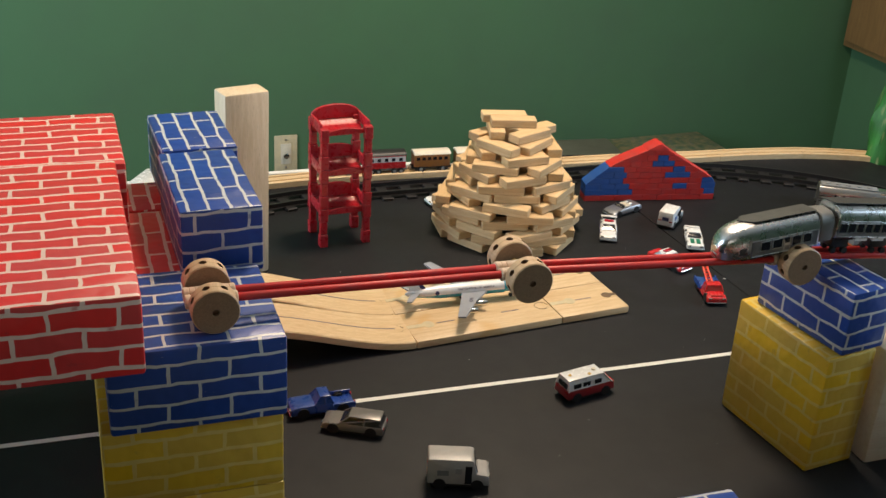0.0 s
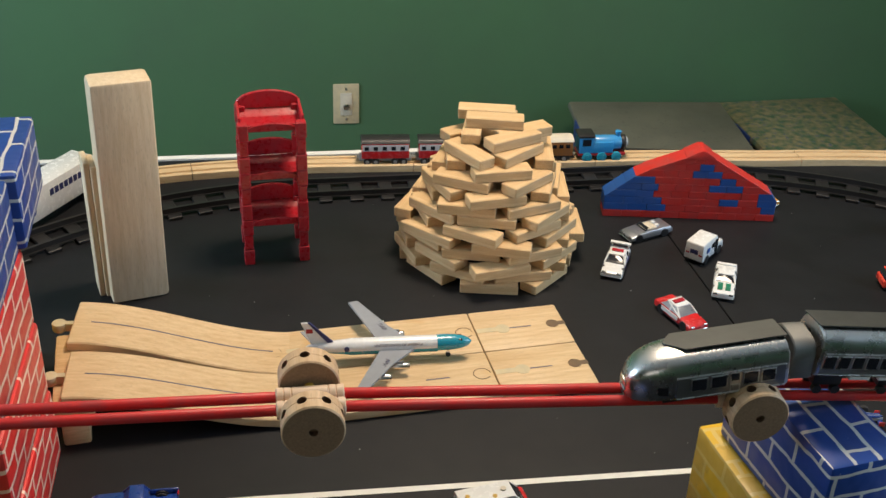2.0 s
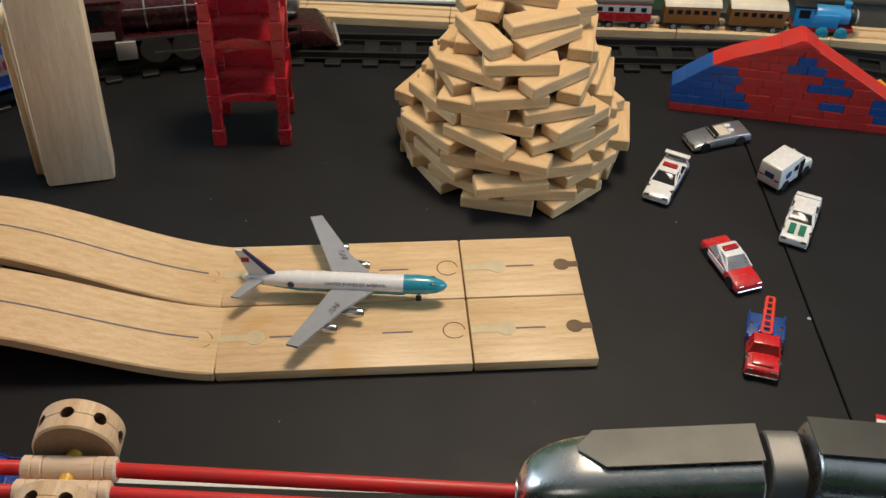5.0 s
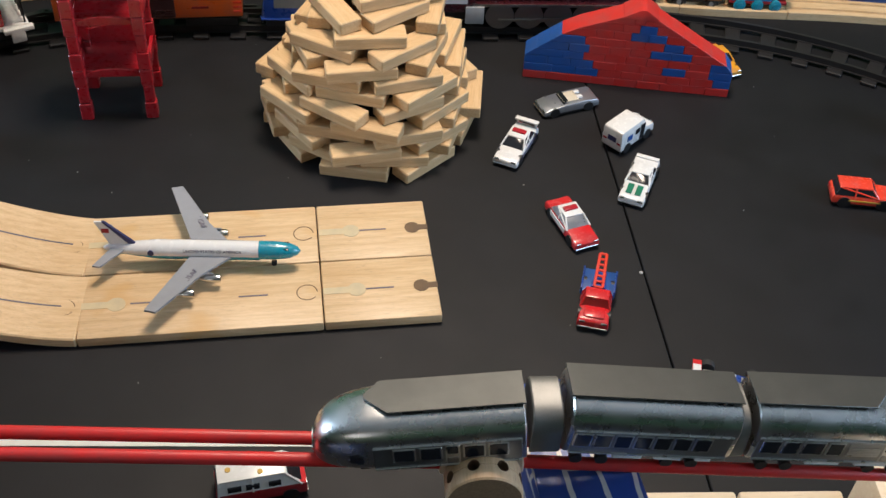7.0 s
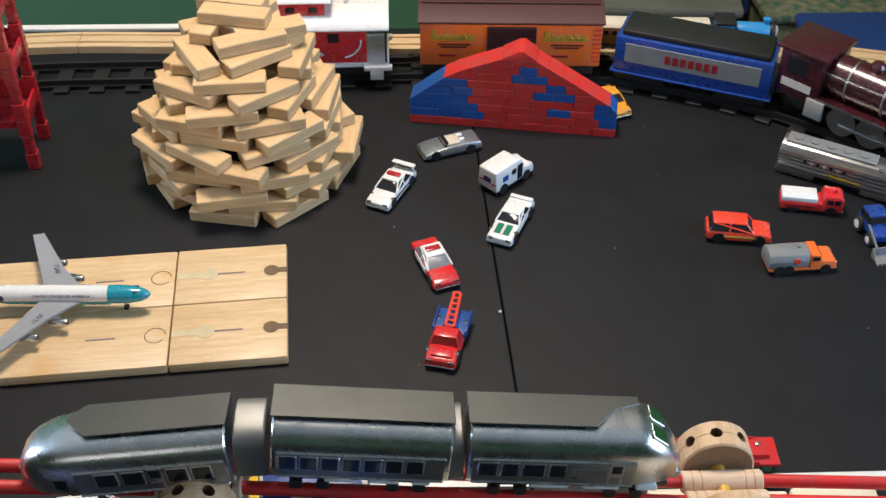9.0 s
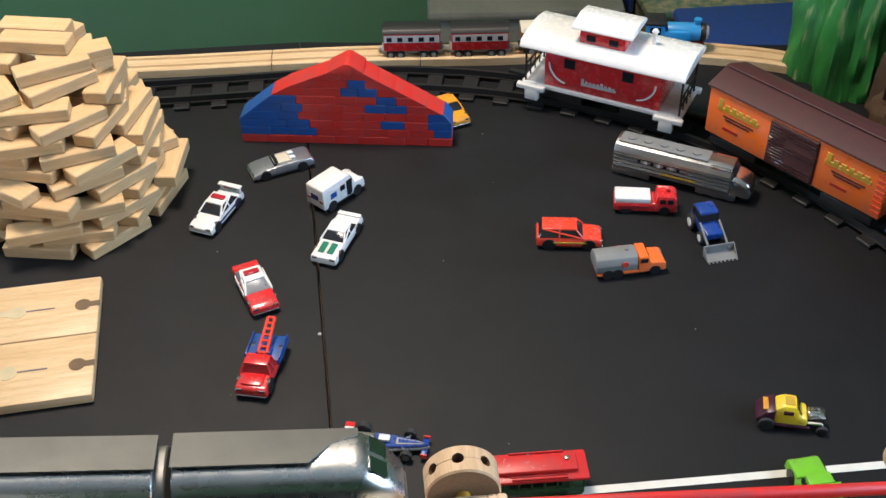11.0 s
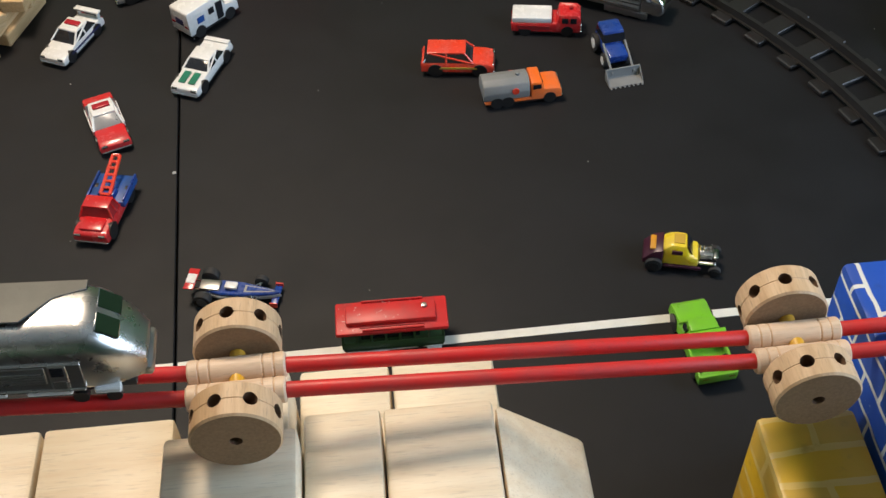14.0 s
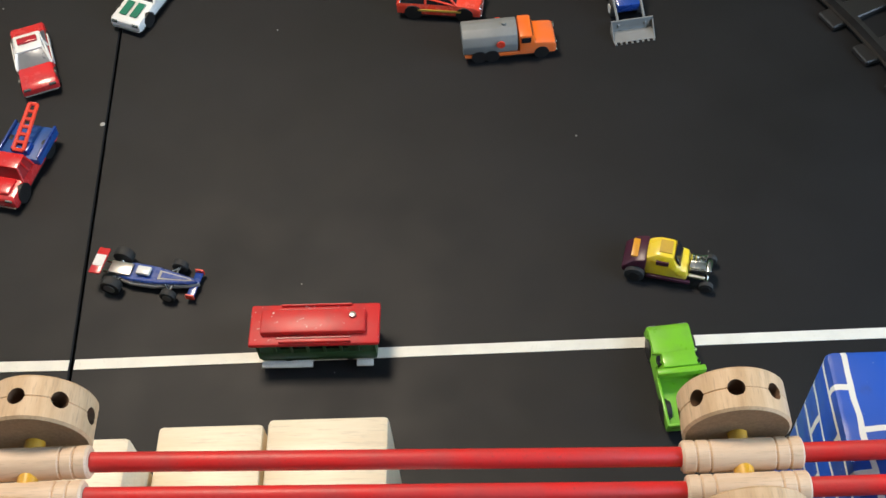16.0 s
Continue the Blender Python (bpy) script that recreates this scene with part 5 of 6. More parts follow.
engine = thing("toy_engine", pose(1, 1, WAY_Z), "light blue wooden toy tank engine with a face", "toy train", "wooden railway train")
part("chassis", boxed(-0.034, 0.034, -0.0125, 0.0125, 0.0085, 0.0125, 0.001), DARK_RED, engine)
part("water_tank", boxed(-0.014, 0.016, -0.0125, 0.0125, 0.0125, 0.029, 0.0015), ENGINE_BLUE, engine)
part("boiler", cyl(bmesh.new(), (-0.01, 0, 0.024), (0.028, 0, 0.024), 0.0105, seg=20, bevel=0.001), ENGINE_BLUE, engine)
cab = part("cab", boxed(-0.033, -0.013, -0.0125, 0.0125, 0.0125, 0.036, 0.001), ENGINE_BLUE, engine)
part("cab_roof", boxed(-0.035, -0.011, -0.0135, 0.0135, 0.036, 0.0395, 0.0012), BLACK_PLASTIC, cab)
for s in (-1, 1):
    part("window", boxed(-0.029, -0.017, *sorted((s * 0.0122, s * 0.0130)), 0.024, 0.034), DARK_GLASS, cab)
part("smokebox", cyl(bmesh.new(), (0.028, 0, 0.024), (0.0345, 0, 0.024), 0.0108, seg=20, bevel=0.001), BLACK_PLASTIC, engine)
part("face_plate", cyl(bmesh.new(), (0.0345, 0, 0.024), (0.0375, 0, 0.024), 0.0085, 0.007, seg=18), LIGHT_GREY, engine)
part("funnel", cyl(bmesh.new(), (0.024, 0, 0.034), (0.024, 0, 0.0405), 0.0035, 0.0045, seg=12), ENGINE_BLUE, engine)
wheel_set(engine, (-0.021, 0.0, 0.021), 0.0072, 0.023, 0.0, TEAL, TEAL, 0.005)


def enlarge(t, k):
    """Makes a thing k times as large about its base."""
    for ob in t.children_recursive:
        ob.data.transform(Matrix.Scale(k, 4))
        m = ob.matrix_basis.copy()
        m.translation *= k
        ob.matrix_basis = m


enlarge(engine, 1.22)
coaches = [coach("brown wooden toy coach with a cream roof", False), None, coach("red wooden toy coach with a black roof", True), None]
enlarge(coaches[0], 1.10)
enlarge(coaches[2], 1.16)
coaches[1] = copy_thing(coaches[0], pose(0.9, 1.6, WAY_Z))
coaches[3] = copy_thing(coaches[2], pose(0.8, 1.6, WAY_Z))

# ---- toy cars ----


def wheels(t, L, W, xs, r, rim=None, width=0.0055, tuck=0.0008):
    for x in xs:
        for s in (-1, 1):
            y0 = s * (W / 2 - width / 2 - tuck)
            w = part("wheel", cyl(bmesh.new(), (x * L, y0 - width / 2, r), (x * L, y0 + width / 2, r), r, seg=18, bevel=0.0007), BLACK_RUBBER, t)
            part("rim", cyl(bmesh.new(), (x * L, y0 + s * (width / 2 - 0.0004), r), (x * L, y0 + s * (width / 2 + 0.0004), r), r * 0.58, seg=12), rim or CHROME, w)


def car(name, label, x, y, turn, L, W, H, body, cabin, paint, top=None, glass=None, wheel_x=(-0.30, 0.31), r=0.0062, rim=None, lights=True, low=0.10):
    """A die-cast car: lower body and cabin drawn as side outlines in shares of length and height."""
    t = thing(name, pose(x, y, 0.0001, 0, 0, turn), label, name.replace("_", " ") if len(name) < 14 else "toy car", "toy cars")
    z = lambda v: low * H + v * (1 - low) * H
    hb = max(v for _, v in body)
    part("body", prism(bmesh.new(), [(u * L, z(v)) for u, v in body], -W / 2, W / 2, 0.0016, 0.0016, (z(0.2), z(hb))), paint, t)
    part("base", boxed(-0.44 * L, 0.44 * L, -W / 2 + 0.002, W / 2 - 0.002, low * H - 0.0015, low * H + 0.003, 0.0008, 1), BLACK_PLASTIC, t)
    if cabin:
        zc0, zc1 = z(min(v for _, v in cabin)), z(max(v for _, v in cabin))
        g = part("glass", prism(bmesh.new(), [(u * L, z(v)) for u, v in cabin], -W / 2 + 0.0012, W / 2 - 0.0012, 0.0008, 0.0042, (zc0, zc1), seg=1), glass or DARK_GLASS, t)
        us = sorted(u for u, v in cabin if v == max(q for _, q in cabin))
        part("roof", boxed(us[0] * L - 0.0012, us[-1] * L + 0.0012, -W / 2 + 0.0046, W / 2 - 0.0046, zc1 - 0.0012, zc1 + 0.0010, 0.0008), top or paint, t)
        lo = [u for u, v in cabin if v == min(q for _, q in cabin)]
        for a, b in ((us[0], min(lo)), (us[-1], max(lo)), ((us[0] + us[-1]) / 2, (us[0] + us[-1]) / 2)):
            for s in (-1, 1):
                part("pillar", cyl(bmesh.new(), (a * L, s * (W / 2 - 0.0052), zc1), (b * L, s * (W / 2 - 0.0014), zc0), 0.0011, seg=6), top or paint, t)
    wheels(t, L, W, wheel_x, r, rim)
    for u in wheel_x:
        for s in (-1, 1):
            part("wheel_arch", cyl(bmesh.new(), (u * L, s * (W / 2 - 0.004), r + 0.0004), (u * L, s * (W / 2 + 0.0001), r + 0.0004), r * 1.16, seg=18), BLACK_PLASTIC, t)
    if lights:
        zf = z(0.38)
        for s in (-1, 1):
            part("headlight", boxed(0.485 * L, 0.5 * L + 0.0006, *sorted((s * W * 0.24, s * W * 0.43)), zf, zf + 0.0026, 0.0005, 1), CHROME, t)
            part("tail_light", boxed(-0.5 * L - 0.0005, -0.487 * L, *sorted((s * W * 0.24, s * W * 0.43)), zf, zf + 0.0026, 0.0005, 1), RED_LIGHT, t)
        part("bumper", boxed(0.482 * L, 0.5 * L + 0.0012, -W * 0.46, W * 0.46, z(0.08), z(0.08) + 0.0022, 0.0007, 1), CHROME, t)
    return t


SEDAN = [(-0.5, 0.12), (0.5, 0.10), (0.5, 0.42), (0.42, 0.52), (0.16, 0.60), (-0.30, 0.62), (-0.47, 0.58), (-0.5, 0.48)]
SEDAN_TOP = [(-0.34, 0.58), (0.20, 0.57), (0.04, 1.0), (-0.20, 1.0)]
WAGON = [(-0.5, 0.12), (0.5, 0.10), (0.5, 0.42), (0.42, 0.52), (0.20, 0.58), (-0.48, 0.60), (-0.5, 0.5)]
WAGON_TOP = [(-0.48, 0.57), (0.22, 0.56), (0.06, 1.0), (-0.43, 1.0)]

# silver open sports car
c = car("sports_car", "silver toy convertible with an open cockpit", 1.023, 1.343, 200, 0.078, 0.032, 0.019, [(-0.5, 0.15), (0.5, 0.12), (0.5, 0.42), (0.36, 0.62), (0.1, 0.74), (-0.25, 0.80), (-0.45, 0.75), (-0.5, 0.55)], None, SILVER, r=0.0058)
part("cockpit", boxed(-0.012, 0.010, -0.010, 0.010, 0.0150, 0.0166, 0.0008), CREAM, c, "pale open cockpit")
part("windscreen", prism(bmesh.new(), [(0.010, 0.0145), (0.0115, 0.0145), (0.0065, 0.0195), (0.0055, 0.0195)], -0.0115, 0.0115), DARK_GLASS, c)
for y in (-0.005, 0.005):
    part("headrest", boxed(-0.018, -0.010, y - 0.003, y + 0.003, 0.0155, 0.0185, 0.0012), WHITE_CAR, c)

# white post van with a stub bonnet
c = car("mail_van", "white toy post van with blue emblem panels", 1.091, 1.277, 44, 0.068, 0.031, 0.035, [(-0.5, 0.1), (0.5, 0.08), (0.5, 0.36), (0.46, 0.48), (0.26, 0.52), (0.17, 0.96), (0.12, 1.0), (-0.47, 1.0), (-0.5, 0.95)], None, WHITE_CAR, r=0.0062)
part("windscreen", prism(bmesh.new(), [(0.0182, 0.020), (0.0192, 0.020), (0.0138, 0.031), (0.0128, 0.031)], -0.012, 0.012), DARK_GLASS, c)
for s in (-1, 1):
    part("side_door", boxed(0.004, 0.0125, *sorted((s * 0.0148, s * 0.0158)), 0.008, 0.029), DARK_GLASS, c)
    part("side_window", boxed(-0.006, 0.001, *sorted((s * 0.0148, s * 0.0157)), 0.020, 0.027), DARK_GLASS, c)
    part("emblem", boxed(-0.022, -0.013, *sorted((s * 0.0148, s * 0.0157)), 0.017, 0.024), BLUE_TOY, c)
part("emblem", boxed(-0.0345, -0.0335, -0.006, 0.006, 0.017, 0.024), NAVY_INK, c)

# white muscle car with green bonnet stripes
c = car("muscle_car", "white toy coupe with green stripes on its bonnet", 1.0915, 1.189, 246, 0.082, 0.032, 0.021, [(-0.5, 0.2), (0.5, 0.12), (0.5, 0.5), (0.46, 0.58), (0.14, 0.66), (-0.22, 0.68), (-0.48, 0.66), (-0.5, 0.5)], [(-0.30, 0.62), (0.17, 0.61), (0.02, 1.0), (-0.18, 1.0)], WHITE_CAR, r=0.0062)
for y in (-0.0055, 0.0055):
    part("bonnet_stripe", prism(bmesh.new(), [(0.0175, 0.0148), (0.034, 0.0137), (0.034, 0.0146), (0.0175, 0.0157)], y - 0.0035, y + 0.0035), HOOD_GREEN, c, "green bonnet stripe")
part("rear_wing", boxed(-0.040, -0.034, -0.014, 0.014, 0.0145, 0.0165, 0.0006), WHITE_CAR, c)

# white patrol car
c = car("police_car", "white toy patrol car with a red light bar", 0.950, 1.255, 244, 0.078, 0.032, 0.022, SEDAN, SEDAN_TOP, WHITE_CAR, r=0.006)
part("light_bar", boxed(-0.011, -0.004, -0.0085, 0.0085, 0.0226, 0.0252, 0.0008), RED_LIGHT, c)
sp = boxed(-0.038, -0.031, -0.015, 0.015, 0.0205, 0.0225, 0.0006)
for s in (-1, 1):
    box(sp, -0.037, -0.033, s * 0.012 - 0.001, s * 0.012 + 0.001, 0.013, 0.021)
    part("side_stripe", boxed(-0.030, 0.024, *sorted((s * 0.0155, s * 0.0163)), 0.0085, 0.0105), NAVY_INK, c)
part("rear_wing", sp, WHITE_CAR, c)

# red and white patrol car
c = car("police_car", "red toy patrol car with a white roof and red light bar", 1.001, 1.1145, -70, 0.078, 0.032, 0.023, SEDAN, SEDAN_TOP, RED_CAR, WHITE_CAR, glass=SILVER, r=0.006)
part("light_bar", boxed(-0.011, -0.004, -0.0085, 0.0085, 0.0236, 0.0262, 0.0008), RED_LIGHT, c)
part("boot_lid", prism(bmesh.new(), [(-0.024, 0.0135), (-0.037, 0.0132), (-0.037, 0.0145), (-0.024, 0.0160)], -0.012, 0.012, 0.0005, seg=1), RED_CAR, c)
for s in (-1, 1):
    part("door_panel", boxed(-0.022, 0.012, *sorted((s * 0.0153, s * 0.0163)), 0.0075, 0.0135), WHITE_CAR, c)

# red tow truck with a blue bed and boom
c = car("tow_truck", "red toy tow truck with a blue bed and red boom", 1.0125, 0.994, 256, 0.076, 0.034, 0.026, [(-0.5, 0.1), (0.5, 0.1), (0.5, 0.45), (0.46, 0.54), (0.22, 0.58), (-0.02, 0.58), (-0.04, 0.30), (-0.5, 0.30)], [(0.0, 0.55), (0.24, 0.55), (0.18, 1.0), (0.02, 1.0)], RED_CAR, RED_CAR, glass=DARK_RED, r=0.0072)
part("bed", boxed(-0.039, -0.004, -0.0185, 0.0185, 0.0085, 0.0155, 0.0015), BLUE_TOY, c, "blue truck bed")
for s in (-1, 1):
    part("bed_side", boxed(-0.039, -0.005, *sorted((s * 0.0165, s * 0.0185)), 0.0150, 0.0185, 0.0006), BLUE_CAR, c)
part("winch", boxed(-0.018, -0.008, -0.008, 0.008, 0.0125, 0.020, 0.001), BLUE_CAR, c)
boom = bmesh.new()
for s in (-1, 1):
    cyl(boom, (-0.008, s * 0.0045, 0.020), (-0.047, s * 0.0035, 0.032), 0.0017, seg=8)
for k in range(7):
    q = k / 6
    cyl(boom, (-0.008 - 0.039 * q, -0.0045 + 0.001 * q, 0.020 + 0.012 * q), (-0.008 - 0.039 * q, 0.0045 - 0.001 * q, 0.020 + 0.012 * q), 0.0016, seg=6)
part("boom", boom, RED_ORANGE, c, "red lattice boom")
part("bonnet", boxed(0.018, 0.034, -0.011, 0.011, 0.0145, 0.018, 0.0018), RED_CAR, c)

# red estate
c = car("suv", "bright red toy estate car with printed flames", 1.3545, 1.1655, -8, 0.074, 0.031, 0.026, WAGON, [(-0.47, 0.57), (0.22, 0.56), (0.10, 1.0), (-0.40, 1.0)], RED_ORANGE, r=0.0066)
for s in (-1, 1):
    part("flame_print", boxed(-0.018, 0.020, *sorted((s * 0.0150, s * 0.0158)), 0.0095, 0.0115), GOLD_INK, c)

# orange tank lorry
c = car("tank_lorry", "orange toy tank lorry with a grey ribbed tank", 1.4125, 1.1125, 4, 0.078, 0.029, 0.028, [(-0.5, 0.08), (0.5, 0.08), (0.5, 0.42), (0.46, 0.52), (0.27, 0.56), (0.24, 0.88), (0.10, 0.90), (0.10, 0.22), (-0.5, 0.22)], None, ORANGE, wheel_x=(-0.34, -0.20, 0.34), r=0.0055)
tank = prism(bmesh.new(), [(-0.0135, 0.009), (0.0135, 0.009), (0.0145, 0.018), (0.011, 0.0255), (0.004, 0.0285), (-0.004, 0.0285), (-0.011, 0.0255), (-0.0145, 0.018)], -0.040, 0.0065, 0.001)
bmesh.ops.rotate(tank, cent=(0, 0, 0), matrix=Matrix.Rotation(radians(-90), 3, "Z"), verts=tank.verts)
bmesh.ops.rotate(tank, cent=(0, 0, 0), matrix=Matrix.Rotation(radians(180), 3, "Z"), verts=tank.verts)
bmesh.ops.scale(tank, vec=(-1, 1, 1), verts=tank.verts) if max(v.co.x for v in tank.verts) > 0.02 else None
part("tank", tank, GREY_PLASTIC, c, "grey tank")
for s in (-1, 1):
    part("window", boxed(0.0095, 0.0175, *sorted((s * 0.0138, s * 0.0147)), 0.0185, 0.0235), DARK_GLASS, c)
    part("emblem", cyl(bmesh.new(), (-0.008, s * 0.0140, 0.019), (-0.008, s * 0.0150, 0.019), 0.0036, seg=12), RED_ORANGE, c)
part("windscreen", boxed(0.0185, 0.0198, -0.010, 0.010, 0.0178, 0.0235), DARK_GLASS, c)
part("hatch", cyl(bmesh.new(), (-0.004, 0, 0.028), (-0.004, 0, 0.0305), 0.0022, seg=10), GREY_PLASTIC, c)

# red fire lorry
c = car("fire_truck", "red toy fire engine with a white top load", 1.454, 1.218, -10, 0.073, 0.027, 0.026, [(-0.5, 0.1), (0.5, 0.08), (0.5, 0.80), (0.44, 0.98), (0.18, 1.0), (0.15, 0.55), (-0.5, 0.55)], None, RED_CAR, r=0.0056)
part("hose_load", boxed(-0.036, 0.006, -0.012, 0.012, 0.0148, 0.0215, 0.0018), WHITE_CAR, c, "white hose load")
for s in (-1, 1):
    for u in (0.0165, 0.0255):
        part("window", boxed(u, u + 0.0065, *sorted((s * 0.0126, s * 0.0137)), 0.0165, 0.0225), DARK_GLASS, c)
    part("locker", boxed(-0.03, 0.004, *sorted((s * 0.0126, s * 0.0137)), 0.008, 0.0125), DARK_RED, c)
part("windscreen", boxed(0.0358, 0.037, -0.010, 0.010, 0.0165, 0.0215), DARK_GLASS, c)
part("beacon", cyl(bmesh.new(), (0.026, 0, 0.0262), (0.026, 0, 0.0285), 0.002, seg=10), DARK_RED, c)

# blue loader
c = thing("front_loader", pose(1.514, 1.1595, 0.0001, 0, 0, -82), "dark blue toy front loader with a grey bucket", "toy loader", "toy cars")
part("body", prism(bmesh.new(), [(-0.028, 0.008), (0.018, 0.008), (0.020, 0.018), (0.0, 0.0205), (-0.028, 0.0205)], -0.010, 0.010, 0.0015), BLUE_CAR, c)
part("cab", prism(bmesh.new(), [(-0.024, 0.020), (0.002, 0.020), (-0.001, 0.034), (-0.021, 0.034)], -0.011, 0.011, 0.0018), BLUE_CAR, c)
part("cab_glass", prism(bmesh.new(), [(-0.0225, 0.0225), (0.0022, 0.0225), (0.0, 0.031), (-0.0205, 0.031)], -0.0114, 0.0114), DARK_GLASS, c)
wheels(c, 1.0, 0.031, (-0.018,), 0.0095, WHITE_CAR, 0.007)
wheels(c, 1.0, 0.030, (0.010,), 0.0075, WHITE_CAR, 0.006)
for s in (-1, 1):
    part("lift_arm", prism(bmesh.new(), [(0.0, 0.021), (0.002, 0.0235), (0.034, 0.009), (0.034, 0.006)], *sorted((s * 0.0105, s * 0.0125)), 0.0004, seg=1), GREY_PLASTIC, c)
bk = prism(bmesh.new(), [(0.031, 0.013), (0.0325, 0.013), (0.0335, 0.003), (0.046, 0.0012), (0.046, 0.0002), (0.033, 0.0004), (0.0305, 0.004)], -0.018, 0.018, 0.0003, seg=1)
for k in range(8):
    y = -0.0165 + 0.0047 * k
    box(bk, 0.0455, 0.0485, y - 0.0009, y + 0.0009, 0.0003, 0.0012)
for s in (-1, 1):
    prism(bk, [(0.031, 0.013), (0.046, 0.001), (0.033, 0.0006)], *sorted((s * 0.0174, s * 0.0182)))
part("bucket", bk, GREY_PLASTIC, c, "grey toothed bucket")

# silver diesel locomotive standing beside the track
c = thing("diesel_locomotive", pose(1.510, 1.263, 0.0003, 0, 0, -30), "silver chrome toy diesel locomotive standing beside the track", "toy train")
body = prism(bmesh.new(), [(-0.0175, 0.010), (0.0175, 0.010), (0.0185, 0.035), (0.0145, 0.043), (0.006, 0.046), (-0.006, 0.046), (-0.0145, 0.043), (-0.0185, 0.035)], -0.083, 0.060, 0.0012)
bmesh.ops.rotate(body, cent=(0, 0, 0), matrix=Matrix.Rotation(radians(90), 3, "Z"), verts=body.verts)
bmesh.ops.scale(body, vec=(-1, 1, 1), verts=body.verts) if max(v.co.x for v in body.verts) > 0.07 else None
part("body", body, DULL_CHROME, c)
part("nose", prism(bmesh.new(), [(0.058, 0.008), (0.086, 0.008), (0.087, 0.02), (0.083, 0.029), (0.070, 0.034), (0.058, 0.035)], -0.0165, 0.0165, 0.005, seg=3), CHROME, c)
part("cab", prism(bmesh.new(), [(0.034, 0.044), (0.058, 0.044), (0.064, 0.036), (0.064, 0.030), (0.034, 0.030)], -0.0155, 0.0155, 0.0015), CHROME, c)
part("windscreen", prism(bmesh.new(), [(0.0592, 0.0442), (0.0652, 0.0362), (0.0642, 0.0352), (0.0582, 0.0432)], -0.012, 0.012), DARK_GLASS, c)
part("roof_panel", boxed(-0.079, 0.030, -0.011, 0.011, 0.0452, 0.0470, 0.0006), GREY_PLASTIC, c)
for k in range(5):
    part("roof_vent", cyl(bmesh.new(), (-0.066 + 0.02 * k, 0, 0.0468), (-0.066 + 0.02 * k, 0, 0.0485), 0.0055, seg=14), GREY_PLASTIC, c)
for s in (-1, 1):
    for k, zz in enumerate((0.0145, 0.020, 0.0255, 0.031)):
        part("side_rib", boxed(-0.082, 0.060, *sorted((s * 0.0172, s * 0.0190)), zz, zz + 0.0013), CHROME, c)
    for k in range(7):
        part("porthole", boxed(-0.052 + 0.008 * k, -0.048 + 0.008 * k, *sorted((s * 0.0178, s * 0.0192)), 0.0262, 0.0300), LETTER_WHITE if k % 2 else DARK_GLASS, c)
    part("name_bar", boxed(-0.02, 0.02, *sorted((s * 0.0178, s * 0.0192)), 0.0165, 0.019), GOLD_INK, c)
    for xa in (-0.06, 0.045):
        part("bogie_frame", boxed(xa - 0.024, xa + 0.024, *sorted((s * 0.0120, s * 0.0165)), 0.002, 0.0095, 0.001), DULL_CHROME, c)
wheel_set(c, (-0.077, -0.06, -0.043, 0.028, 0.045, 0.062), 0.0062, 0.026, 0.0, DULL_CHROME, CHROME, 0.004)

# racing car
c = thing("racing_car", pose(1.1345, 0.884, 0.0001, 0, 0, -13), "blue and white toy racing car with a red rear wing", "toy car", "toy cars")


def plan_plate(pts, z0, z1, bevel):
    """A flat body cut to a plan outline of (x, y) points."""
    bm = prism(bmesh.new(), pts, -z1, -z0, bevel, seg=1)
    bmesh.ops.rotate(bm, cent=(0, 0, 0), matrix=Matrix.Rotation(radians(-90), 3, "X"), verts=bm.verts)
    return bm


HULL = [(-0.028, 0.0045), (-0.012, 0.0080), (0.006, 0.0075), (0.034, 0.0026), (0.040, 0.0), (0.034, -0.0026), (0.006, -0.0075), (-0.012, -0.0080), (-0.028, -0.0045)]
part("floor_pan", plan_plate([(x * 1.02, y * 1.16) for x, y in HULL], 0.0040, 0.0072, 0.0004), LIGHT_GREY, c, "pale grey floor pan")
part("body", plan_plate(HULL, 0.0072, 0.0105, 0.0010), BLUE_CAR, c)
part("nose_stripe", plan_plate([(x * 0.8 + 0.004, y * 0.55) for x, y in HULL[2:7]], 0.0103, 0.0110, 0.0002), LIGHT_GREY, c)
part("nose_panel", plan_plate([(x * 0.66 + 0.007, y * 0.34) for x, y in HULL[2:7]], 0.0106, 0.0114, 0.0002), BLUE_CAR, c)
for s in (-1, 1):
    part("exhaust", cyl(bmesh.new(), (-0.034, s * 0.0042, 0.0105), (-0.016, s * 0.0042, 0.0112), 0.0012, seg=8), CHROME, c)
    for xa, xb in ((-0.027, -0.019), (0.022, 0.015)):
        part("suspension_arm", cyl(bmesh.new(), (xa, s * 0.0120, 0.0068), (xb, s * 0.0050, 0.0085), 0.0008, seg=6), CHROME, c)
part("seat", boxed(-0.008, 0.003, -0.0036, 0.0036, 0.0115, 0.0145, 0.001), WHITE_CAR, c)
part("engine", boxed(-0.030, -0.012, -0.0055, 0.0055, 0.0075, 0.0125, 0.001), DULL_CHROME, c)
part("rear_wing", boxed(-0.041, -0.032, -0.0115, 0.0115, 0.0165, 0.0180, 0.0005), RED_CAR, c, "red rear wing")
part("wing_panel", boxed(-0.0405, -0.0325, -0.005, 0.005, 0.0180, 0.0184), WHITE_CAR, c)
part("wing_post", boxed(-0.041, -0.038, -0.002, 0.002, 0.009, 0.0166), DULL_CHROME, c)
part("front_wing", boxed(0.033, 0.039, -0.0115, 0.0115, 0.0038, 0.0052, 0.0004), BLUE_CAR, c)
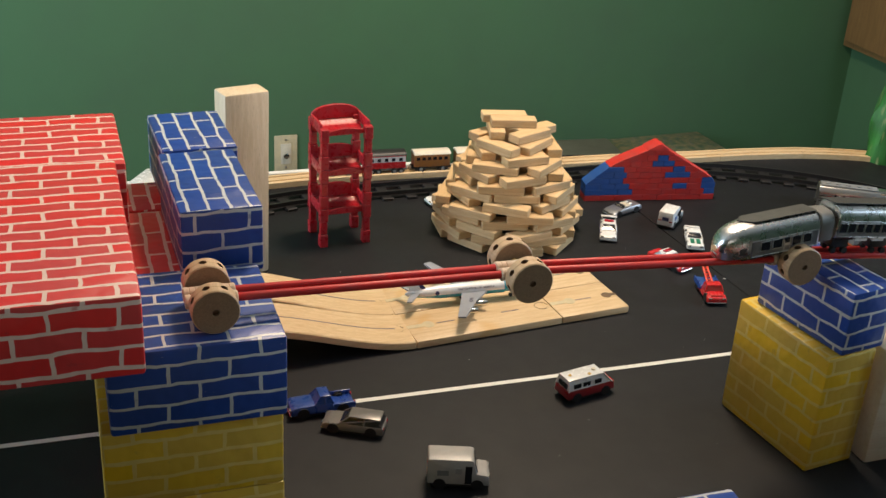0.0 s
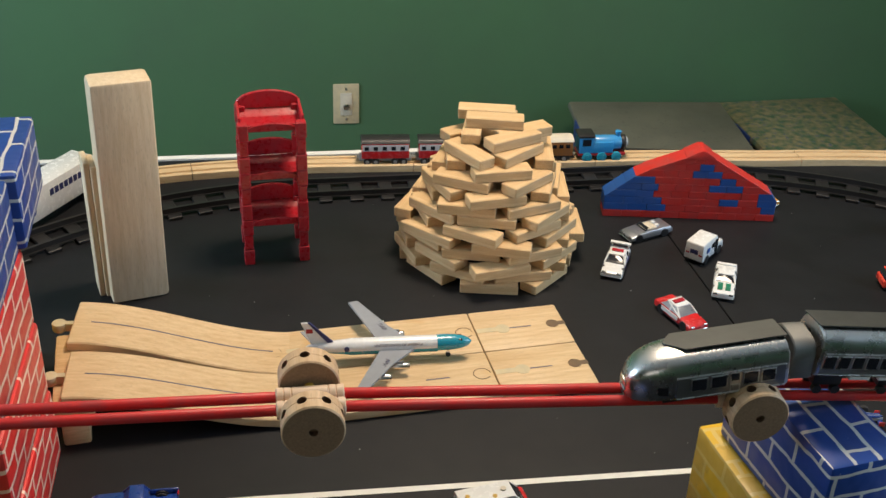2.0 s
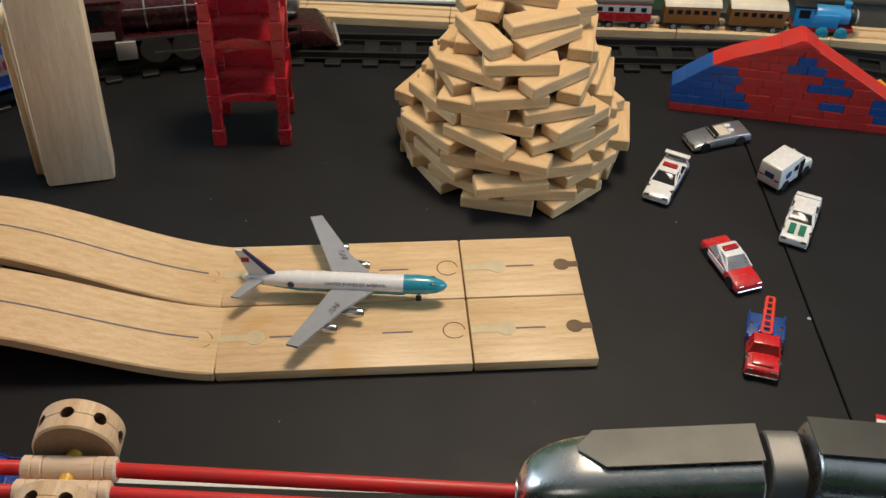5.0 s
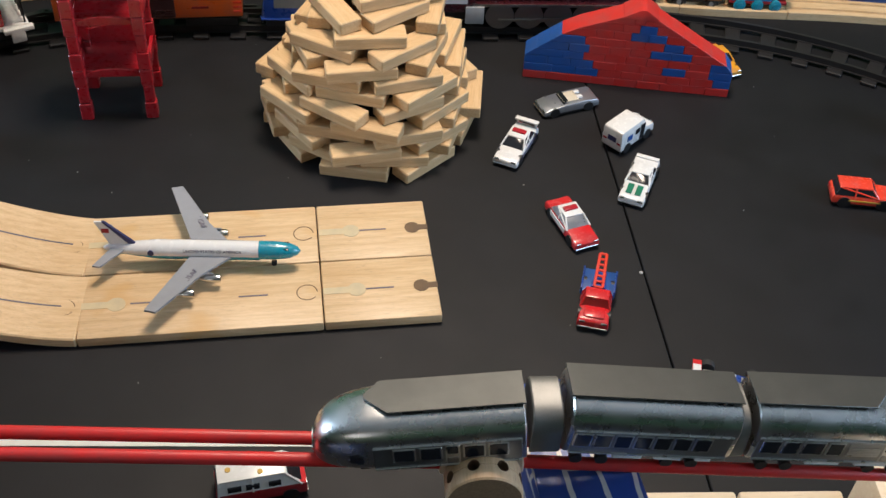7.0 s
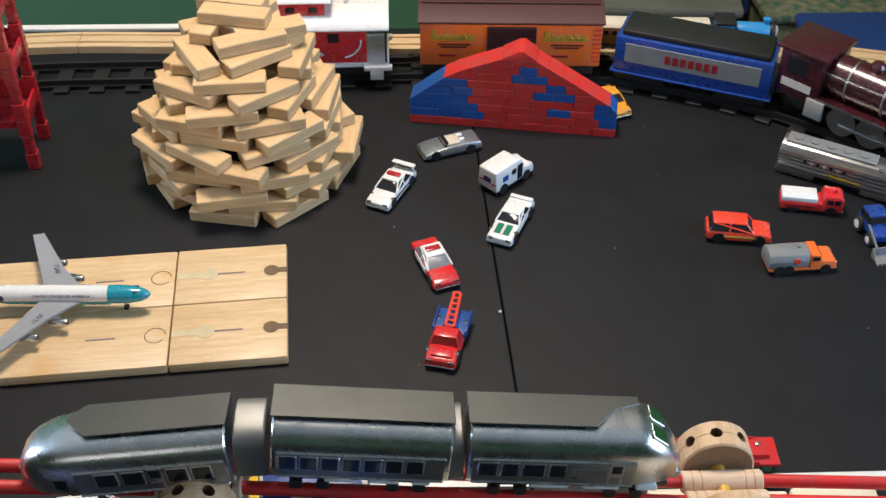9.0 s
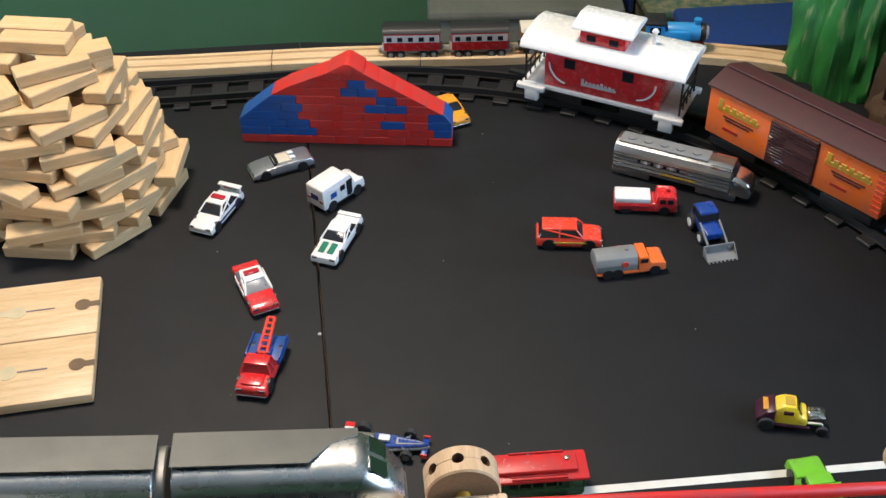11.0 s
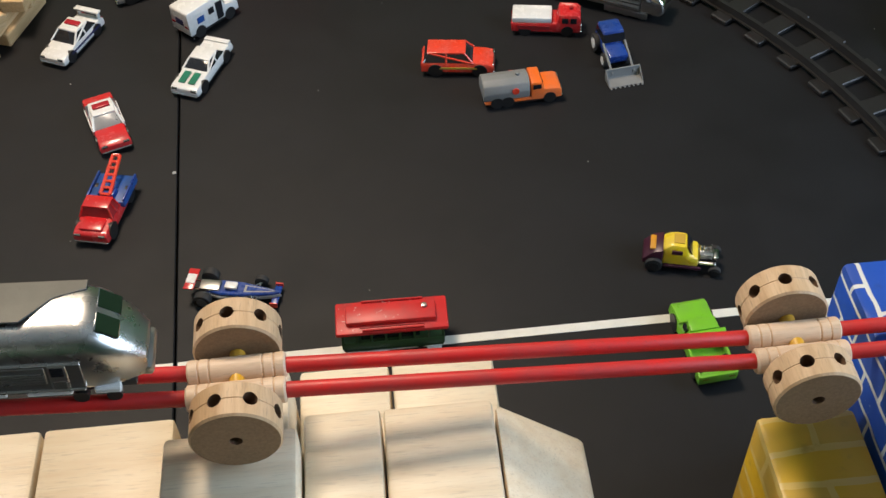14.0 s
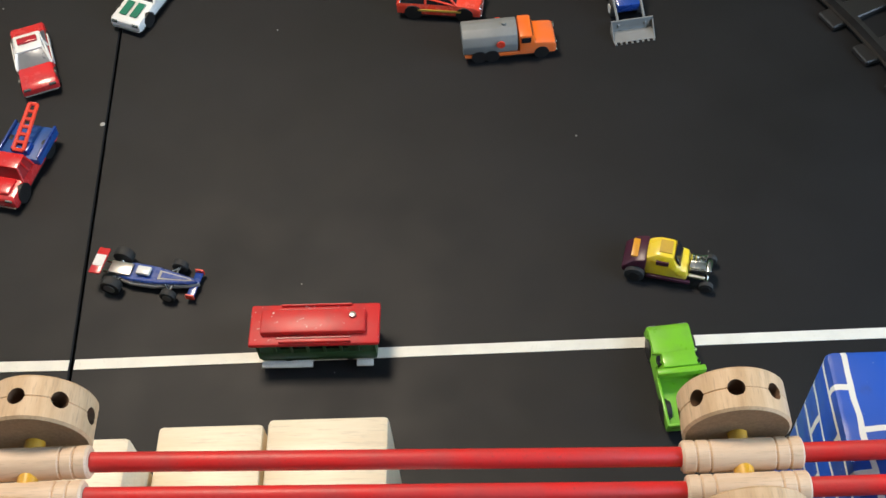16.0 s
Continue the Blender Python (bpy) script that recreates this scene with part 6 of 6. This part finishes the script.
for s in (-1, 1):
    part("wing_end", boxed(0.033, 0.0395, *sorted((s * 0.0108, s * 0.0120)), 0.0030, 0.0080), RED_ORANGE, c)
wheels(c, 1.0, 0.036, (-0.025,), 0.0076, DULL_CHROME, 0.0072)
wheels(c, 1.0, 0.034, (0.020,), 0.0060, DULL_CHROME, 0.0052)
for x in (-0.025, 0.020):
    part("axle", cyl(bmesh.new(), (x, -0.013, 0.0068), (x, 0.013, 0.0068), 0.0009, seg=8), DULL_CHROME, c)

# tram
c = thing("toy_tram", pose(1.2665, 0.8215, 0.0003, 0, 0, -0.5), "dark green toy tram with a scratched red roof", "toy tram")
part("floor_plate", boxed(-0.041, 0.041, -0.012, 0.012, 0.003, 0.008, 0.001), DARK_GREEN, c)
part("lower_body", boxed(-0.042, 0.042, -0.0135, 0.0135, 0.007, 0.016, 0.0012), DARK_GREEN, c)
for k in range(8):
    for s in (-1, 1):
        xx = -0.0405 + 0.0116 * k
        part("post", boxed(xx - 0.001, xx + 0.001, *sorted((s * 0.0118, s * 0.0132)), 0.016, 0.0285), DARK_GREEN, c)
part("saloon", boxed(-0.026, 0.022, -0.0105, 0.0105, 0.0155, 0.0280, 0.001), DARK_GLASS, c)
part("roof", boxed(-0.0455, 0.0455, -0.0165, 0.0165, 0.0282, 0.0325, 0.0018), WORN_RED, c, "red painted roof with worn edges")
cl = part("clerestory", boxed(-0.037, 0.036, -0.0095, 0.0095, 0.0325, 0.0375, 0.0016), WORN_RED, c)
for s in (-1, 1):
    part("roof_rail", boxed(-0.024, 0.026, *sorted((s * 0.0140, s * 0.0155)), 0.0320, 0.0345, 0.0005, 1), WORN_RED, c)
part("roof_knob", cyl(bmesh.new(), (0.027, 0.003, 0.037), (0.027, 0.003, 0.0392), 0.0026, seg=12, bevel=0.0006), DULL_CHROME, c)
for s in (-1, 1):
    part("roof_slot", boxed(-0.026, 0.026, *sorted((s * 0.0108, s * 0.0118)), 0.0322, 0.0333), DARK_RED, cl)
for a, b in ((-0.040, -0.004), (0.027, 0.039)):
    part("side_step", boxed(a, b, -0.0185, -0.0135, 0.0035, 0.0055, 0.0006), WHITE_CAR, c)
wheel_set(c, (-0.022, 0.022), 0.0046, 0.018, 0.0, BLACK_PLASTIC, BLACK_PLASTIC, 0.004)

# yellow and purple hot rod
c = thing("hot_rod", pose(1.5210, 0.8775, 0.0001, 0, 0, -15), "yellow and purple toy hot rod with chrome engine", "toy car", "toy cars")
part("cabin", prism(bmesh.new(), [(-0.018, 0.006), (0.014, 0.006), (0.013, 0.017), (0.006, 0.0185), (0.002, 0.0285), (-0.010, 0.0290), (-0.018, 0.024)], -0.0115, 0.0115, 0.0030, 0.0026, (0.016, 0.029)), YELLOW_CAR, c)
part("boot", prism(bmesh.new(), [(-0.034, 0.006), (-0.017, 0.006), (-0.017, 0.024), (-0.026, 0.021), (-0.034, 0.012)], -0.0118, 0.0118, 0.0018), PURPLE, c, "purple tail")
part("boot_panel", boxed(-0.0285, -0.0235, -0.008, 0.008, 0.0200, 0.0222, 0.0006), AMBER_CAR, c)
for s in (-1, 1):
    part("window", boxed(-0.010, -0.001, *sorted((s * 0.0098, s * 0.0112)), 0.0200, 0.0240), PURPLE, c)
    part("sill", boxed(-0.016, 0.016, *sorted((s * 0.011, s * 0.0135)), 0.0055, 0.0085, 0.0006), PURPLE, c)
    part("exhaust", cyl(bmesh.new(), (0.012, s * 0.0075, 0.009), (0.026, s * 0.0095, 0.0115), 0.0017, seg=8), CHROME, c)
part("windscreen", prism(bmesh.new(), [(0.0066, 0.0190), (0.0076, 0.0190), (0.0034, 0.0280), (0.0024, 0.0280)], -0.008, 0.008), DARK_GLASS, c)
part("roof_flames", boxed(-0.009, 0.000, -0.0055, 0.0055, 0.0286, 0.0295), GOLD_INK, c)
eng = boxed(0.014, 0.026, -0.005, 0.005, 0.008, 0.015, 0.001)
for k in range(4):
    for s in (-1, 1):
        part("engine_pipe", cyl(bmesh.new(), (0.015 + 0.003 * k, s * 0.003, 0.0145), (0.015 + 0.003 * k, s * 0.005, 0.0185), 0.0013, seg=8), CHROME, c)
part("engine", eng, CHROME, c, "chrome engine")
part("grille", boxed(0.026, 0.030, -0.0055, 0.0055, 0.005, 0.0155, 0.001), CHROME, c)
part("axle", cyl(bmesh.new(), (0.028, -0.014, 0.0055), (0.028, 0.014, 0.0055), 0.0012, seg=8), CHROME, c)
wheels(c, 1.0, 0.032, (-0.024,), 0.0074, BLACK_PLASTIC, 0.008)
wheels(c, 1.0, 0.030, (0.028,), 0.0052, BLACK_PLASTIC, 0.004)

# lime pickup
c = car("pickup_truck", "lime green toy pickup with an open bed", 1.515, 0.784, 95, 0.078, 0.032, 0.026, [(-0.5, 0.14), (0.5, 0.12), (0.5, 0.5), (0.44, 0.60), (0.18, 0.64), (-0.02, 0.64), (-0.02, 0.26), (-0.5, 0.26)], [(-0.02, 0.6), (0.20, 0.6), (0.12, 1.0), (0.0, 1.0)], GREEN_CAR, GREEN_CAR, glass=GREEN_CAR, r=0.0068)
for s in (-1, 1):
    part("bed_side", boxed(-0.039, -0.001, *sorted((s * 0.0140, s * 0.0160)), 0.008, 0.0165, 0.0006), GREEN_CAR, c)
    part("side_window", boxed(0.003, 0.010, *sorted((s * 0.0118, s * 0.0142)), 0.0185, 0.0235), DARK_GLASS, c)
part("tailgate", boxed(-0.0395, -0.0375, -0.015, 0.015, 0.008, 0.0165, 0.0006), GREEN_CAR, c)
part("visor", boxed(-0.006, -0.0015, -0.0165, 0.0165, 0.0205, 0.0265, 0.001), GREEN_CAR, c)

# red and white ambulance
c = car("ambulance", "white toy ambulance with a red lower body", 0.676, 0.768, 11, 0.080, 0.034, 0.034, [(-0.5, 0.1), (0.5, 0.1), (0.5, 0.45), (0.47, 0.52), (-0.5, 0.52)], [(-0.48, 0.5), (0.44, 0.5), (0.26, 1.0), (-0.46, 1.0)], DARK_RED, WHITE_CAR, glass=WHITE_CAR, r=0.0064)
part("windscreen", prism(bmesh.new(), [(0.0345, 0.0190), (0.0362, 0.0190), (0.0240, 0.0315), (0.0225, 0.0315)], -0.012, 0.012), DARK_GLASS, c)
for s in (-1, 1):
    for a, b in ((-0.030, -0.018), (-0.014, -0.002), (0.006, 0.017)):
        part("window", boxed(a, b, *sorted((s * 0.0125, s * 0.0152)), 0.0215, 0.0275), DARK_GLASS, c)
part("rear_window", boxed(-0.0392, -0.0375, -0.010, 0.010, 0.021, 0.028), DARK_GLASS, c)
part("bonnet", prism(bmesh.new(), [(0.030, 0.018), (0.0395, 0.0165), (0.0395, 0.0185), (0.033, 0.0205)], -0.014, 0.014), RED_CAR, c)
part("beacon", cyl(bmesh.new(), (0.012, 0, 0.034), (0.012, 0, 0.037), 0.003, seg=12), CREAM, c)
for x, y in ((-0.028, 0), (0.000, -0.007)):
    part("roof_vent", cyl(bmesh.new(), (x, y, 0.0345), (x, y, 0.0358), 0.0026, seg=10), GOLD_INK, c)

# grey estate
car("estate_car", "silver grey toy estate car with dark windows", 0.340, 0.759, 153, 0.082, 0.033, 0.025, WAGON, WAGON_TOP, ESTATE_GREY, ESTATE_GREY, r=0.0066)
# blue pickup
c = car("pickup_truck", "dark blue toy pickup truck on the white line", 0.307, 0.812, 181, 0.088, 0.033, 0.028, [(-0.5, 0.14), (0.5, 0.12), (0.5, 0.48), (0.44, 0.58), (0.10, 0.62), (-0.14, 0.62), (-0.16, 0.34), (-0.5, 0.34)], [(-0.16, 0.58), (0.14, 0.58), (0.04, 1.0), (-0.10, 1.0)], BLUE_CAR, BLUE_CAR, glass=BLUE_CAR, r=0.0072)
for s in (-1, 1):
    part("bed_side", boxed(-0.044, -0.014, *sorted((s * 0.0145, s * 0.0165)), 0.011, 0.017, 0.0006), BLUE_CAR, c)
# warm grey step van
c = car("step_van", "pale grey toy step van with a dark doorway", 0.435, 0.619, -18, 0.076, 0.034, 0.042, [(-0.5, 0.1), (0.5, 0.08), (0.5, 0.36), (0.46, 0.46), (0.30, 0.50), (0.24, 0.96), (0.20, 1.0), (-0.48, 1.0), (-0.5, 0.95)], None, VAN_GREY, r=0.0068)
part("windscreen", prism(bmesh.new(), [(0.0228, 0.0235), (0.0240, 0.0235), (0.0200, 0.038), (0.0188, 0.038)], -0.013, 0.013), DARK_GLASS, c)
for s in (-1, 1):
    part("side_door", boxed(0.008, 0.0165, *sorted((s * 0.0158, s * 0.0172)), 0.009, 0.034), DARK_GLASS, c)
    part("side_window", boxed(-0.004, 0.004, *sorted((s * 0.0158, s * 0.0172)), 0.023, 0.031), LIGHT_GREY, c)
    part("emblem", boxed(-0.026, -0.012, *sorted((s * 0.0158, s * 0.0172)), 0.020, 0.027), GREY_PLASTIC, c)
# pale car behind the block tower
car("sedan", "white and grey toy car parked behind the block tower", 0.697, 1.455, 188, 0.074, 0.030, 0.021, SEDAN, SEDAN_TOP, WHITE_CAR, LIGHT_GREY, glass=LIGHT_GREY, r=0.006)
# amber car behind the mountain
car("sedan", "amber yellow toy car behind the brick mountain", 1.243, 1.439, -70, 0.066, 0.030, 0.022, SEDAN, SEDAN_TOP, AMBER_CAR, r=0.006)

# ---- long white trailer by the track ----
tr = thing("toy_trailer", pose(0.125, 1.485, 0.0, 0, 0, 58), "long white toy lorry trailer with dark blue lettering", "toy trailer")
part("box_body", boxed(-0.115, 0.085, -0.022, 0.022, 0.016, 0.066, 0.0015), WHITE_CAR, tr)
part("chassis", boxed(-0.11, 0.08, -0.012, 0.012, 0.008, 0.0158, 0.001), BLACK_PLASTIC, tr)
wheels(tr, 1.0, 0.044, (-0.095, -0.078, 0.06), 0.0085, LIGHT_GREY, 0.007)
for q in range(7):
    part("letter_bar", boxed(-0.020 + 0.0105 * q, -0.0125 + 0.0105 * q, -0.0228, -0.0215, 0.044, 0.054), NAVY_INK, tr)
for q, mt in ((0, BLUE_CAR), (1, COACH_BROWN)):
    part("emblem", cyl(bmesh.new(), (-0.06 - 0.02 * q, -0.0228, 0.034), (-0.06 - 0.02 * q, -0.0215, 0.034), 0.007, seg=14), mt, tr)

# ---- green tunnel hill over the wooden track ----
tun = thing("tunnel_hill", pose(1.874, 1.402, 0, 0, 0, -60), "painted green toy tunnel hill with a dark opening", "toy tunnel")


def rocky(bm, seg, rows, w, d, h, seed, squash=1.0):
    """A lumpy, steep-sided hill."""
    grid = []
    for i in range(rows + 1):
        v = i / rows
        rad = (1 - v ** 2.2) ** 0.5 if v < 1 else 0.0
        ring = []
        for k in range(seg):
            a = 2 * math.pi * k / seg
            n = noise.noise(Vector((math.cos(a) * 2.2 + seed, math.sin(a) * 2.2, v * 1.3)))
            ridge = 0.5 * abs(noise.noise(Vector((a * 3.0 + seed, 4.0, v * 0.6))))
            fine = noise.noise(Vector((math.cos(a) * 7 + seed, math.sin(a) * 7, v * 5)))
            rr = (0.80 + 0.20 * rad) * rad ** 0.22 * (1 + 0.30 * n - ridge * 0.35 + 0.10 * fine) if rad > 0 else 0.0
            ring.append(bm.verts.new((w * rr * math.cos(a), d * rr * math.sin(a), h * v * (1 + 0.1 * n))))
        grid.append(ring)
    for a, b in zip(grid, grid[1:]):
        for k in range(seg):
            bm.faces.new((a[k], a[(k + 1) % seg], b[(k + 1) % seg], b[k]))
    bmesh.ops.remove_doubles(bm, verts=bm.verts, dist=0.0005)
    return bm


for x, y, w, d, h, sd, mt in ((-0.105, -0.035, 0.075, 0.07, 0.22, 1.0, TUNNEL_PAINT), (0.135, -0.045, 0.055, 0.06, 0.16, 5.0, TUNNEL_PAINT), (0.12, 0.06, 0.075, 0.075, 0.24, 7.0, TUNNEL_PAINT), (-0.02, 0.085, 0.15, 0.075, 0.28, 9.0, TUNNEL_PAINT), (0.035, -0.035, 0.085, 0.055, 0.16, 13.0, TUNNEL_BROWN), (0.03, -0.075, 0.055, 0.035, 0.05, 17.0, TUNNEL_BROWN)):
    bm = rocky(bmesh.new(), 44, 18, w, d, h, sd)
    part("rock", bm, mt, tun, m=pose(x, y, 0))
# solid black arch in place of the dark shade inside the tunnel
arch = bmesh.new()
pts = [(-0.035, 0.0), (-0.035, 0.07)] + [(-0.035 * math.cos(a), 0.07 + 0.03 * math.sin(a)) for a in [math.pi * q / 8 for q in range(1, 8)]] + [(0.035, 0.07), (0.035, 0.0)]
prism(arch, [(x, z + 0.045) for x, z in pts], -0.012, 0.05)
part("opening", arch, BLACK_PLASTIC, tun, "black arch standing for the shaded tunnel mouth", m=pose(0.030, -0.082, 0, 0, 0, 22))
rnd = random.Random(8)
for x, y, turn in ((1.808, 1.134, 48), (1.935, 1.158, 70)):
    tree = thing("toy_hedge", pose(x, y, 0, 0, 0, turn), "bent strip of bright green plastic toy foliage", "toy hedge", "toy hedges")
    for k in range(8):
        u = k / 7
        part("leaf_cube", boxed(-0.0062, 0.0062, -0.0055, 0.0055, -0.0055, 0.0055, 0.0012, 1), GREEN_CAR, tree, m=pose(0.085 * u, 0, 0.0056 + 0.040 * math.sin(u * 2.0), 0, -35 + 45 * u, rnd.uniform(-8, 8)))
    part("stem", prism(bmesh.new(), [(0.0, 0.0002), (0.09, 0.0002), (0.086, 0.034), (0.045, 0.034), (0.0, 0.004)], -0.0016, 0.0016), GREEN_CAR, tree)

# small grey jet on the bright blue brick
jet = thing("toy_jet", pose(1.611, 0.564, 0.2172, 0, 0, 200), "small pale grey plastic toy jet on a blue brick", "toy plane")
part("fuselage", prism(bmesh.new(), [(-0.04, 0.006), (0.03, 0.004), (0.045, 0.007), (0.02, 0.014), (-0.04, 0.014)], -0.006, 0.006, 0.002), WHITE_CAR, jet)
part("wing", prism(bmesh.new(), [(-0.022, 0.007), (0.012, 0.007), (0.012, 0.0095), (-0.022, 0.0095)], -0.032, 0.032, 0.001, 0.0), WHITE_CAR, jet)
part("tail", prism(bmesh.new(), [(-0.04, 0.012), (-0.022, 0.012), (-0.036, 0.026), (-0.042, 0.026)], -0.001, 0.001), WHITE_CAR, jet)
for s in (-1, 1):
    part("wheel", cyl(bmesh.new(), (0.0, s * 0.012 - 0.002, 0.0045), (0.0, s * 0.012 + 0.002, 0.0045), 0.0045, seg=14), LIGHT_GREY, jet)

# ---- movement ----
SPEED = 0.317
STEP = 0.25


def motions():
    """The railway train runs clockwise round the loop; the wooden train creeps along the back."""
    times = [k * STEP for k in range(int(16 / STEP) + 1)]
    for ob, ahead, wheelbase in ((caboose, 0.0, 0.06), (boxcar, 0.274, 0.08), (tender, 0.530, 0.068), (loco, 0.806, 0.06)):
        rows = []
        for t in times:
            s = 0.229 + SPEED * (t - 10.5) + ahead
            xa, ya, _ = loop_at(s - wheelbase)
            xb, yb, _ = loop_at(s + wheelbase)
            rows.append((t, pose((xa + xb) / 2, (ya + yb) / 2, RAIL_Z, 0, 0, math.degrees(math.atan2(yb - ya, xb - xa)))))
        walk(ob, rows)
    for ob, behind in ((engine, 0.0), (coaches[0], 0.0885), (coaches[1], 0.178), (coaches[2], 0.273), (coaches[3], 0.368)):
        rows = []
        for k in range(17):
            x = 0.898 + 0.0617 * k - behind
            px, py, h = way_at(x)
            rows.append((float(k), pose(px, py, WAY_Z - 0.0028, 0, 0, h)))
        walk(ob, rows)


motions()
